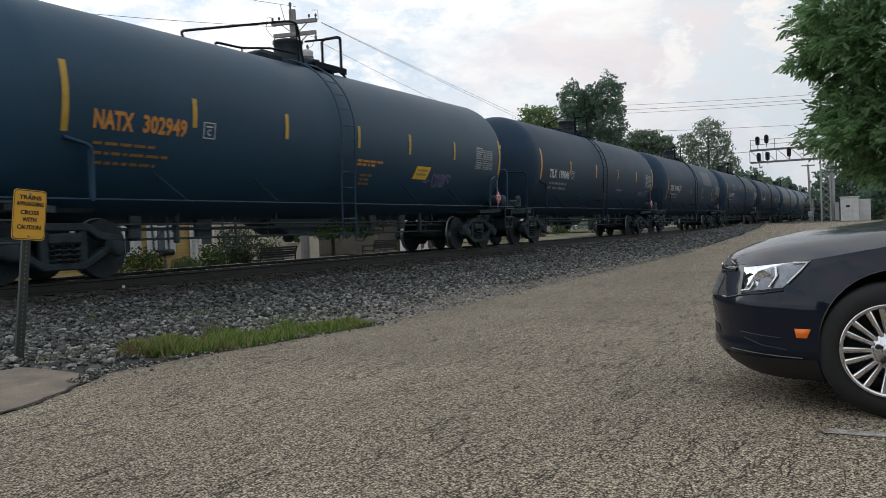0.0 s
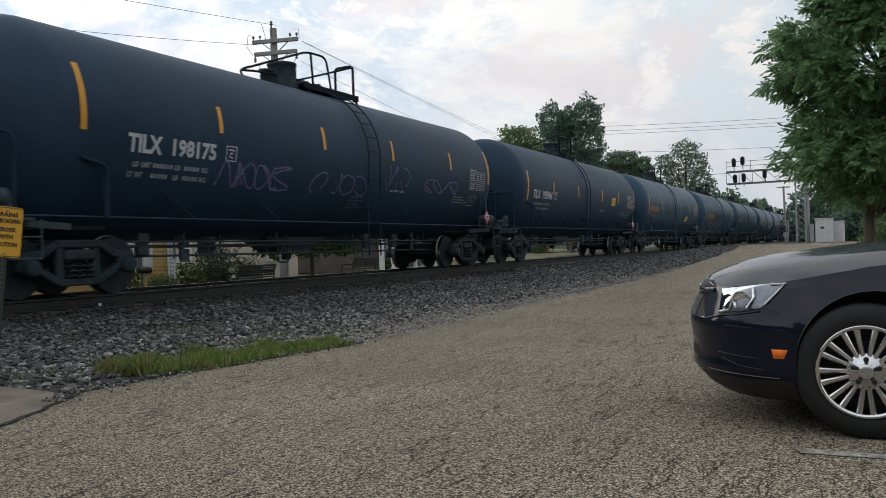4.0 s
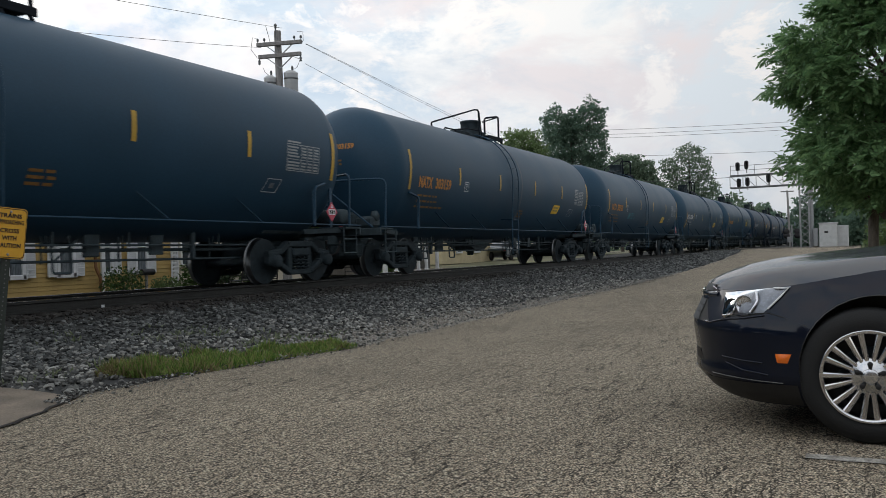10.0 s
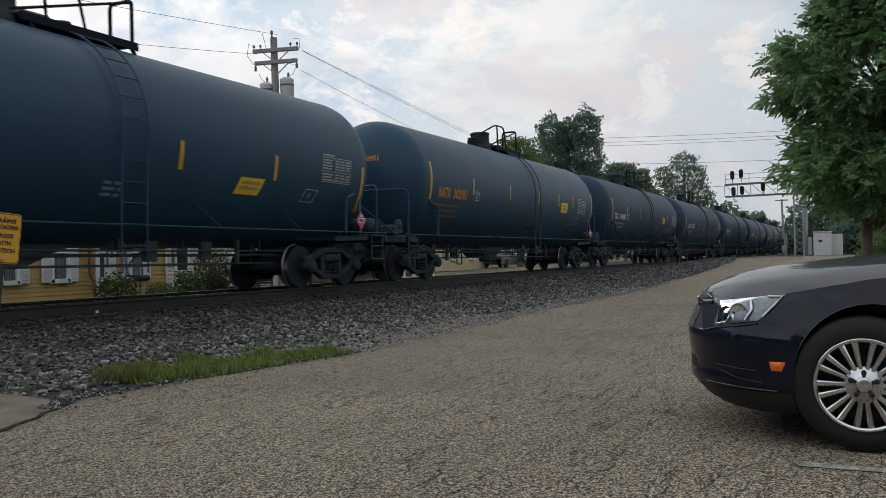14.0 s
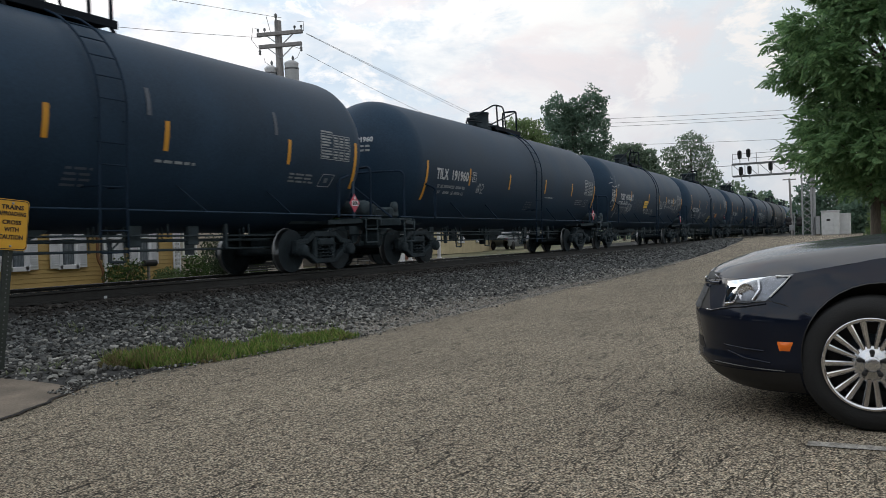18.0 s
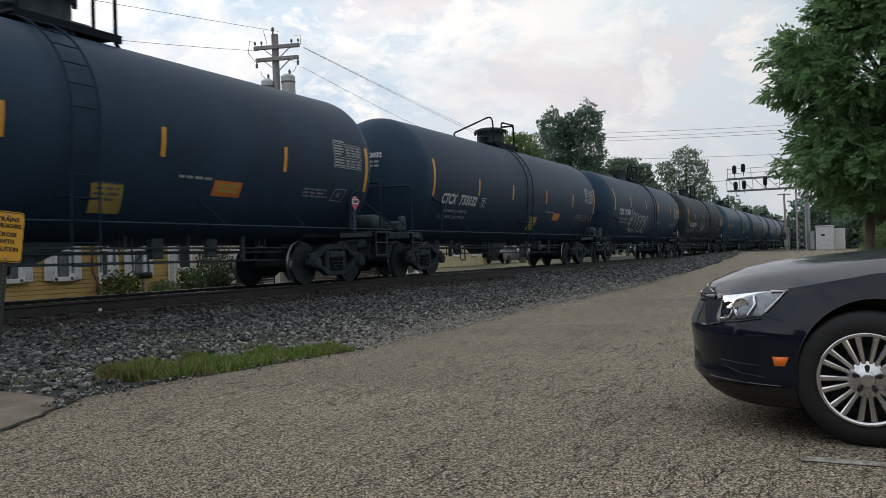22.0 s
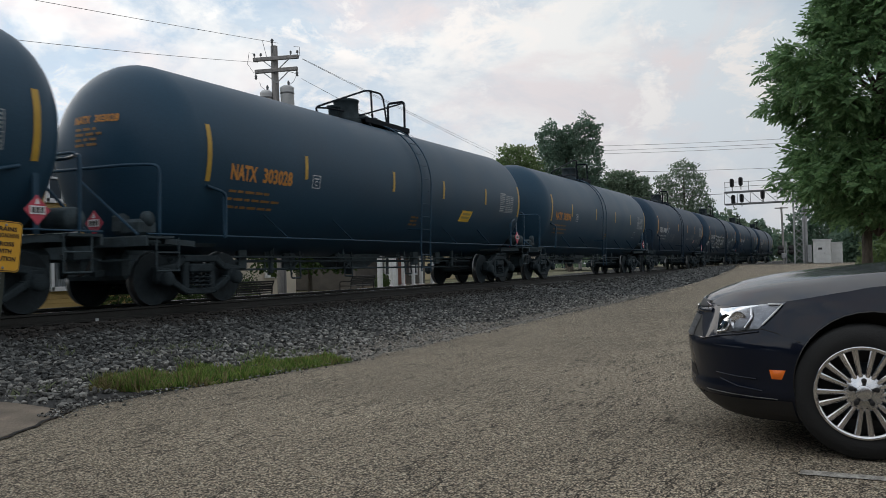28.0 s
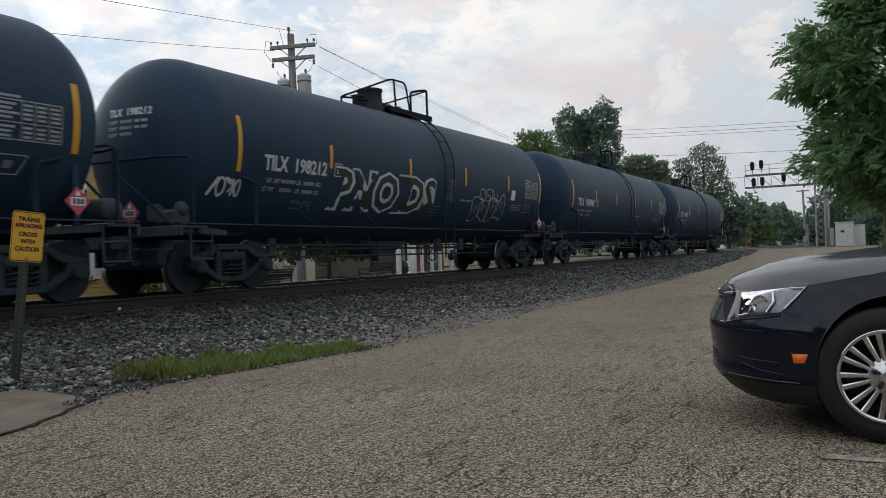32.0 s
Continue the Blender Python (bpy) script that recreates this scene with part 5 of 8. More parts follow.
            spray(car, ribbon(Shape(), [(-1.6 + q * 0.95 * math.cos(a), 1.95 + q * 0.42 * math.sin(a)) for q in (0.75, 0.9, 1.05)], 0.03))
    if i == 0:
        spray(car, ribbon(Shape(), [(3.2, 1.74), (3.4, 1.76), (3.55, 1.78)], 0.05), "spray_violet")
        spray(car, scrawl(r, 3.65, 4.6, 1.64, 1.96, 4, 0.05), "spray_violet")
        part("stencil_text", bars(Shape(), on_side, small_print(r, 0.1, 2.08, 2, 1.1, 0.05, 0.08)), M["orange"], car)
    if i == 9:
        spray(car, scrawl(r, -3.8, -2.5, 1.86, 2.14, 6, 0.03), "spray_teal")
    if i == 13:
        for x in (-7.3, -4.72, -1.52, 1.5, 4.72):
            part("paint_streak", bars(Shape(), on_side, [(x, 2.66, 0.09, 0.44)]), M["patch_grey"], car)
    if i == 2:
        part("repaint", bars(Shape(), on_side, [(2.1, 2.72, 2.75, 0.88)]), M["patch_grey"], car)
    if i == 6:
        for x, z, w, h in ((-3.5, 2.13, 0.8, 0.28), (-2.35, 2.14, 1.55, 0.38), (-0.3, 2.0, 0.2, 0.5), (1.65, 3.16, 0.33, 0.3), (4.55, 2.85, 0.26, 0.55), (2.75, 2.08, 0.35, 0.22)):
            part("repaint", bars(Shape(), on_side, [(x, z, w, h)]), M["patch_dark"], car)
        for x0, z0, x1, z1, w in ((-0.13, 3.72, 0.16, 3.15, 0.10), (0.60, 3.80, 0.80, 3.20, 0.06), (1.35, 3.48, 1.75, 2.90, 0.20), (4.0, 3.42, 4.22, 2.92, 0.12)):
            spray(car, ribbon(Shape(), [(x0 + (x1 - x0) * k / 6, z0 + (z1 - z0) * k / 6) for k in range(7)], w), "stencil")
    if i == 8:
        s = Shape()
        rows = []
        for x in (0.28, 0.36):
            rows.append([(x, -(R + 0.006) * math.cos(radians(a)), ZC + (R + 0.006 if a > 0 else LOW + 0.006) * math.sin(radians(a))) for a in range(-40, 80, 5)])
        part("paint_ring", s.grid(rows), M["patch_grey"], car)
    if i not in (0, 5, 21):
        frame_mark(car, 5.38 if paint == "blue" else 6.32, 1.76, 0.42, 0.25, 0.12)
    if i == 26:
        b = part("end_device", Shape().box((9.05, 0, 1.15), (0.14, 0.28, 0.36), 0.04), M["white"], car, "small end-of-train device")
        part("marker_lamp", Shape().lathe([(0.05, 0), (0.05, 0.04), (0.02, 0.06)], Matrix.Translation((9.12, 0, 1.40)) @ ALONG, 12), M["red"], b)


NAMES = dict(blue="blue-grey railway tank car with orange lettering", black="black railway tank car with white lettering", brown="worn brown-black railway tank car with white lettering")
CARS = []
templates = {}
for i, (paint, mark, _) in enumerate(MARKS):
    build = "old" if mark.startswith("CTCX 733") else "short" if i in (0, 1, 2, 4, 5, 7, 8, 9, 22, 23) else "long"
    key = (paint, build)
    if key not in templates:
        templates[key] = make_car(paint, build)
        car = templates[key]
        stock = [o for o in (car, *car.children_recursive)]
        templates[key, "stock"] = stock
        car = copy_thing(templates[key], Matrix())
    else:
        car = copy_thing(templates[key], Matrix())
    tagged(car, NAMES[paint])
    letter_car(car, i, paint, mark)
    dress_car(car, i, paint)
    CARS.append(car)
for key in [k for k in templates if k[-1] != "stock"]:
    for o in templates[key, "stock"]:
        bpy.data.objects.remove(o)


# ---- behind the track ----
def gz(x):
    return rise(x) - 0.16


def leaf_cloud(name, lobes, count, size, mat, parent, seed, droop=0.0):
    """A crown of many small leaves: lobes are (x, y, z, rx, ry, rz); most leaves sit near the lobes' skins."""
    rng = np.random.default_rng(seed)
    w = np.array([a[3] * a[4] + a[4] * a[5] + a[3] * a[5] for a in lobes])
    pick = rng.choice(len(lobes), count, p=w / w.sum())
    L = np.array(lobes)[pick]
    d = rng.normal(size=(count, 3))
    d /= np.linalg.norm(d, axis=1, keepdims=True)
    bump = 1 + 0.22 * np.sin(d[:, :1] * 7 + L[:, :1] * 3) * np.sin(d[:, 1:2] * 6 + L[:, 1:2]) + 0.18 * np.sin(d[:, 2:3] * 9 + L[:, 2:3])
    r = rng.uniform(0.25, 1.0, (count, 1)) ** 0.4 * bump
    c = L[:, :3] + d * L[:, 3:6] * r
    a = rng.normal(size=(count, 3))
    a /= np.linalg.norm(a, axis=1, keepdims=True)
    b = np.cross(a, rng.normal(size=(count, 3)))
    b /= np.linalg.norm(b, axis=1, keepdims=True)
    s = size * rng.uniform(0.5, 1.3, (count, 1))
    v = np.stack([c - a * s, c + b * s * 0.55, c + a * s, c - b * s * 0.55], 1).reshape(-1, 3)
    f = np.arange(count * 4).reshape(-1, 4)
    me = bpy.data.meshes.new(name)
    me.from_pydata(v.tolist(), [], f.tolist())
    me.materials.append(mat)
    return part(name, me, None, parent)


def leafy(name, lo, hi, back=0.25):
    mat = material(name, lo, 0.55, 0, 0.25, 1.5, 10, 0.0)
    n, l = mat.node_tree.nodes, mat.node_tree.links
    b = n["Principled BSDF"]
    old = b.inputs["Base Color"].links[0].from_socket
    geo = n.new("ShaderNodeNewGeometry")
    ramp = n.new("ShaderNodeValToRGB")
    ramp.color_ramp.elements[0].color, ramp.color_ramp.elements[1].color = (*lo, 1), (*hi, 1)
    l.new(geo.outputs["Random Per Island"], ramp.inputs["Fac"])
    mix = n.new("ShaderNodeMixRGB")
    mix.inputs[0].default_value = 0.7
    l.new(old, mix.inputs[1])
    l.new(ramp.outputs[0], mix.inputs[2])
    l.new(mix.outputs[0], b.inputs["Base Color"])
    b.inputs["Specular IOR Level"].default_value = 0.3
    if back:
        tr = n.new("ShaderNodeBsdfTranslucent")
        l.new(mix.outputs[0], tr.inputs["Color"])
        ms = n.new("ShaderNodeMixShader")
        ms.inputs[0].default_value = back
        out = n["Material Output"]
        l.new(b.outputs[0], ms.inputs[1])
        l.new(tr.outputs[0], ms.inputs[2])
        l.new(ms.outputs[0], out.inputs["Surface"])
    return mat


M["leaf"] = leafy("leaf_green", (0.095, 0.190, 0.085), (0.260, 0.400, 0.180), 0.5)
M["dark_leaf"] = leafy("dark_leaf_green", (0.090, 0.155, 0.118), (0.170, 0.250, 0.172), 0.45)
M["far_leaf"] = leafy("far_leaf_green", (0.130, 0.190, 0.135), (0.215, 0.285, 0.185), 0.45)
M["pale_leaf"] = leafy("pale_leaf_green", (0.110, 0.175, 0.070), (0.21, 0.28, 0.120), 0.4)
M["shrub"] = leafy("shrub_green", (0.030, 0.070, 0.020), (0.11, 0.17, 0.045))
M["dark_shrub"] = leafy("dark_shrub_green", (0.020, 0.042, 0.020), (0.065, 0.090, 0.042))


def tree(x, y, lobes, count, size, mat, label, seed, trunk=0.25, group="trees beyond the track"):
    base = thing("tree", label, "tree", group, m=pose(x, y, gz(x)))
    top = max(l[2] + l[5] * 0.5 for l in lobes)
    rng = random.Random(seed)
    s = Shape().tube([(0, 0, -0.1), (0.05, 0.03, top * 0.3), (-0.05, 0.08, top * 0.6), (0.0, 0.1, top * 0.9)], trunk, 9, True, trunk * 0.25)
    for l in lobes:
        z0 = top * rng.uniform(0.25, 0.5)
        s.tube([(0, 0.05, z0), (l[0] * 0.5, l[1] * 0.5, (z0 + l[2]) / 2 + 0.3), (l[0], l[1], l[2])], trunk * 0.45, 6, True, trunk * 0.08)
    part("trunk", s, M["bark"], base)
    leaf_cloud("crown", lobes, count, size, mat, base, seed)
    return base


# tall dark tree and its neighbours behind the train
tree(68, 21.6, [(0.2, 1.5, 11.0, 1.5, 1.25, 1.6), (0, -1.6, 11.3, 1.5, 1.3, 1.5), (0, -1.8, 8.8, 1.6, 1.3, 1.9), (0, 1.2, 8.8, 1.9, 1.7, 2.0), (0, 0, 6.5, 2.2, 2.6, 2.2), (0.3, 0.3, 10, 1.2, 1.4, 1.3), (0, -1.9, 6.3, 1.5, 1.2, 1.6), (0.2, 0.1, 10.9, 1.1, 1.0, 1.2)], 27000, 0.115, M["dark_leaf"], "tall dark green broadleaf tree with two rounded tops", 11)
tree(60, 23.0, [(0, 0, 8.6, 1.6, 1.5, 1.3), (0, 1.6, 7.6, 1.4, 1.5, 1.3), (0, -1.0, 7.0, 1.5, 1.4, 1.5), (0, 2.8, 6.4, 1.4, 1.5, 1.4)], 14000, 0.115, M["pale_leaf"], "pale green broadleaf tree beside a darker one", 12)
tree(85, 21.2, [(0, 0.4, 8.8, 1.5, 1.8, 1.3), (0, -1.7, 8.2, 1.2, 1.0, 1.1), (0, 1.8, 8.0, 1.2, 1.1, 1.2), (0, 0, 6.5, 1.8, 2.8, 1.6), (0, -2.3, 6.6, 1.2, 1.2, 1.2)], 17000, 0.13, M["far_leaf"], "rounded mid-green broadleaf tree", 13)
tree(92, 16.4, [(0, 0.1, 10.2, 1.4, 1.5, 1.2), (0, 2.2, 9.0, 1.1, 1.1, 1.1), (0, 1.2, 8.0, 1.5, 1.6, 1.2), (0, -1.1, 8.6, 1.3, 1.2, 1.4), (0, -1.6, 6.6, 1.4, 1.4, 1.4), (0, 0.5, 6.0, 1.6, 2.2, 1.5), (0, 2.2, 5.8, 1.2, 1.2, 1.3)], 10000, 0.12, M["far_leaf"], "open-crowned broadleaf tree with gaps in its top", 14)
tree(105, 16.2, [(0, 0, 5.0, 1.9, 2.0, 2.1), (0, 0.8, 2.8, 1.9, 2.5, 2.3), (0, -1.2, 3.2, 1.7, 1.7, 2.3)], 2600, 0.27, M["dark_leaf"], "dense dark tree at the edge of a wood", 15)
tree(128, 16.6, [(0, 0.2, 5.2, 2.3, 2.1, 2.3), (0, -1.2, 4.2, 2.1, 1.7, 2.4), (0, 0.8, 2.4, 2.3, 2.8, 2.2)], 2600, 0.33, M["far_leaf"], "dense green tree at the edge of a wood", 16)
tree(175, 17.0, [(0, 0.4, 5.4, 2.8, 2.3, 2.5), (0, -1.0, 3.2, 2.7, 2.0, 2.8)], 1700, 0.42, M["dark_leaf"], "low dark tree at the edge of a wood", 17)
tree(150, 16.0, [(0, 0, 4.6, 2.2, 1.7, 2.2), (0, 0.6, 2.4, 2.2, 1.8, 2.2)], 1700, 0.38, M["far_leaf"], "green tree at the edge of a wood", 19)
tree(128, 14.9, [(0, 0, 2.3, 1.1, 1.1, 1.1), (0, 0.4, 1.5, 1.1, 1.3, 1.0)], 1100, 0.22, M["pale_leaf"], "small pale green tree beside the line", 18, 0.06)
for k, (x, y, h) in enumerate(((250, 22, 8.5), (265, 17.5, 8), (300, 19, 8.5), (330, 16, 9), (360, 19, 10), (380, 9, 10), (340, 6, 9), (300, 3, 9), (260, 1, 9), (230, 5, 7), (400, 14, 8))):
    tree(x, y, [(0, 0, h - 2.2, 3.6, 3.2, 2.4), (0, 1.4, h * 0.4, 3.6, 3.6, 3.0), (0, -1.8, h * 0.45, 3.2, 3.2, 2.8)], 900, 0.8, M["far_leaf"], "distant tree of a wood", 30 + k)
for k, (x, y, h) in enumerate(((104, 5.6, 6.4), (107, 2.8, 7.4), (103, 0.4, 6.6), (108, -2.6, 8.0), (104, -6, 8.0), (108, -10, 8.5), (96, 0.5, 3.6), (94, -2.0, 4.0), (92, -4.5, 4.4))):
    tree(x, y, [(0, 0, h - 1.7, 2.0, 1.7, 1.7), (0, 0.8, h * 0.45, 2.1, 1.8, 2.0), (0, -1.0, h * 0.5, 1.8, 1.7, 1.9), (0, 0.1, 1.0, 2.0, 2.0, 1.2)], 1900, 0.27, M["far_leaf" if k % 2 else "dark_leaf"], "dense green tree behind the equipment hut", 50 + k, group="trees behind the hut")
for k, (x, y, h) in enumerate(((110, 19.5, 7), (112, 24, 8), (104, 27, 8), (90, 29, 7.5), (75, 30, 7), (60, 31, 6.5))):
    tree(x, y, [(0, 0, h - 1.7, 2.4, 2.2, 1.8), (0, 1.4, h * 0.5, 2.3, 2.2, 2.2), (0, -1.4, h * 0.5, 2.2, 2.2, 2.1)], 1500, 0.32, M["far_leaf"], "green tree in the row behind the houses", 70 + k)


# a wood closes the view behind the houses
rng = np.random.default_rng(77)
wood = []
for k in range(70):
    x = 4 + 420 * (k / 70) ** 1.25
    h = rng.uniform(3.6, 5.2) + x * 0.006
    wood.append((x, 40 + rng.uniform(-2, 4) + x * 0.02, h * 0.45, 5.0 + x * 0.012, 2.5, h * 0.55))
leaf_cloud("far_wood", wood, 26000, 0.42, M["far_leaf"], None, 78)
tagged(bpy.data.objects["far_wood"], "band of green woodland behind the houses", "woodland", kind="stuff")


# ---- houses behind the track ----
def window(parent, x, y, z, w, h, shutters=(-1, 1), pane="glass"):
    s = Shape()
    for dx, dz, sx, sz in ((-w / 2, 0, 0.10, h + 0.1), (w / 2, 0, 0.10, h + 0.1), (0, h / 2, w + 0.1, 0.12), (0, -h / 2, w + 0.16, 0.12), (0, 0, w, 0.05)):
        s.box((dx, 0, dz), (sx, 0.10, sz), 0.01)
    win = part("window", s, M["white"], parent, "white sash window", m=pose(x, y, z))
    part("pane", Shape().box((0, 0.005, h / 4), (w - 0.08, 0.012, h / 2 - 0.06)), M[pane], win)
    part("pane", Shape().box((0, 0.02, -h / 4), (w - 0.08, 0.012, h / 2 - 0.06)), M[pane], win)
    for e in shutters:
        s = Shape().box((e * (w / 2 + 0.19), -0.02, 0), (0.27, 0.05, h + 0.06), 0.01)
        for k in range(int(h / 0.06)):
            s.box((e * (w / 2 + 0.19), -0.050, -h / 2 + 0.05 + 0.06 * k), (0.20, 0.012, 0.045), 0.0, Matrix.Rotation(radians(15), 4, "X"))
        part("shutter", s, M["white"], win)
    return win


def house(name, x0, x1, y0, depth, eaves, ridge, wall, roof, label, lap=0.0):
    base = thing(name, label, "house", "houses behind the track", m=pose((x0 + x1) / 2, y0 + depth / 2, gz((x0 + x1) / 2)))
    w = x1 - x0
    s = Shape().box((0, 0, eaves / 2), (w, depth, eaves))
    part("wall", s, wall, base)
    if lap:
        b = Shape().box((0, 0, 0), (w + 0.02, 0.022, lap + 0.012), 0.003, Matrix.Rotation(radians(-7), 4, "X")).mesh("siding_board", wall)
        for k in range(int(eaves / lap)):
            part("siding_board", b, None, base, m=pose(0, -depth / 2 - 0.018, lap * (k + 0.5)))
        for e in (-1, 1):
            part("corner_board", Shape().box((e * (w / 2), -depth / 2 - 0.02, eaves / 2), (0.12, 0.07, eaves), 0.01), M["white"], base)
    o = 0.35
    s = Shape()
    for e in (-1, 1):
        s.slab([(-w / 2 - o, 0), (w / 2 + o, 0), (w / 2 + o, math.hypot(depth / 2 + o, ridge - eaves)), (-w / 2 - o, math.hypot(depth / 2 + o, ridge - eaves))], pose(0, e * (depth / 2 + o), eaves, e * -180 + 0 if False else math.degrees(math.atan2(ridge - eaves, depth / 2 + o)), 0, 180 if e > 0 else 0), 0.12)
    part("roof", s, roof, base)
    for e in (-1, 1):
        s = Shape().slab([(-depth / 2, 0), (depth / 2, 0), (0, ridge - eaves)], Matrix.Translation((e * (w / 2 - 0.05), 0, eaves)) @ pose(0, 0, 0, 90, 0, 90), 0.1)
        part("gable", s, wall, base)
    return base, -depth / 2 - 0.08


M["curtained"] = material("curtained_glass", (0.13, 0.15, 0.165), 0.15, 0, 0.5, 5, 30, 0.0, stretch=(3, 1, 0.3))
M["rust_pipe"] = material("rusty_downspout", (0.20, 0.095, 0.040), 0.7, 0.0, 0.3, 5, 50, 0.1)
yh, fy = house("house", 8.6, 19.6, 19, 8, 4.6, 5.6, M["siding"], M["roof"], "yellow clapboard house with white shuttered windows", 0.115)
cx = (8.6 + 19.6) / 2
for wx, ww, sides in ((10.3, 0.5, (-1, 1)), (12.3, 0.5, (-1, 1)), (14.12, 0.46, (-1, 1)), (15.61, 0.50, (-1, 1)), (16.98, 0.30, (1,)), (18.22, 0.44, (-1, 1))):
    window(yh, wx - cx, fy, 1.58, ww, 1.5, sides, "glass" if ww == 0.30 else "curtained")
for wx in (10.3, 12.3, 14.1, 15.5, 18.0):
    window(yh, wx - cx, fy, 3.75, 0.5, 1.2, ())
part("downspout", Shape().tube(round_path([(16.52 - cx, fy - 0.06, 4.5), (16.52 - cx, fy - 0.06, 1.0), (16.65 - cx, fy - 0.10, 0.72), (16.66 - cx, fy - 0.10, 0.1)], 0.1), 0.042, 8), M["rust_pipe"], yh)
part("corner_board", Shape().box((16.79 - cx, fy - 0.02, 2.2), (0.10, 0.07, 4.4), 0.01), M["white"], yh)

# white lattice strip at the end of the yellow wall
s = Shape()
for dx in (0.0, 0.24):
    s.box((19.40 + dx - cx, fy - 0.03, 1.5), (0.06, 0.04, 3.0), 0.005)
for k in range(24):
    s.box((19.52 - cx, fy - 0.03, 0.10 + 0.12 * k), (0.22, 0.03, 0.05), 0.004)
part("trellis", s, M["white"], yh, "white lattice strip")

bh, fb = house("house", 23.6, 33.0, 24, 8, 3.2, 4.6, M["stucco"], M["roof"], "low beige rendered house behind shrubs")
for wx in (25.4, 31.0):
    window(bh, wx - 28.3, fb, 1.5, 0.7, 1.2, ())
ph, fp = house("house", 36.4, 44.0, 22.8, 7, 3.0, 4.4, M["porch"], M["roof"], "dark boarded house with a white-columned porch")
window(ph, -0.6, fp, 1.4, 0.8, 1.5, ())
window(ph, 2.2, fp, 1.4, 0.8, 1.5, ())
part("door", Shape().box((0.8, fp, 1.05), (0.9, 0.06, 2.1), 0.02), M["brick"], ph)
for k, wx in enumerate((37.2, 38.5, 39.6, 40.5, 41.8)):
    part("column", Shape().box((wx - 40.2, fp - 1.5, 1.3), (0.16, 0.16, 2.6), 0.02).box((wx - 40.2, fp - 1.5, 0.08), (0.24, 0.24, 0.16), 0.02), M["white"], ph)
part("porch_roof", Shape().box((-0.4, fp - 0.8, 2.7), (6.4, 1.9, 0.18), 0.03), M["roof"], ph)
part("porch_floor", Shape().box((-0.4, fp - 0.8, 0.05), (6.2, 1.8, 0.14), 0.02), M["concrete"], ph)
wh, fw = house("house", 50.0, 58.0, 25, 8, 3.0, 4.4, M["cream"], M["shingle2"], "pale yellow house with a pale green metal roof")
window(wh, -1.5, fw, 1.4, 0.8, 1.3, ())
window(wh, 1.5, fw, 1.4, 0.8, 1.3, ())
sh, fs2 = house("shed", 74.0, 83.0, 30, 8, 3.2, 4.2, M["stucco"], M["roof"], "cream rendered building near the crossing")
window(sh, -3.6, fs2, 1.9, 0.9, 0.8, ())
kh, fk = house("shed", 83.3, 87.2, 30.3, 7, 3.0, 3.9, M["brick"], M["roof"], "small red brick building near the crossing")
window(kh, 0.8, fk, 1.9, 0.7, 0.9, ())


def shrub(x, y, r, h, mat, label, seed):
    base = thing("shrub", label, "shrub", "shrubs behind the track", m=pose(x, y, gz(x)))
    s = Shape()
    rng = random.Random(seed)
    for k in range(5):
        s.tube([(0, 0, -0.05), (rng.uniform(-r, r) * 0.4, rng.uniform(-r, r) * 0.4, h * 0.5), (rng.uniform(-r, r) * 0.7, rng.uniform(-r, r) * 0.7, h * 0.85)], 0.02, 5, True, 0.006)
    part("stems", s, M["bark"], base)
    leaf_cloud("foliage", [(0, 0, h * 0.55, r, r * 0.8, h * 0.45), (r * 0.4, 0, h * 0.4, r * 0.7, r * 0.6, h * 0.4), (-r * 0.4, 0.1, h * 0.42, r * 0.7, r * 0.6, h * 0.42)], int(2600 * max(0.7, r)), 0.042, mat, base, seed)


shrub(16.87, 18.2, 0.60, 1.0, M["shrub"], "rounded green shrub before the yellow house", 1)
shrub(18.55, 18.3, 0.46, 0.66, M["pale_leaf"], "low yellow-green shrub before the yellow house", 2)
shrub(19.7, 18.3, 0.47, 1.02, M["shrub"], "green shrub beside the yellow house", 3)
shrub(21.06, 18.45, 0.41, 1.0, M["dark_shrub"], "dark reddish-green shrub beside a bench", 4)
shrub(22.5, 19.6, 0.95, 1.75, M["dark_shrub"], "dark shrub behind a bench", 5)
shrub(23.4, 20.6, 0.7, 1.5, M["dark_shrub"], "broad dark shrub between the houses", 41)
shrub(25.0, 20.4, 0.6, 1.1, M["shrub"], "green shrub beside a pole", 6)
shrub(34.6, 20.2, 0.4, 0.8, M["shrub"], "low green shrub beside a post", 7)
for k, (x, y) in enumerate(((66, 24), (70, 25))):
    shrub(x, y, 0.8, 1.1, M["shrub"], "green shrub behind the track", 8 + k)
tree(27.9, 19.6, [(0, 0.0, 2.2, 1.9, 1.6, 1.1), (-1.6, 0.2, 1.9, 1.3, 1.2, 0.9), (1.5, -0.2, 1.9, 1.2, 1.2, 0.9)], 6500, 0.10, M["shrub"], "small broadleaf tree with low branches", 21, 0.10)
tree(10.4, 17.9, [(0, 0, 1.2, 0.7, 0.6, 0.6)], 500, 0.08, M["shrub"], "small round shrub tree by the yellow house", 22, 0.04)

# mailbox post before the yellow house
mb = thing("mailbox", "dark mailbox on a grey post before the yellow house", "mailbox", m=pose(17.74, 18.25, gz(17.8)))
part("post", Shape().box((0, 0, 0.38), (0.07, 0.07, 0.76), 0.01), M["wood"], mb)
part("box", Shape().lathe([(0.09, -0.22), (0.09, 0.22)], Matrix.Translation((0.05, 0, 0.84)) @ ALONG, 14), M["cable"], mb)


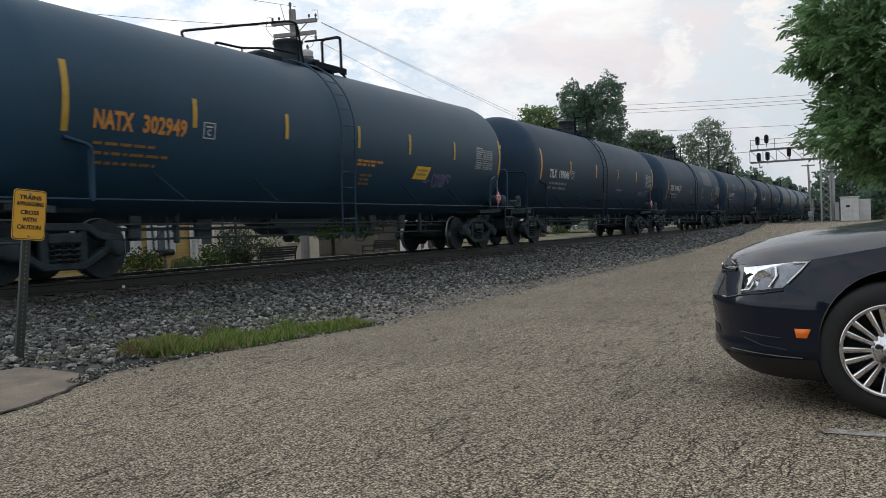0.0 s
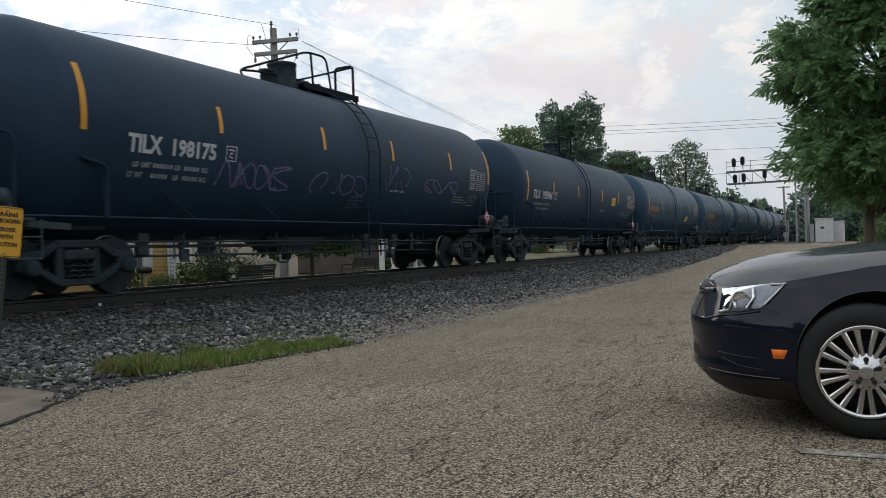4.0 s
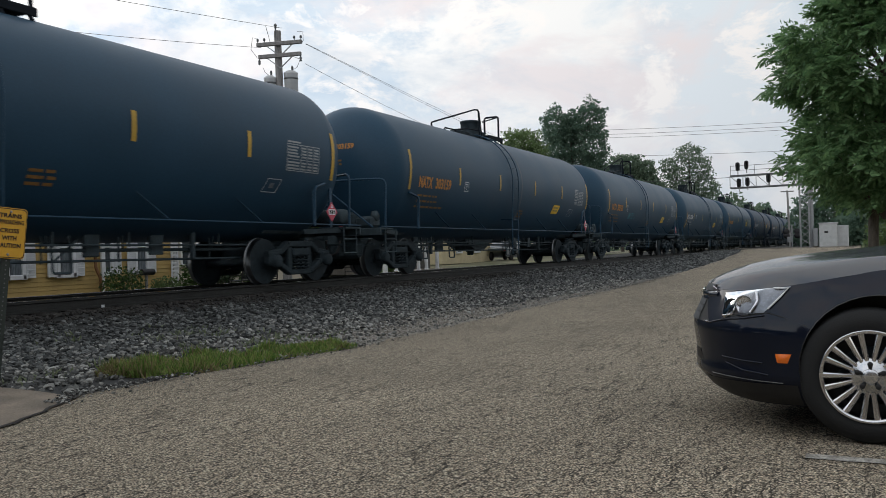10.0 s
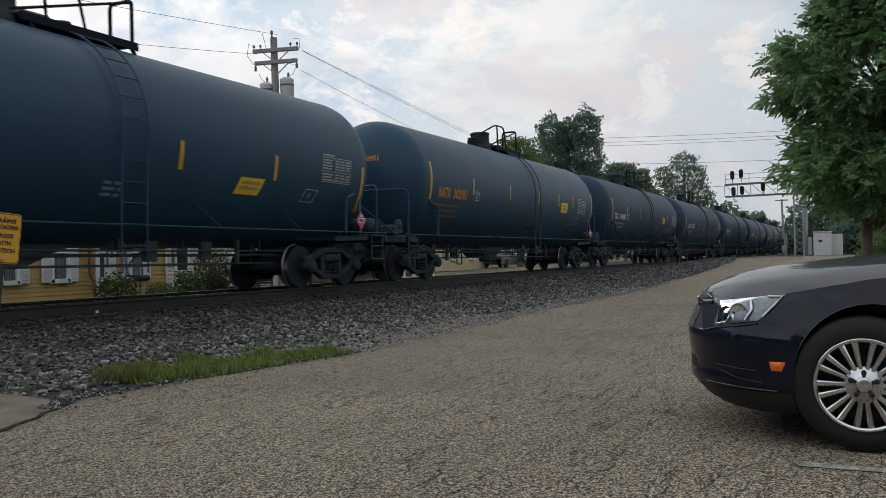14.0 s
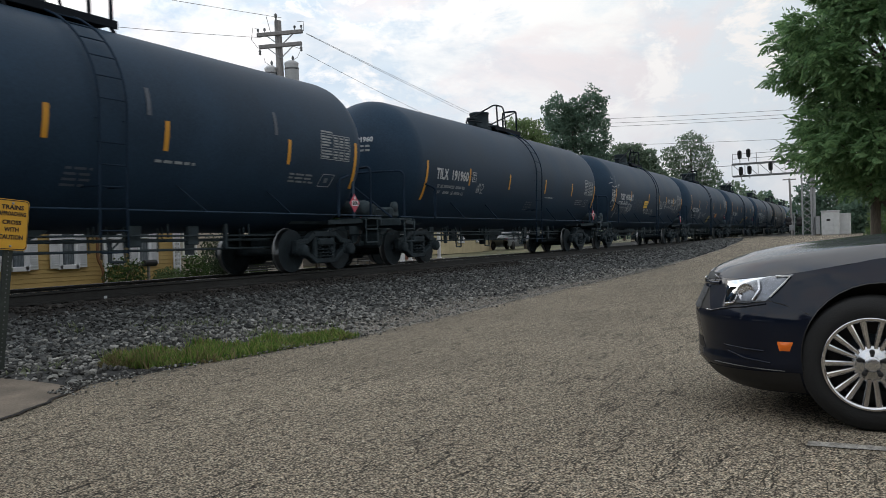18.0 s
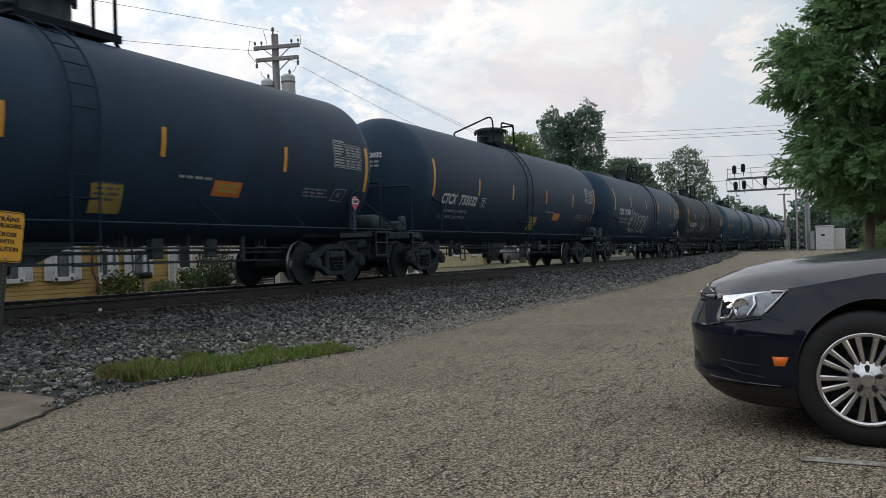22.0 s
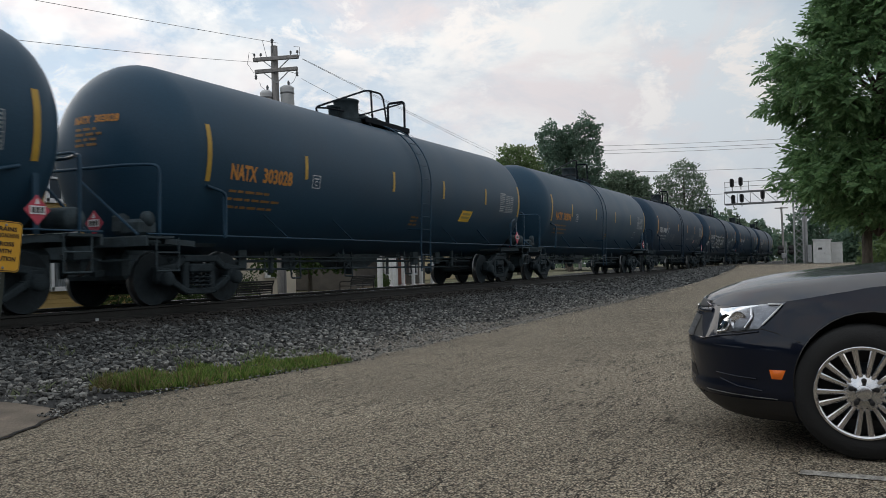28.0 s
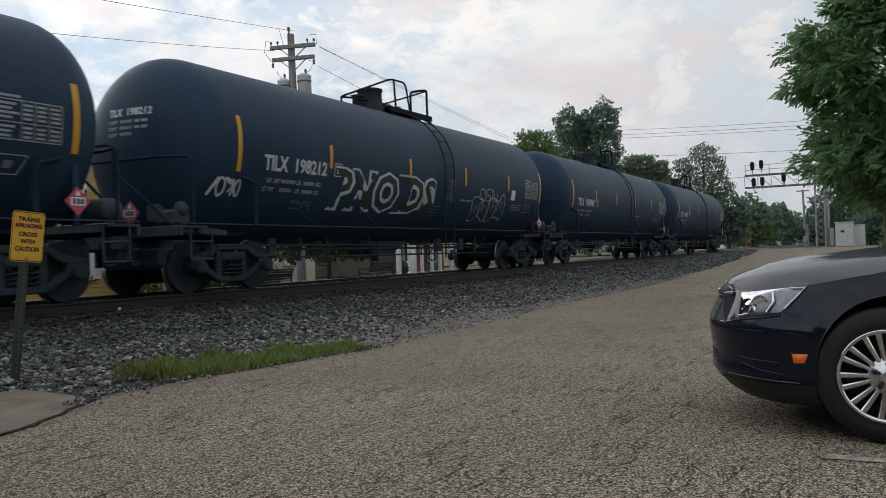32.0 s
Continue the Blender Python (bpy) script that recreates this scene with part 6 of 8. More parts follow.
def bench(x, y, turn):
    b = thing("bench", "black metal park bench with arm rests", "bench", "park benches", m=pose(x, y, gz(x), 0, 0, turn))
    for k in range(5):
        part("seat_slat", Shape().box((0, -0.22 + 0.1 * k, 0.44), (1.84, 0.075, 0.03), 0.008), M["cable"], b)
        part("back_slat", Shape().box((0, 0.28 + 0.02 * k, 0.52 + 0.075 * k), (1.84, 0.03, 0.06), 0.008), M["cable"], b)
    for e in (-0.90, 0.90):
        part("end_frame", Shape().tube(round_path([(e, -0.25, 0), (e, -0.25, 0.62), (e, 0.28, 0.62), (e, 0.38, 0.84)], 0.08), 0.022, 7).rod((e, 0.25, 0), (e, 0.3, 0.62), 0.022, 7).rod((e, -0.25, 0.44), (e, 0.26, 0.44), 0.018, 6), M["cable"], b)


bench(22.1, 18.0, 180)
bench(30.4, 19.0, 180)

# grey sedan parked beyond the track, and bits of white sign posts
M["silver"] = material("silver_car_paint", (0.20, 0.215, 0.225), 0.3, 0.3, 0.05, 3, 60, 0.0)
sd = thing("sedan", "silver-grey parked sedan beyond the track", "car", m=pose(59.5, 24.2, gz(59.5)))
s = Shape()
rowsb = []
for x, zb, zt, w in ((-2.2, 0.35, 0.85, 0.75), (-2.0, 0.25, 0.95, 0.85), (-1.0, 0.22, 1.0, 0.88), (0.8, 0.22, 0.98, 0.88), (1.9, 0.25, 0.82, 0.84), (2.2, 0.35, 0.62, 0.72)):
    rowsb.append([(x, -w + 0.05, zb), (x, -w, zb + 0.2), (x, -w, zt - 0.12), (x, -w + 0.12, zt), (x, 0, zt + 0.03), (x, w - 0.12, zt), (x, w, zt - 0.12), (x, w, zb + 0.2), (x, w - 0.05, zb)])
s.grid(rowsb)
part("body", s, M["silver"], sd)
s = Shape()
s.grid([[(x, -w, z0), (x2, -w + 0.18, z1), (x2, w - 0.18, z1), (x, w, z0)] for x, x2, z0, z1, w in ((-1.75, -1.75, 0.97, 0.98, 0.8), (-1.6, -1.05, 0.98, 1.4, 0.82), (0.2, 0.0, 0.98, 1.42, 0.82), (1.1, 0.5, 0.96, 1.36, 0.8), (1.3, 1.3, 0.95, 0.96, 0.78))])
part("cabin", s, M["glass"], sd)
for wx in (-1.4, 1.35):
    for wy in (-0.78, 0.78):
        part("wheel", Shape().lathe([(0.1, -0.1), (0.30, -0.1), (0.33, -0.05), (0.33, 0.05), (0.30, 0.1), (0.1, 0.1)], Matrix.Translation((wx, wy, 0.33)) @ ACROSS, 20), M["cable"], sd)
part("tail_light", Shape().box((-2.12, -0.6, 0.78), (0.12, 0.3, 0.14), 0.03), M["red"], sd)
for x in (34.05, 35.5):
    solid("post", Shape().box((0, 0, 0.9), (0.2, 0.2, 1.8), 0.02), M["white"], "square white post beyond the track", "post", group="white posts", m=pose(x, 20, gz(x)))


# ---- poles and wires ----
def wire(a, b, sag, r=0.007, label="thin black overhead wire"):
    pts = []
    for i in range(17):
        t = i / 16
        p = Vector(a).lerp(Vector(b), t)
        p.z -= 4 * sag * t * (1 - t)
        pts.append(p)
    solid("wire", Shape().tube(pts, r, 5), M["wire"], label, "wire", "overhead wires")


def utility_pole(x, y, h, lean, label, arms, cans=()):
    g = gz(x)
    p = thing("utility_pole", label, "utility pole", "utility poles", m=pose(x, y, g, 0, lean, 0))
    part("pole", Shape().tube([(0, 0, -0.2), (0, 0, h)], 0.16, 12, True, 0.115), M["wood"], p)
    for arm_no, (z, half, turn) in enumerate(arms):
        m = Matrix.Translation((-0.11, -0.14, z)) @ pose(0, 0, 0, 0, 0, turn)
        arm = part("crossarm", Shape().box((0, 0, 0), (2 * half, 0.11, 0.13), 0.015), M["wood"], p, m=m)
        for e in (-1, 1):
            part("arm_brace", Shape().bar((e * 0.45, 0.0, -0.06), (0, 0.03, -0.42), 0.03, 0.03), M["grey"], arm)
            for k in (0.95, 0.66) if arm_no == 0 else ():
                part("insulator", Shape().lathe([(0.015, 0), (0.015, 0.06), (0.045, 0.07), (0.03, 0.10), (0.045, 0.11), (0.025, 0.15), (0.01, 0.16)], Matrix.Translation((e * half * k, 0, 0.06)), 10), M["dull"], arm)
            if arm_no:
                part("strain_insulator", Shape().lathe([(0.02, 0), (0.05, 0.03), (0.03, 0.07), (0.05, 0.11), (0.03, 0.15), (0.01, 0.2)], Matrix.Translation((e * half * 0.97, 0, -0.26)), 10), M["dull"], arm)
    for cx2, cy2, z, r, hh in cans:
        c = part("transformer", Shape().lathe([(r * 0.9, 0), (r, 0.04), (r, hh - 0.08), (r * 1.04, hh - 0.06), (r * 1.04, hh - 0.02), (r * 0.6, hh + 0.05), (0.02, hh + 0.06)], None, 18), M["can"], p, "grey transformer can", m=pose(cx2, cy2, z))
        part("can_band", Shape().lathe([(r * 1.0, hh * 0.70), (r * 1.045, hh * 0.70), (r * 1.045, hh * 0.77), (r * 1.0, hh * 0.77)], None, 18), M["dull"], c)
        part("can_bracket", Shape().box((r * 0.5, r * 0.85, hh * 0.5), (0.10, 0.16, hh * 0.9), 0.02), M["cable"], c)
        part("can_drain", Shape().lathe([(0.04, 0), (0.04, 0.03), (0.01, 0.03)], Matrix.Translation((-r * 0.72, -r * 0.72, hh * 0.16)) @ ACROSS, 8), M["cable"], c)
        part("bushing", Shape().lathe([(0.03, 0), (0.05, 0.05), (0.03, 0.09), (0.05, 0.14), (0.02, 0.22)], Matrix.Translation((r * 0.4, 0, hh + 0.02)), 8), M["glass"], c)
    return p


main_pole = utility_pole(23.30, 17.5, 8.75, -1.3, "weathered wooden utility pole with crossarms and grey transformers", ((8.30, 0.80, -74), (7.90, 0.76, -76)), ((-0.19, 0.25, 6.46, 0.20, 0.74), (0.23, -0.31, 6.56, 0.23, 0.80)))
utility_pole(72, 22.0, 11.4, 0, "distant wooden utility pole among trees", ((11.0, 1.2, 90), (10.4, 1.2, 90)))
part("top_insulator", Shape().rod((-0.1, 0, 8.5), (-0.1, 0, 8.86), 0.03, 7).lathe([(0.02, 0), (0.06, 0.02), (0.03, 0.06), (0.06, 0.08), (0.02, 0.14)], Matrix.Translation((-0.1, 0, 8.84)), 10), M["dull"], main_pole)
for run in (((-0.15, 0.72, 8.55), (-0.25, 0.86, 8.60), (-0.3, 0.9, 8.2), (-0.2, 0.72, 7.9)), ((0.0, -0.80, 8.62), (0.05, -1.0, 8.6), (0.05, -1.0, 8.3), (0.0, -0.9, 8.2)), ((-0.1, 0.4, 8.95), (-0.1, 0.3, 8.6), (-0.1, 0.25, 8.4)), ((-0.19, 0.5, 7.55), (-0.19, 0.45, 7.4), (-0.19, 0.25, 7.25)), ((0.1, -0.4, 7.9), (0.2, -0.75, 7.75), (0.2, -0.6, 7.5), (0.23, -0.31, 7.4))):
    part("jumper_wire", Shape().tube(run, 0.009, 5), M["wire"], main_pole)
TOP = Vector((23.2, 17.4, 8.55))
wire((23.46, 16.6, 8.12), (72, 22.3, 7.6), 0.15)
wire((23.46, 16.6, 8.10), (72, 22.3, 7.3), 0.15)
wire((23.45, 16.65, 7.45), (72, 22.0, 7.3), 0.85)
wire(TOP + Vector((0, 0, 0.15)), (-6, 17.6, 5.7), 0.15)
wire(TOP + Vector((-0.35, 0.6, -0.5)), (9.2, 18.6, 6.3), 0.1)
for z0, z1 in ((11.3, 10.15), (10.9, 9.85), (10.6, 9.62)):
    wire((72, 22.0, z0), (72, -12, z1), 0.25, 0.014)
wire((72, 22.0, 9.0), (72, -12, 7.9), 0.25, 0.014)
wire((78, 24, 7.3), (78, 10.2, 6.85), 0.15, 0.02)


# ---- signal gantry, hut and crossing ----
g = thing("signal_gantry", "grey steel lattice signal gantry over the track", "signal gantry", m=pose(77.5, 0, 0.5))
for y in (4.2, 4.9):
    for x in (-0.3, 0.3):
        part("mast_leg", Shape().box((x, y, 2.6), (0.10, 0.10, 5.4), 0.01), M["grey"], g)
for k in range(9):
    z = 0.3 + 0.56 * k
    part("mast_brace", Shape().bar((-0.3, 4.2, z), (-0.3, 4.9, z + 0.56), 0.05, 0.05, up=(1, 0, 0)), M["grey"], g)
    part("mast_brace", Shape().bar((0.3, 4.9, z), (0.3, 4.2, z + 0.56), 0.05, 0.05, up=(1, 0, 0)), M["grey"], g)
part("mast_tube", Shape().rod((0.5, 4.05, 0), (0.5, 4.05, 5.4), 0.17, 14), M["grey"], g)
for z in (5.35, 6.4):
    for x in (-0.3, 0.3):
        part("beam_chord", Shape().bar((x, 3.9, z), (x, 10.4, z), 0.12, 0.13), M["dull"], g)
for k in range(6):
    y = 4.0 + 1.07 * k
    part("beam_brace", Shape().bar((-0.3, y, 5.35), (-0.3, y + 1.07, 6.4), 0.05, 0.05).bar((-0.3, y + 1.07, 5.35), (-0.3, y + 1.07, 6.4), 0.05, 0.05), M["grey"], g)
for y in (4.4, 6.4, 8.4, 10.35):
    part("rail_post", Shape().rod((-0.3, y, 6.4), (-0.3, y, 7.3), 0.025, 6), M["grey"], g)
for z in (6.85, 7.25):
    part("guard_rail", Shape().rod((-0.3, 3.9, z), (-0.3, 10.4, z), 0.022, 6), M["grey"], g)


def signal(y, z):
    s = Shape().slab([(0.18 * math.cos(t * math.pi / 8), 0.18 * math.sin(t * math.pi / 8) + (0.20 if t <= 8 else -0.20)) for t in range(16)], pose(-0.62, y, z, 90, 0, -90), 0.05)
    h = part("signal_head", s, M["cable"], g, "black oval signal head")
    for dz in (0.19, 0, -0.19):
        part("hood", Shape().lathe([(0.065, 0), (0.075, -0.18)], Matrix.Translation((-0.66, y, z + dz)) @ ALONG, 12, cap=False), M["cable"], h)
    part("signal_post", Shape().rod((-0.5, y, z - 0.7), (-0.5, y, z + 0.1), 0.04, 8), M["grey"], g)


for y, z in ((9.72, 7.15), (9.0, 7.25), (9.65, 5.75), (8.95, 5.8), (7.25, 6.0)):
    signal(y, z)
hut = thing("equipment_hut", "white metal railway equipment hut", "equipment hut", m=pose(77.5, 2.8, 0.42))
part("body", Shape().box((0.9, 0, 1.03), (1.9, 1.35, 2.06), 0.03), M["hut"], hut)
part("roof", Shape().box((0.9, 0, 2.1), (2.05, 1.5, 0.08), 0.02), M["hut"], hut)
dr = part("door", Shape().box((-0.07, 0.05, 1.0), (0.04, 0.72, 1.75), 0.01), M["hut"], hut)
part("notice", Shape().box((-0.095, 0.12, 1.35), (0.01, 0.3, 0.18), 0.002), M["cable"], dr)
part("handle", Shape().box((-0.10, -0.22, 0.95), (0.03, 0.04, 0.14), 0.005), M["grey"], dr)
hut2 = thing("equipment_cabinet", "pale grey metal cabinet beside the hut", "cabinet", m=pose(79.5, 1.72, 0.42))
part("body", Shape().box((0.6, 0, 0.92), (1.2, 0.85, 1.84), 0.03), M["hut"], hut2)
part("lid", Shape().box((0.6, 0, 1.87), (1.3, 0.95, 0.07), 0.02), M["hut"], hut2)
case = thing("relay_case", "narrow grey relay case beside the gantry mast", "relay case", m=pose(77.8, 3.75, 0.42))
part("body", Shape().box((0, 0, 0.95), (0.5, 0.35, 1.5), 0.02), M["grey"], case)
part("foot", Shape().box((0, 0, 0.1), (0.4, 0.3, 0.25), 0.02), M["concrete"], case)

lp = thing("light_pole", "weathered pole with a short crossarm beside the crossing", "pole", m=pose(95, 7.05, 0.4))
part("pole", Shape().tube([(0, 0, 0), (0, 0.12, 6.0)], 0.13, 10, True, 0.10), M["wood"], lp)
part("crossarm", Shape().box((0, 0.12, 5.9), (0.12, 1.3, 0.12), 0.02), M["wood"], lp)
cs = thing("crossing_signal", "dark level crossing signal with paired lamps", "crossing signal", m=pose(82, 5.9, 0.45))
part("mast", Shape().rod((0, 0, 0), (0, 0, 2.1), 0.06, 10), M["grey"], cs)
part("crossbar", Shape().box((0, 0, 1.25), (0.06, 1.2, 0.06), 0.01), M["grey"], cs)
for y in (-0.45, 0.45):
    for z in (1.15, 1.5):
        part("lamp_disc", Shape().lathe([(0.27, 0), (0.27, 0.03), (0.02, 0.04)], Matrix.Translation((-0.06, y, z)) @ pose(0, 0, 0, 0, -90, 0), 16), M["cable"], cs)
part("gate_motor", Shape().box((0, 0.2, 0.8), (0.4, 0.4, 0.5), 0.04), M["grey"], cs)
ys = thing("curve_sign", "yellow diamond road sign with a black arrow", "road sign", m=pose(108, 14.3, 0.35))
part("post", Shape().rod((0.03, 0, 0), (0.03, 0, 1.6), 0.03, 8), M["grey"], ys)
part("panel", Shape().box((0, 0, 1.30), (0.02, 0.62, 0.62), 0.004, Matrix.Rotation(radians(45), 4, "X")), M["yellow"], ys)
part("arrow", Shape().bar((-0.02, -0.12, 1.15), (-0.02, -0.12, 1.42), 0.07, 0.01, up=(1, 0, 0)).bar((-0.02, -0.14, 1.42), (-0.02, 0.12, 1.42), 0.07, 0.01, up=(1, 0, 0)).slab([(0, -0.13), (0.18, 0), (0, 0.13)], pose(-0.025, 0.1, 1.42, 90, 0, 90), 0.01), M["cable"], ys)
part("plate", Shape().box((0, 0, 0.66), (0.02, 0.42, 0.40), 0.004), M["yellow"], ys)
part("plate_text", Shape().box((-0.016, 0, 0.72), (0.006, 0.28, 0.08)).box((-0.016, 0, 0.58), (0.006, 0.28, 0.08)), M["cable"], ys)
solid("barrier", Shape().box((0, 0, 0.25), (0.15, 1.6, 0.35), 0.03).box((0, 0.75, 0.35), (0.2, 0.14, 0.7), 0.02), M["white"], "low white barrier beside the crossing", "barrier", m=pose(80.3, 13.6, 0.56))


# unseen blocks added behind the viewer, so the car's side reflects something dark
for k, (x0, x1, y0, y1, h) in enumerate(((-30, -16, -40, 7.0, 6.5), (-12, 34, -34, -24, 5.0))):
    b = thing("building", "unseen plain brown block added behind the viewer for reflections", "building", "buildings round the lot", m=pose((x0 + x1) / 2, (y0 + y1) / 2, 0))
    part("wall", Shape().box((0, 0, h / 2), (x1 - x0, y1 - y0, h), 0.02), M["dull_brick"], b)
    part("roof", Shape().box((0, 0, h + 0.1), (x1 - x0 + 0.4, y1 - y0 + 0.4, 0.2), 0.03), M["roof"], b)


# ---- near things: the warning sign, grass, parking line, near tree ----
M["sign_yellow"] = material("sign_yellow", (0.66, 0.36, 0.03), 0.5, 0, 0.08, 3, 40, 0.03)
M["post_green"] = material("green_steel_post", (0.035, 0.045, 0.040), 0.6, 0.2, 0.2, 6, 50, 0.1)
FACE = math.degrees(math.atan2(6.75, 4.92)) - 90
sign = thing("warning_sign", "yellow metal sign with black letters on a steel post", "sign", m=pose(4.98, 6.80, 0.0, 0, 0, FACE) @ pose(-0.085, 0, 0, 0, 5.6, 0) @ pose(0, 0, 0, 0, 0, 27))
corner = []
for sx, sz, a0 in ((1, 1, 0), (-1, 1, 90), (-1, -1, 180), (1, -1, 270)):
    for k in range(5):
        t = radians(a0 + 22.5 * k)
        corner.append((sx * 0.115 + 0.035 * math.cos(t), sz * 0.19 + 0.035 * math.sin(t)))
TILTED = pose(0, 0, 1.285, 90, 0, 0)
panel = part("panel", Shape().slab(corner, TILTED @ pose(0, 0, 0), 0.004), M["sign_yellow"], sign)
rim = Shape()
for (a, b), (c, d) in zip(corner, corner[1:] + corner[:1]):
    rim.add([TILTED @ Vector((p * q, r * q, 0.0065)) for p, r, q in ((a, b, 0.97), (c, d, 0.97), (c, d, 0.94), (a, b, 0.94))], [(0, 1, 2, 3)])
part("border", rim, M["cable"], sign)
for text, z, w, h in (("TRAINS", 0.135, 0.20, 0.040), ("APPROACHING", 0.078, 0.245, 0.040), ("CROSS", 0.002, 0.17, 0.040), ("WITH", -0.062, 0.13, 0.040), ("CAUTION", -0.130, 0.215, 0.042)):
    v, f, ww = WORDS[text]
    s = Shape().add([TILTED @ Vector((-w / 2 + a / ww * w, z + b * h, 0.008)) for a, b in v], f)
    part("word", s, M["cable"], sign)
for z in (0.19, -0.19):
    part("bolt", Shape().lathe([(0.012, 0), (0.012, 0.006), (0.004, 0.009)], TILTED @ Matrix.Translation((0, z, 0.004)), 8), M["grey"], sign)
s = Shape()
s.bar((0, 0.02, -0.2), (0, 0.02, 1.40), 0.012, 0.075, up=(1, 0, 0)).bar((-0.028, 0.035, -0.2), (-0.028, 0.035, 1.40), 0.04, 0.012, up=(1, 0, 0)).bar((0.028, 0.035, -0.2), (0.028, 0.035, 1.40), 0.04, 0.012, up=(1, 0, 0))
part("post", s, M["post_green"], sign, "dark green steel channel post")
holes = Shape()
for k in range(26):
    holes.lathe([(0.007, 0), (0.007, 0.002), (0.001, 0.002)], pose(0, 0.0135, 0.08 + 0.04 * k, 90, 0, 0), 8)
part("post_holes", holes, M["dull"], sign)

# worn white parking line
s = Shape()
rng = random.Random(5)
left, right = [], []
for k in range(60):
    y = 0.28 - k * 0.06
    left.append((4.245 + rng.uniform(-0.006, 0.006), y, 0.005))
    right.append((4.335 + rng.uniform(-0.006, 0.006), y, 0.005))
s.grid([left, right])
M["worn_line"] = material("worn_white_line", (0.31, 0.295, 0.265), 0.85, 0, 0.6, 16, 110, 0.5)
solid("parking_line", s, M["worn_line"], "worn white parking line on the asphalt", "parking line", kind="structure")

# grass strip at the edge of the pavement
M["grass"] = leafy("grass_blades", (0.060, 0.150, 0.022), (0.345, 0.400, 0.120), 0.45)
M["straw"] = leafy("dry_grass_blades", (0.12, 0.10, 0.045), (0.42, 0.36, 0.19), 0.4)
M["weed"] = leafy("grey_green_weed", (0.10, 0.13, 0.07), (0.24, 0.26, 0.17), 0.4)
rng = np.random.default_rng(9)
vs, fs, dry = [], [], []
GRASS_LOW = ((5.36, 6.06), (5.42, 5.92), (5.46, 5.52), (5.93, 5.28), (6.78, 5.20), (7.86, 5.02))
UP = ((5.40, 6.12), (5.95, 6.55), (6.35, 6.42), (7.10, 6.42), (7.60, 5.75), (8.15, 5.68))


def between(line, t):
    k = min(int(t * (len(line) - 1)), len(line) - 2)
    q = t * (len(line) - 1) - k
    return line[k][0] * (1 - q) + line[k + 1][0] * q, line[k][1] * (1 - q) + line[k + 1][1] * q


for k in range(24000):
    t, q = rng.random() ** 0.9, rng.random()
    (xa, ya), (xb, yb) = between(GRASS_LOW, t), between(UP, t)
    x, y = xa + (xb - xa) * q + rng.normal(0, 0.02), ya + (yb - ya) * q + rng.normal(0, 0.02)
    if q > 0.55 and noise.noise((x * 4, y * 4, 1)) < (q - 0.75):
        continue
    z = max(bed(y), -0.02)
    h = rng.uniform(0.04, 0.16) * (1.15 - 0.5 * t) * (0.55 + 1.3 * abs(noise.noise((x * 4, y * 4, 2))))
    if noise.noise((x * 3.1, y * 3.1, 8)) < -0.32:
        continue
    if t < 0.3:
        if rng.random() < 0.55 - 1.6 * t:
            continue
        h *= 0.6 + 1.2 * t
    a = rng.uniform(0, 6.3)
    dx, dy = 0.007 * math.cos(a), 0.007 * math.sin(a)
    lx, ly = rng.normal(0, 0.04), rng.normal(0, 0.04)
    n = len(vs)
    vs += [(x - dx, y - dy, z), (x + dx, y + dy, z), (x + lx * 0.5 + dx * 0.7, y + ly * 0.5 + dy * 0.7, z + h * 0.6), (x + lx * 0.5 - dx * 0.7, y + ly * 0.5 - dy * 0.7, z + h * 0.6), (x + lx, y + ly, z + h)]
    fs += [(n, n + 1, n + 2, n + 3), (n + 3, n + 2, n + 4)]
    dry += [int(rng.random() < 0.14 + 0.75 * max(0, 0.6 - t) + 0.6 * max(0, noise.noise((x * 2.5, y * 2.5, 6))))] * 2
me = bpy.data.meshes.new("grass")
me.from_pydata(vs, [], fs)
me.materials.append(M["grass"])
me.materials.append(M["straw"])
me.polygons.foreach_set("material_index", dry)
tagged(new("grass", me), "green grass strip with dry straw tufts along the pavement edge", "grass", kind="stuff")
# a few weeds among the stones
vs, fs = [], []
for k in range(420):
    c = rng.integers(0, 26)
    q = np.random.default_rng(100 + c)
    x0, y0 = q.uniform(4.6, 9.0), q.uniform(6.0, 9.0)
    x, y = x0 + rng.normal(0, 0.12), y0 + rng.normal(0, 0.10)
    z, h = bed(y), rng.uniform(0.03, 0.10)
    a = rng.uniform(0, 6.3)
    n = len(vs)
    vs += [(x, y, z), (x + 0.012 * math.cos(a), y + 0.012 * math.sin(a), z + h * 0.5), (x + rng.normal(0, 0.03), y + rng.normal(0, 0.03), z + h), (x - 0.012 * math.cos(a), y - 0.012 * math.sin(a), z + h * 0.5)]
    fs.append((n, n + 1, n + 2, n + 3))
me = bpy.data.meshes.new("weeds")
me.from_pydata(vs, [], fs)
me.materials.append(M["weed"])
tagged(new("weeds", me), "sparse green weeds among the stones", "weeds", kind="stuff")

# near tree with long feathered leaves
TREE_X, TREE_Y = 20.0, -0.75
SIDE = ((1.9, 1.3), (2.1, 1.8), (2.4, 2.45), (2.75, 2.6), (3.1, 2.5), (3.5, 2.3), (3.9, 2.25), (4.3, 2.5), (4.7, 2.8), (5.1, 2.85), (5.5, 2.4), (5.9, 2.1), (6.3, 1.8), (6.7, 1.6), (7.1, 1.4), (8.0, 1.0), (9.0, 0.5), (9.6, 0.2))


def reach(z):
    for (a, p), (b, q) in zip(SIDE, SIDE[1:]):
        if a <= z <= b:
            return p + (q - p) * (z - a) / (b - a)
    return 0.4


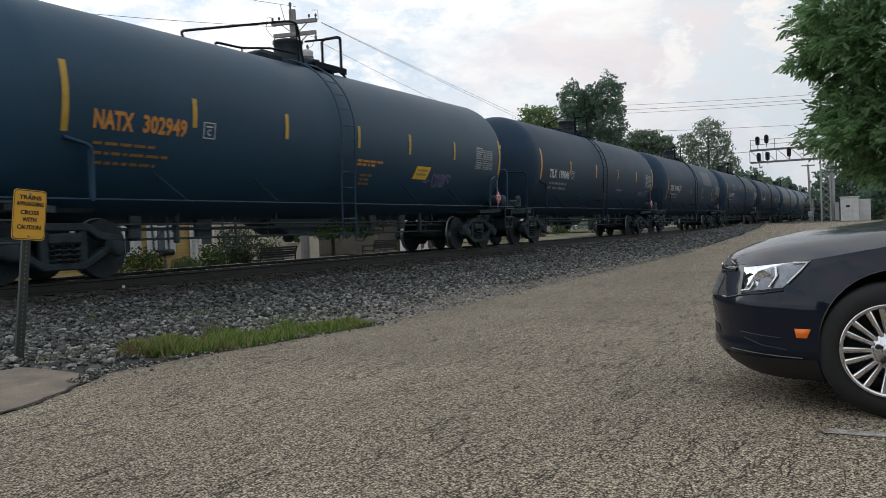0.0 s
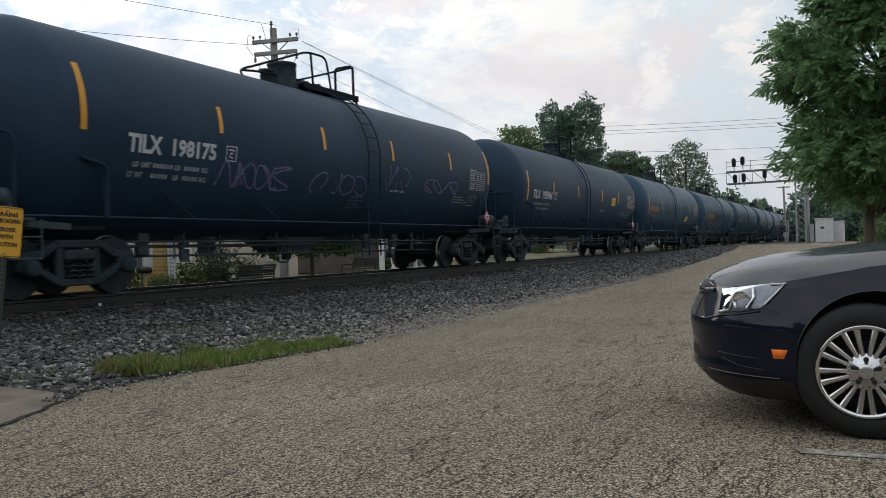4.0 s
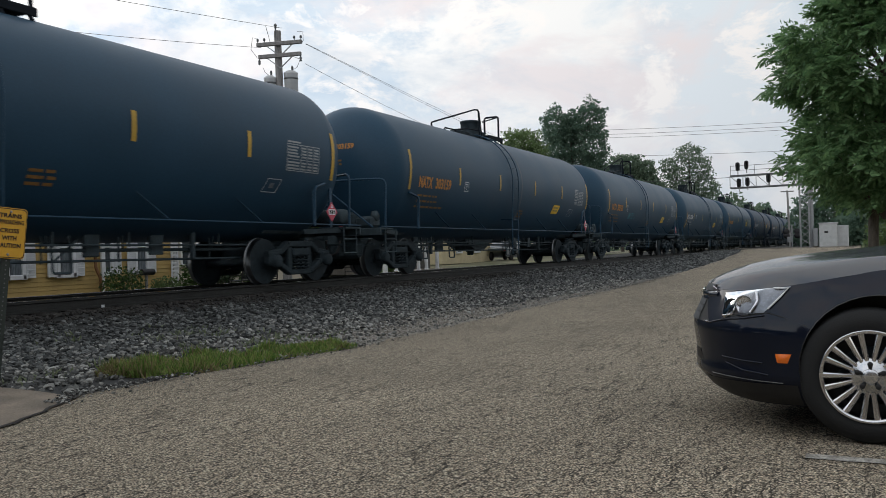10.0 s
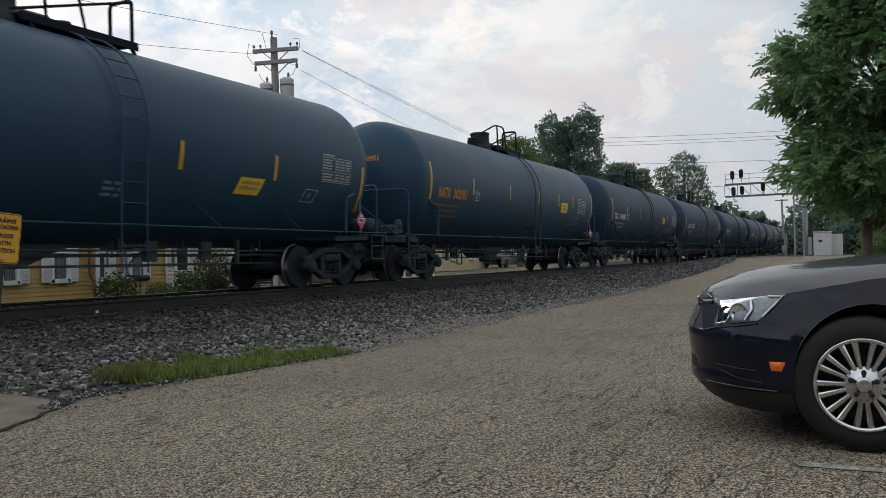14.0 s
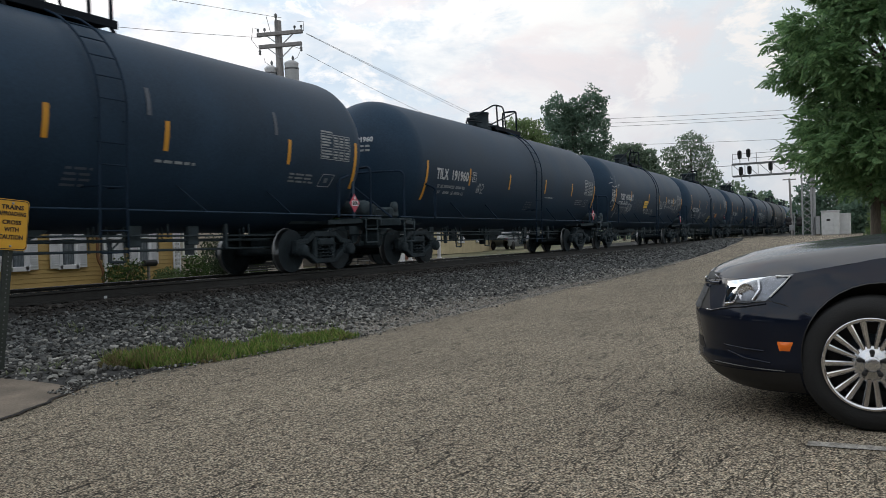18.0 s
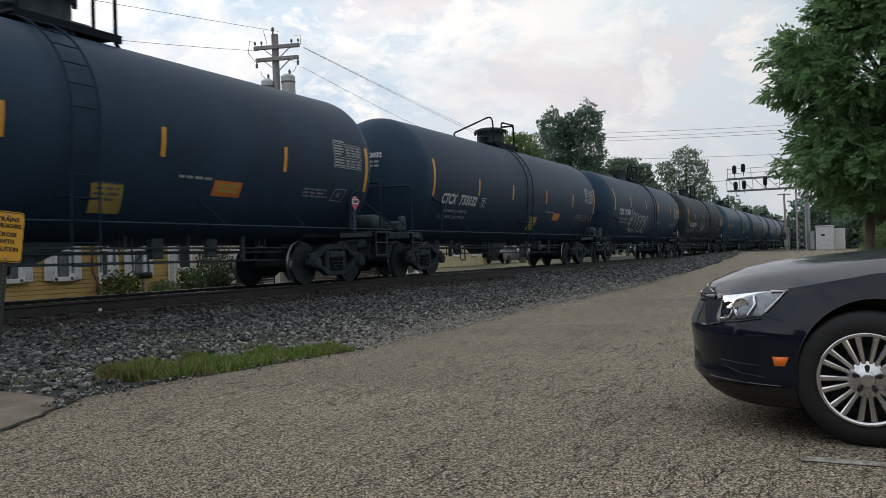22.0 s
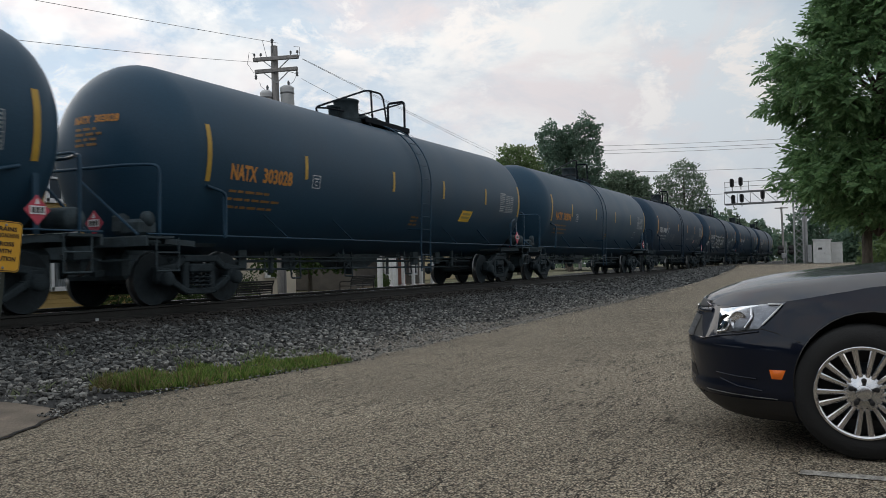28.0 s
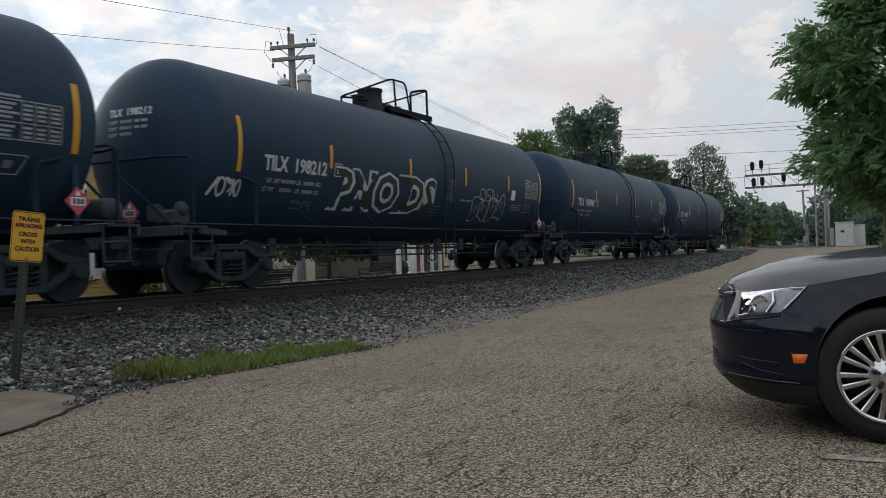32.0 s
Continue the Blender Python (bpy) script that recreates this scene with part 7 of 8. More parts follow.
nt = thing("tree", "leafy green tree with long feathered leaves beside the lot", "tree", m=pose(TREE_X, TREE_Y, gz(TREE_X)))
s = Shape().tube([(0, 0.62, -0.1), (0, 0.60, 1.5), (0.05, 0.45, 3.0), (0.1, 0.25, 5.0), (0, 0.1, 7.2), (0, 0, 9.0)], 0.12, 10, True, 0.02)
rng = np.random.default_rng(17)
boughs = []
for k in range(150):
    z = 2.1 + 0.62 * int(11.3 * (k + rng.random()) / 150) + rng.normal(0, 0.10)
    a = k * 2.39996 + rng.uniform(-0.4, 0.4)
    r = max(0.2, reach(z) - 0.66) * (1.0 if k % 3 else rng.uniform(0.35, 0.75))
    tip = Vector((r * math.cos(a), r * math.sin(a), z + 0.16))
    root = Vector((0, 0.5 - 0.05 * z, max(1.6, z - rng.uniform(0.5, 1.3))))
    boughs.append((root, root.lerp(tip, 0.5) + Vector((0, 0, 0.2)), tip))
    s.tube(boughs[-1], 0.03, 5, False, 0.008)
part("trunk", s, M["bark"], nt)
lv, lf = [], []


def leaflet(base, way, up, size, width):
    side = way.cross(up).normalized() * width
    n = len(lv)
    lv.extend([base, base + way * size * 0.45 + side, base + way * size, base + way * size * 0.45 - side])
    lf.append((n, n + 1, n + 2, n + 3))


# every bough carries a flat, drooping fan of long leaves with paired leaflets
for root, mid, tip in boughs:
    away = Vector((tip.x, tip.y, 0)).normalized()
    wide = rng.uniform(0.42, 0.72)
    for k in range(int(70 + 80 * wide)):
        u = Vector(rng.normal(0, 1, 3)).normalized() * rng.uniform(0.1, 1.0) ** 0.5
        p = tip + Vector((u.x * wide, u.y * wide, u.z * wide * 0.62 - 0.14 * (u.x * u.x + u.y * u.y)))
        out = (Vector((u.x, u.y, u.z * 0.5)) + away * 0.45 + Vector(rng.normal(0, 0.55, 3)))
        out.z -= 0.22
        out.normalize()
        up = Vector((rng.normal(0, 0.7), rng.normal(0, 0.7), 1)).normalized()
        side = out.cross(up).normalized()
        length = rng.uniform(0.18, 0.28)
        for j in range(5):
            q = p + out * length * (j + 0.5) / 5.5 + Vector((0, 0, -0.05 * (j / 5) ** 2))
            sz = 0.112 * (1 - 0.3 * abs(j - 2) / 2)
            for e in (-1, 1):
                leaflet(q, (side * e + out * 0.65 + Vector((0, 0, -0.22))).normalized(), up, sz, 0.029)
        leaflet(p + out * length, (out + Vector((0, 0, -0.2))).normalized(), up, 0.115, 0.03)
me = bpy.data.meshes.new("crown")
me.from_pydata([v[:] for v in lv], [], lf)
me.materials.append(M["leaf"])
part("crown", me, None, nt)
tree(24.5, -1.6, [(0, 0.4, 1.3, 1.2, 1.0, 1.0), (0, -0.8, 1.8, 1.4, 1.2, 1.3), (0, 1.2, 0.9, 0.9, 0.6, 0.6)], 2600, 0.10, M["pale_leaf"], "leafy undergrowth bush beside the tree", 91, 0.05, "bushes by the lot")
tree(27.0, -3.6, [(0, 0, 2.0, 1.8, 1.8, 1.6), (0, 1.5, 1.3, 1.2, 1.2, 1.2)], 2600, 0.12, M["leaf"], "leafy bush behind the tree", 92, 0.05, "bushes by the lot")


# ---- the parked car: nose towards the track, its left side to the lot ----
def car_paint():
    mat = material("car_paint_midnight_blue", (0.0022, 0.0056, 0.0165), 0.5, 0.3, 0.05, 3, 300, 0.0, spec=0.1, coat=0.72)
    mat.node_tree.nodes["Principled BSDF"].inputs["Coat IOR"].default_value = 1.46
    mat.node_tree.nodes["Principled BSDF"].inputs["Coat Roughness"].default_value = 0.07
    return mat


M["car_paint"] = car_paint()
M["rubber"] = material("tyre_rubber", (0.007, 0.0075, 0.008), 0.75, 0, 0.2, 8, 120, 0.2)
M["chrome"] = material("polished_alloy", (0.70, 0.70, 0.72), 0.16, 1.0, 0.05, 5, 60, 0.0)
M["dark_plastic"] = material("dark_plastic", (0.008, 0.008, 0.009), 0.5, 0, 0.1, 8, 80, 0.05)
M["amber"] = material("amber_lens", (0.85, 0.18, 0.02), 0.2, 0, 0.05, 8, 80, 0.0)
M["lamp_dark"] = material("dark_lamp_bowl", (0.22, 0.23, 0.25), 0.34, 0.8, 0.2, 18, 60, 0.0)
M["lamp_grey"] = material("lamp_bowl", (0.62, 0.63, 0.65), 0.22, 1.0, 0.05, 6, 40, 0.0)


def clear_lens():
    mat = bpy.data.materials.new("clear_lens")
    mat.use_nodes = True
    b = mat.node_tree.nodes["Principled BSDF"]
    b.inputs["Base Color"].default_value = (0.95, 0.97, 1, 1)
    b.inputs["Roughness"].default_value = 0.03
    b.inputs["Transmission Weight"].default_value = 1.0
    b.inputs["IOR"].default_value = 1.25
    return mat


M["lens"] = clear_lens()
auto = thing("car", "dark blue parked compact sedan with bright alloy wheels", "car", m=pose(5.5, 0, 0))
# plan outline of one half, from the nose's middle round the corner and back: (half width, forward)
PLAN = [(0.0, 0.965), (0.2, 0.95), (0.38, 0.915), (0.53, 0.86), (0.66, 0.775), (0.76, 0.665), (0.82, 0.55), (0.855, 0.42), (0.875, 0.28), (0.885, 0.1), (0.89, -0.3), (0.892, -1.2), (0.89, -2.4), (0.885, -2.9), (0.85, -3.25), (0.74, -3.5), (0.5, -3.62), (0.0, -3.66)]
ARC = [0.0]
for (a, b), (c, d) in zip(PLAN, PLAN[1:]):
    ARC.append(ARC[-1] + math.hypot(c - a, d - b))


def smooth(points, u, keys):
    for i in range(len(keys) - 1):
        if u <= keys[i + 1] or i == len(keys) - 2:
            t = (u - keys[i]) / (keys[i + 1] - keys[i])
            p0, p1, p2, p3 = points[max(i - 1, 0)], points[i], points[i + 1], points[min(i + 2, len(points) - 1)]
            return [0.5 * (2 * q1 + (q2 - q0) * t + (2 * q0 - 5 * q1 + 4 * q2 - q3) * t * t + (3 * q1 - q0 - 3 * q2 + q3) * t ** 3) for q0, q1, q2, q3 in zip(p0, p1, p2, p3)]


def lerp_table(table, v):
    if v <= table[0][0]:
        return table[0][1]
    for (a, p), (b, q) in zip(table, table[1:]):
        if v <= b:
            return p + (q - p) * (v - a) / (b - a)
    return table[-1][1]


FRONT_IN = ((0.16, 0.17), (0.20, 0.10), (0.25, 0.055), (0.29, 0.015), (0.32, 0.012), (0.36, 0.020), (0.42, 0.016), (0.55, 0.0), (0.58, 0.012), (0.66, 0.05), (0.74, 0.085), (0.80, 0.12))
SIDE_IN = ((0.16, 0.06), (0.21, 0.02), (0.30, 0.0), (0.46, 0.0), (0.54, 0.004), (0.60, 0.014), (0.66, 0.030), (0.72, 0.050), (0.78, 0.075), (0.84, 0.105), (0.90, 0.14), (0.96, 0.18))
TOP_EDGE = ((0.0, 0.785), (0.4, 0.775), (0.7, 0.748), (0.95, 0.752), (1.15, 0.775), (1.35, 0.805), (1.6, 0.845), (2.0, 0.885), (2.9, 0.935), (4.2, 0.97), (4.8, 0.98), (5.6, 0.96), (6.0, 0.93))


def hull(u, z, lift=0.0, side=-1):
    """A point of the body wall: u metres along the plan outline from the nose's middle, z up."""
    w, f = smooth(PLAN, u, ARC)
    w2, f2 = smooth(PLAN, min(u + 0.01, ARC[-1]), ARC)
    w1, f1 = smooth(PLAN, max(u - 0.01, 0), ARC)
    tx, ty = w2 - w1, f2 - f1
    n = math.hypot(tx, ty) or 1
    nx, ny = -ty / n, tx / n
    face = abs(ny)
    d = face * lerp_table(FRONT_IN, z) + (1 - face) * lerp_table(SIDE_IN, z) - lift
    if u < 0.02:
        nx, ny = 0.0, 1.0
    return Vector((side * (w - nx * d) if u > 0 else 0.0, f - ny * d, z))


def u_of(f):
    """Where along the outline the wall has this forward place."""
    lo, hi = 0.0, 4.9
    for _ in range(30):
        m = (lo + hi) / 2
        if smooth(PLAN, m, ARC)[1] > f:
            lo = m
        else:
            hi = m
    return lo


ARCHES = ((-0.05, 0.36, 0.368), (-2.73, 0.36, 0.368))


def wall_side(side):
    s = Shape()
    us = [0.0] + [0.03 * i for i in range(1, 68)] + [2.0 + 0.05 * i for i in range(1, 200) if 2.0 + 0.05 * i < ARC[-1]] + [ARC[-1]]
    rows = []
    for u in us:
        top = lerp_table(TOP_EDGE, u)
        rows.append([hull(u, 0.16 + (top - 0.16) * k / 34, 0, side) for k in range(35)])
    gone = set()
    for i in range(len(rows) - 1):
        for k in range(34):
            c = (rows[i][k] + rows[i + 1][k + 1]) / 2
            if us[i] > 1.0 and us[i] < 6.2 and any(math.hypot(c.y - ay, c.z - az) < r for ay, az, r in ARCHES):
                gone.add((i, k))
    # the rim of each opening follows its circle
    for i in range(len(rows)):
        for k in range(35):
            near = [(i - a, k - b) for a in (0, 1) for b in (0, 1) if 0 <= i - a < len(rows) - 1 and 0 <= k - b < 34]
            cut = [c in gone for c in near]
            if any(cut) and not all(cut):
                p = rows[i][k]
                ay, az, r = min(ARCHES, key=lambda g: abs(p.y - g[0]))
                d = math.hypot(p.y - ay, p.z - az)
                rows[i][k] = Vector((p.x, ay + (p.y - ay) * r / d, az + (p.z - az) * r / d))
    for i in range(len(rows) - 1):
        for k in range(34):
            if (i, k) in gone:
                continue
            q = [rows[i][k], rows[i + 1][k], rows[i + 1][k + 1], rows[i][k + 1]]
            n = len(s.v)
            s.v += [tuple(p) for p in q]
            s.f.append((n, n + 1, n + 2, n + 3) if side < 0 else (n + 3, n + 2, n + 1, n))
            s.s.append(True)
            s.k.append(0)
    return s


def welded(shape, name, mat):
    me = shape.mesh(name, mat)
    bm = bmesh.new()
    bm.from_mesh(me)
    bmesh.ops.remove_doubles(bm, verts=bm.verts, dist=0.0004)
    bmesh.ops.recalc_face_normals(bm, faces=bm.faces)
    bm.to_mesh(me)
    bm.free()
    return me


body = Shape()
for side in (-1, 1):
    s = wall_side(side)
    body.add(s.v, s.f, True)
body_ob = part("body", welded(body, "body", M["car_paint"]), None, auto)

# hood: crowned, with a crease running back from each lamp
CREST = ((-0.9, 1.0), (-0.75, 0.995), (-0.3, 0.985), (-0.09, 0.967), (0.08, 0.952), (0.36, 0.925), (0.5, 0.905), (0.62, 0.88), (0.74, 0.842), (0.82, 0.808), (0.85, 0.785))


def edge_at(f, side):
    """The top edge of the wall at this forward place."""
    lo, hi = 0.0, 2.6
    for _ in range(30):
        m = (lo + hi) / 2
        if hull(m, lerp_table(TOP_EDGE, m)).y > f:
            lo = m
        else:
            hi = m
    p = hull(lo, lerp_table(TOP_EDGE, lo))
    return Vector((side * abs(p.x), p.y, p.z))


hood = Shape()
rows = []
fs = [0.843, 0.835, 0.82, 0.80, 0.77, 0.73, 0.68, 0.62, 0.55, 0.47, 0.38, 0.28, 0.17, 0.05, -0.1, -0.3, -0.5, -0.75]
for f in fs:
    e = edge_at(f, -1)
    zc = lerp_table(CREST, f)
    row = []
    for k in range(33):
        t = k / 16 - 1
        q = abs(t)
        shape = 1 - 0.42 * (q / 0.72) ** 1.8 if q < 0.72 else 0.58 - 0.58 * ((q - 0.72) / 0.28) ** 1.15
        row.append((abs(e.x) * t, f, e.z + (zc - e.z) * shape))
    rows.append(row)
hood.grid(rows)
part("hood", welded(hood, "hood", M["car_paint"]), None, auto)

# cabin, roof and boot
cab = Shape()
STN = ((-0.70, 0.74, 0.99, 0.72, 1.0), (-1.45, 0.80, 0.99, 0.60, 1.40), (-1.9, 0.81, 0.98, 0.60, 1.46), (-2.5, 0.80, 0.98, 0.58, 1.43), (-3.0, 0.74, 1.0, 0.56, 1.26), (-3.3, 0.70, 1.02, 0.6, 1.06))
cab.grid([[(-w, f, z), (-(w + t) / 2 - 0.02, f, (z + h) / 2), (-t, f, h - 0.03), (-t + 0.12, f, h), (0, f, h + 0.015), (t - 0.12, f, h), (t, f, h - 0.03), ((w + t) / 2 + 0.02, f, (z + h) / 2), (w, f, z)] for f, w, z, t, h in STN])
part("glasshouse", cab, M["glass"], auto)
s = Shape()
s.grid([[(-0.56 + 0.14 * k, f, h + 0.012 + 0.012 * math.sin(math.pi * k / 8)) for k in range(9)] for f, h in ((-1.5, 1.42), (-1.9, 1.466), (-2.5, 1.436), (-2.75, 1.36))])
part("roof", s, M["car_paint"], auto)
s = Shape()
s.grid([[(-0.8 + 0.2 * k, f, h + 0.01) for k in range(9)] for f, h in ((-2.9, 0.985), (-3.25, 1.0), (-3.55, 0.95), (-3.6, 0.9))])
part("boot_lid", s, M["car_paint"], auto)
part("underbody", Shape().box((0, -1.62, 0.24), (1.5, 3.5, 0.14), 0.03), M["dark_plastic"], auto)

# wheel arches
for ay, az, r in ARCHES:
    for side in (-1, 1):
        lip = Shape()
        inner, outer, deep = [], [], []
        for k in range(25):
            t = radians(-32 + 244 * k / 24)
            y, z = ay + math.cos(t) * r, az + math.sin(t) * r
            y2, z2 = ay + math.cos(t) * (r + 0.005), az + math.sin(t) * (r + 0.005)
            edge_at, flat = hull(u_of(y), max(0.18, z), 0.006, side), hull(u_of(y2), max(0.18, z2), 0.001, side)
            outer.append((flat.x, y2, max(0.18, z2)))
            inner.append((edge_at.x, y, max(0.18, z)))
            deep.append((side * 0.60, y, max(0.18, z)))
        lip.grid([outer, inner])
        part("arch_lip", lip, M["dark_plastic"], auto)
        part("arch_liner", Shape().grid([inner, deep]).add([(side * 0.60, p[1], p[2]) for p in deep], [tuple(range(25))]), M["dark_plastic"], auto)


def road_wheel(f, side):
    w = part("wheel", Shape().lathe([(0.225, -0.095), (0.25, -0.105), (0.295, -0.108), (0.318, -0.095), (0.330, -0.07), (0.334, -0.03), (0.334, 0.03), (0.330, 0.07), (0.318, 0.095), (0.25, 0.105), (0.225, 0.095)], ACROSS @ Matrix(), 56, cap=False), M["rubber"], auto, "black tyre on a bright alloy rim", m=pose(side * 0.775, f, 0.334, 0, 0, 90 if side > 0 else -90))
    # outward is the local -y
    rim = Shape()
    rim.lathe([(0.228, 0.102), (0.230, 0.107), (0.224, 0.110), (0.211, 0.106), (0.206, 0.075), (0.200, 0.02), (0.196, -0.08)], ACROSS, 56, cap=False)
    part("rim", rim, M["chrome"], w)
    for k in range(9):
        for e in (-1, 1):
            a = radians(28.5 + 40 * k) + e * 0.150
            b = radians(28.5 + 40 * k) + e * 0.16
            sp = Shape()
            p0 = Vector((0.078 * math.cos(b), -0.087, 0.078 * math.sin(b)))
            p2 = Vector((0.212 * math.cos(a), -0.098, 0.212 * math.sin(a)))
            d = (p2 - p0).normalized()
            sd2 = d.cross(Vector((0, 1, 0))).normalized()
            q = [p0 + sd2 * 0.011, p0 - sd2 * 0.011, p2 - sd2 * 0.0145, p2 + sd2 * 0.0145]
            back = [p + Vector((0, 0.03, 0)) for p in q]
            crown = [p + Vector((0, -0.006, 0)) for p in ((q[0] * 0.75 + q[1] * 0.25), (q[0] * 0.25 + q[1] * 0.75), (q[2] * 0.75 + q[3] * 0.25), (q[2] * 0.25 + q[3] * 0.75))]
            sp.add(q + back + crown, [(8, 9, 10, 11), (0, 8, 11, 3), (9, 1, 2, 10), (0, 3, 7, 4), (1, 5, 6, 2), (4, 7, 6, 5)])
            part("spoke", sp, M["chrome"], w)
    part("hub", Shape().lathe([(0.090, 0.06), (0.094, 0.082), (0.082, 0.090), (0.040, 0.090), (0.038, 0.098), (0.030, 0.102), (0.005, 0.103)], ACROSS, 30), M["lamp_grey"], w)
    for k in range(5):
        a = 2 * math.pi * k / 5 + 0.3
        part("wheel_nut", Shape().lathe([(0.013, 0.075), (0.013, 0.100), (0.009, 0.104), (0.002, 0.104)], Matrix.Translation((0.060 * math.cos(a), 0, 0.060 * math.sin(a))) @ ACROSS, 10), M["dark_plastic"], w)
    part("brake_disc", Shape().lathe([(0.05, -0.01), (0.14, -0.01), (0.14, 0.012), (0.05, 0.012)], ACROSS, 28), M["wheel"], w)
    part("wheel_back", Shape().lathe([(0.02, -0.05), (0.19, -0.05), (0.20, -0.045)], ACROSS, 28), M["dark_plastic"], w)


for f in (0.0, -2.685):
    for side in (-1, 1):
        road_wheel(f, side)


def patch(corners, lift, n=10, m=6, side=-1):
    """A piece laid on the wall: corners (u, z) lower front, lower back, upper back, upper front."""
    a, b, c, d = corners
    rows = []
    for i in range(n + 1):
        t = i / n
        row = []
        for k in range(m + 1):
            q = k / m
            u = (a[0] * (1 - t) + b[0] * t) * (1 - q) + (d[0] * (1 - t) + c[0] * t) * q
            z = (a[1] * (1 - t) + b[1] * t) * (1 - q) + (d[1] * (1 - t) + c[1] * t) * q
            row.append(hull(u, z, lift(t, q) if callable(lift) else lift, side))
        rows.append(row)
    return rows


def strip(points, width, lift, side=-1, mat="dark_plastic", name="seam"):
    s = Shape()
    pts = [hull(u, z, lift, side) for u, z in points]
    s.tube(pts, width / 2, 6)
    return part(name, s, M[mat], body_ob)


for side in (-1, 1):
    # head lamps
    A, B, C, D = (u_of(0.72), 0.605), (u_of(0.49), 0.640), (u_of(0.36), 0.775), (u_of(0.745), 0.735)
    lamp = part("headlight", Shape().grid(patch((A, B, C, D), 0.003, 14, 8, side)), M["lamp_dark"], auto, "clear headlight with bright reflectors inside")
    s = Shape().grid(patch((A, B, C, D), lambda t, q: 0.004 + 0.022 * math.sin(math.pi * t) ** 0.5 * math.sin(math.pi * q) ** 0.5, 14, 8, side))
    part("lens", s, M["lens"], lamp)
    p = hull(u_of(0.60), 0.675, 0.010, side)
    n = (hull(u_of(0.60), 0.675, 0.1, side) - p).normalized()
    ax = n.to_track_quat("Z", "Y").to_matrix().to_4x4()
    part("reflector_bowl", Shape().lathe([(0.052, 0.006), (0.050, 0.0), (0.035, -0.012), (0.005, -0.016)], Matrix.Translation(p) @ ax, 20, cap=False), M["chrome"], lamp)
    p2 = hull(u_of(0.675), 0.665, 0.006, side)
    part("projector", Shape().lathe([(0.045, 0.004), (0.036, 0.006), (0.030, -0.004), (0.004, 0.004)], Matrix.Translation(p2) @ ax, 18), M["dark_plastic"], lamp)
    strip([(u_of(0.715), 0.615), (u_of(0.665), 0.625), (u_of(0.66), 0.665)], 0.012, 0.010, side, "chrome", "lamp_trim")
    strip([(u_of(0.47), 0.66), (u_of(0.41), 0.725), (u_of(0.375), 0.765), (u_of(0.45), 0.765)], 0.010, 0.010, side, "white", "lamp_trim")
    strip([(u_of(0.56), 0.64), (u_of(0.53), 0.70), (u_of(0.545), 0.745)], 0.014, 0.012, side, "chrome", "lamp_trim")
    # seams
    strip([(u_of(0.485), 0.640), (u_of(0.40), 0.620), (u_of(0.28), 0.575)], 0.006, -0.001, side)
    strip([(A[0], 0.600), (u_of(0.60), 0.618), (u_of(0.49), 0.636)], 0.008, 0.0, side)
    strip([(u_of(0.80), 0.57), (u_of(0.72), 0.592), (u_of(0.60), 0.607), (u_of(0.49), 0.625)], 0.010, 0.004, side, "car_paint", "bumper_crease")
    # side marker, folds low on the bumper
    m1 = ((u_of(0.425), 0.385), (u_of(0.375), 0.385), (u_of(0.355), 0.432), (u_of(0.435), 0.432))
    part("side_marker", Shape().grid(patch(m1, lambda t, q: 0.001 + 0.008 * math.sin(math.pi * t) ** 0.4 * math.sin(math.pi * q) ** 0.4, 6, 4, side)), M["amber"], auto, "amber side marker lamp")
    strip([(0.0, 0.302), (0.35, 0.300), (0.7, 0.297), (u_of(0.66), 0.293), (u_of(0.52), 0.286), (u_of(0.40), 0.282)], 0.005, 0.003, side, "dull", "lip_trim")
    strip([(u_of(0.72), 0.395), (u_of(0.60), 0.385), (u_of(0.50), 0.380)], 0.010, 0.003, side, "car_paint", "bumper_crease")
    strip([(u_of(0.70), 0.365), (u_of(0.60), 0.335), (u_of(0.47), 0.320)], 0.010, 0.003, side, "car_paint", "bumper_crease")
    # grille: upper and lower, each half
    for z0, z1, e0, e1 in ((0.738, 0.776, 0.60, 0.60), (0.575, 0.692, 0.66, 0.52)):
        g1 = part("grille", Shape().grid(patch(((0.0, z0), (e0, z0), (e1, z1), (0.0, z1)), 0.002, 14, 3, side)), M["dark_plastic"], auto, "dark mesh grille")
        mesh_bars = Shape()
        cells = int(e0 / 0.028)
        for i in range(cells * 2):
            for sgn in (-1, 1):
                u0 = 0.014 * i
                if max(u0, u0 + sgn * 0.02) > min(e0, e1) - 0.01 or u0 + sgn * 0.02 < 0:
                    continue
                steps = max(1, int((z1 - z0) / 0.035))
                for j in range(steps):
                    za, zb = z0 + (z1 - z0) * j / steps, z0 + (z1 - z0) * (j + 1) / steps
                    if (i + j) % 2 == 0:
                        mesh_bars.rod(hull(u0, za, 0.006, side), hull(max(0, u0 + sgn * 0.014), zb, 0.006, side), 0.0036, 4, cap=False)
        part("grille_mesh", mesh_bars, M["dull"], g1)
    strip([(0.0, 0.712), (0.3, 0.712), (0.55, 0.716), (0.66, 0.72)], 0.034, -0.006, side, "car_paint", "grille_bar")
    strip([(0.0, 0.728), (0.3, 0.728), (0.55, 0.731), (0.64, 0.735)], 0.008, 0.006, side, "chrome", "grille_trim")
    strip([(0.0, 0.780), (0.3, 0.776), (0.55, 0.762), (0.63, 0.748)], 0.008, 0.008, side, "chrome", "grille_trim")
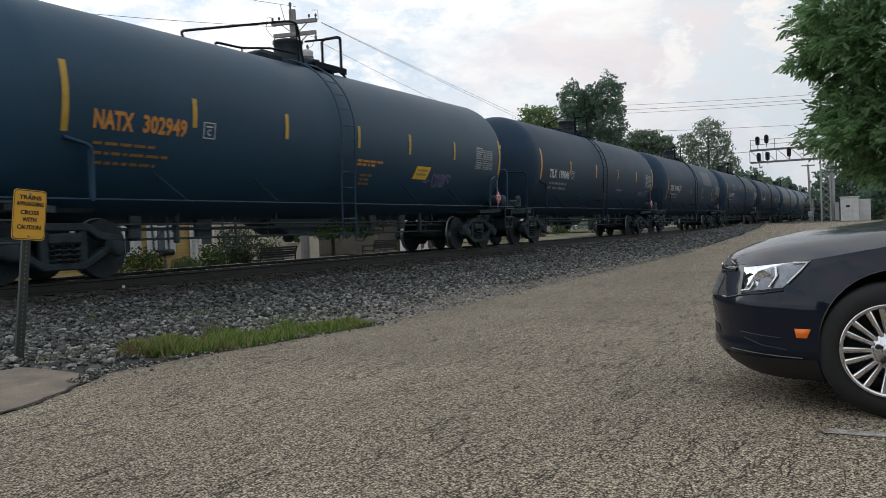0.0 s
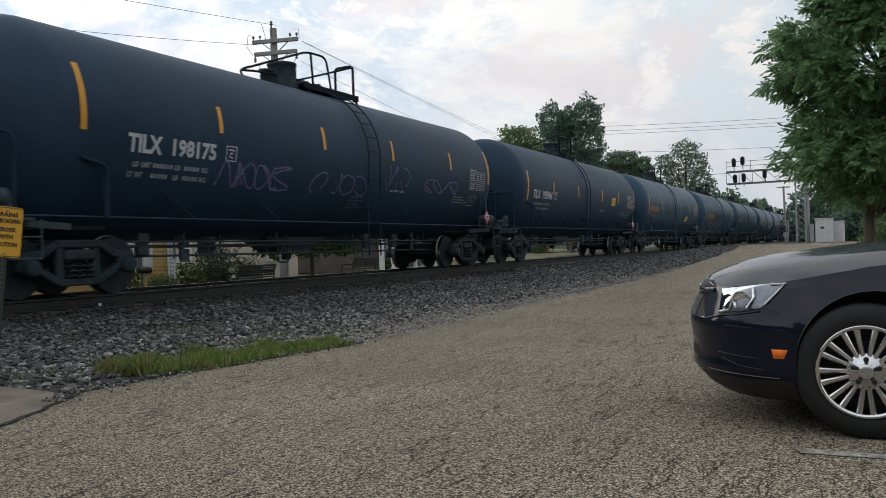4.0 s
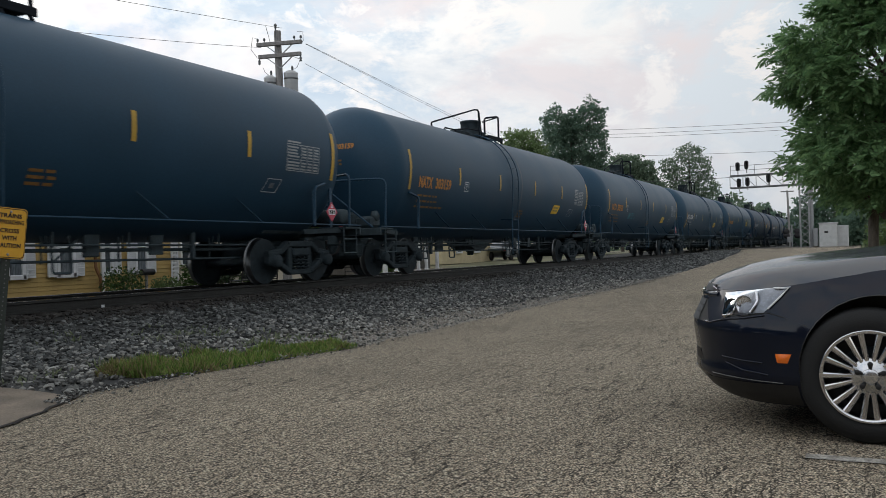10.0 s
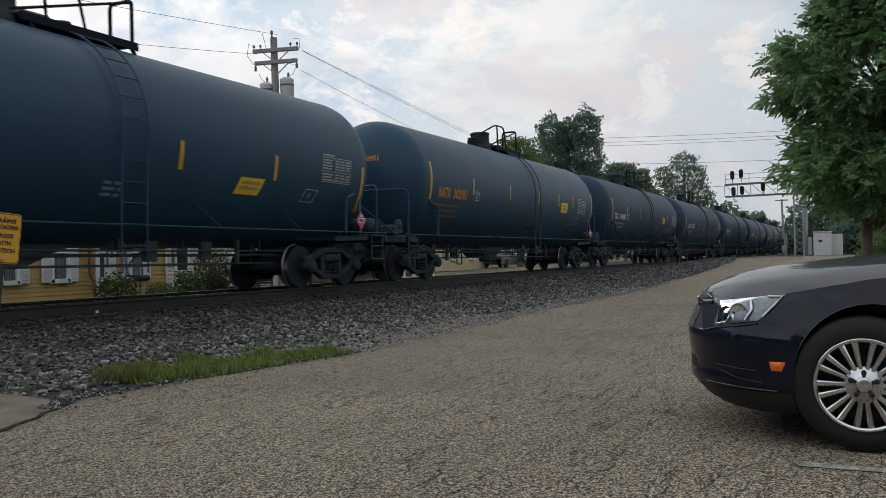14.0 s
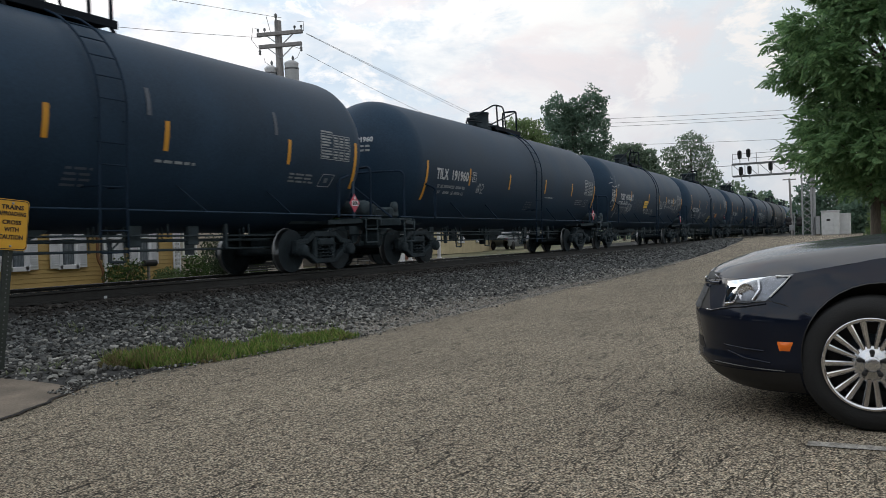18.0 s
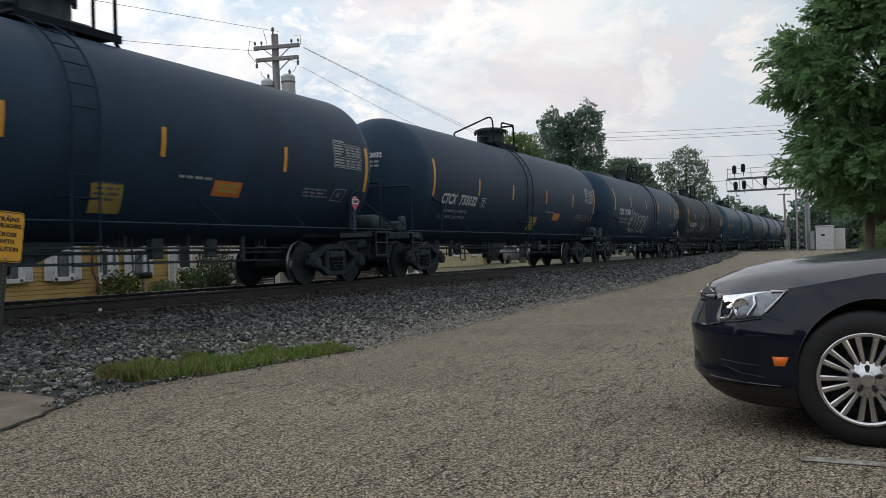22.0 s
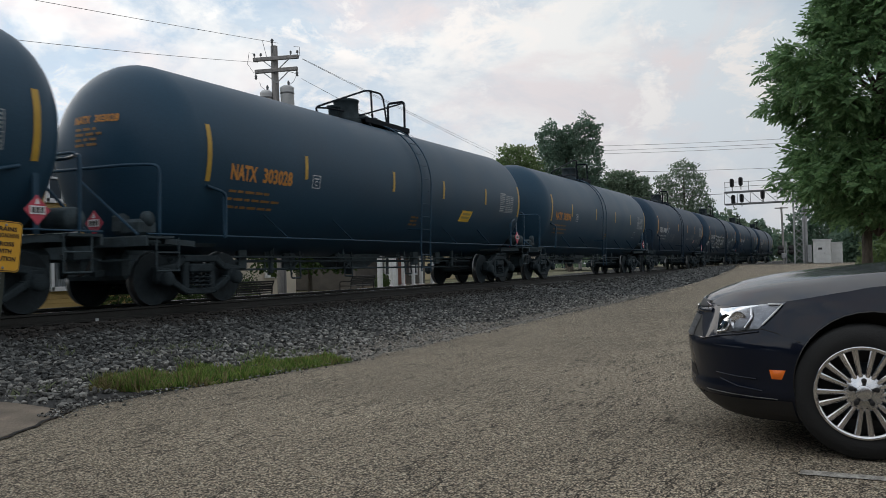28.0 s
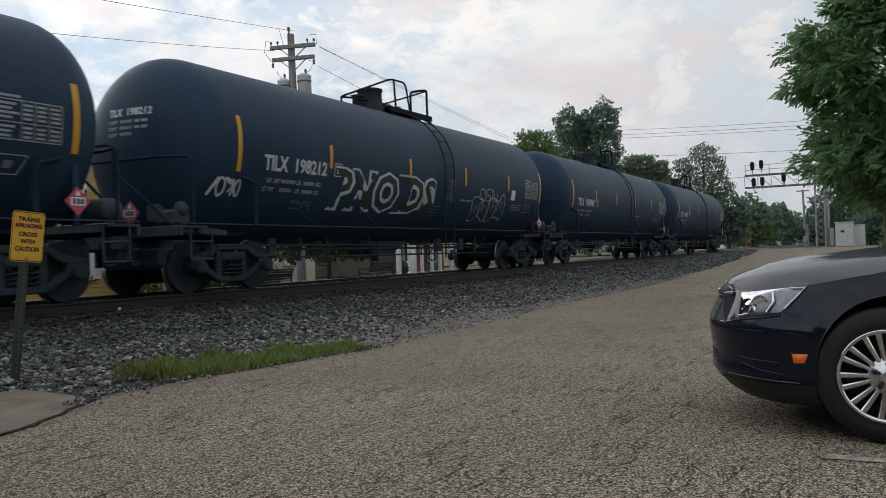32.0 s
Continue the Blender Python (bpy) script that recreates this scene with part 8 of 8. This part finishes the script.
    strip([(0.0, 0.572), (0.4, 0.572), (0.66, 0.575)], 0.010, 0.006, side, "chrome", "grille_trim")
    part("valance", Shape().grid(patch(((0.0, 0.165), (u_of(0.31), 0.165), (u_of(0.33), 0.275), (0.0, 0.262)), 0.003, 26, 5, side)), M["dark_plastic"], auto, "black plastic lower valance")
    # low intake and lip
    part("intake", Shape().grid(patch(((0.0, 0.35), (0.55, 0.35), (0.50, 0.41), (0.0, 0.41)), 0.002, 10, 3, side)), M["dark_plastic"], auto)
part("badge", Shape().box((0, 0.902, 0.712), (0.16, 0.02, 0.05), 0.009), M["chrome"], auto, "plain metal badge")


# metres that the train has run since the start
RUN = ((0, 2.98), (1, 16.27), (2, 29.97), (3, 43.82), (5.5, 77.75), (6, 84.52), (7, 98.18), (8, 112.36), (9, 125.97), (10, 139.6), (11, 152.85), (12, 166.88), (13, 180.2), (15.5, 214.2), (16, 221.48), (17, 235.24), (18, 249.1), (19, 262.62), (20, 275.82), (21, 289.95), (22, 303.64), (23, 317.4), (24, 330.60), (25, 344.75), (25.5, 351.6), (27.5, 378.97), (28, 385.82), (28.5, 392.5), (29, 399.1), (30, 413.2), (31, 427.04), (32, 440.68))


def motions():
    """The train runs by at a steady pace towards -x."""
    for i, car in enumerate(CARS):
        walk(car, [(t, pose(START + GAP * i - d, TRACK_Y, RAIL_Z)) for t, d in RUN])
        # the wheelsets roll while the car runs past the lot
        start = max(0.0, min(31.0, (START + GAP * i - 48.0) / 13.68))
        stop = min(32.0, max(1.0, (START + GAP * i + 12.0) / 13.68))
        first, last = int(start * FPS), int(stop * FPS)
        turns = [(0.0, 0.0)] if first > 0 else []
        turns += [(k / FPS, -math.degrees(13.68 * (k - first) / FPS / 0.457)) for k in range(first, last + 1)]
        turns += [(32.0, turns[-1][1])] if turns[-1][0] < 32.0 else []
        for ob in car.children_recursive:
            if ob.name.startswith("wheelset"):
                at = ob.matrix_basis.translation.copy()
                walk(ob, [(t, pose(at.x, at.y, at.z, 0, a, 0)) for t, a in turns])


motions()
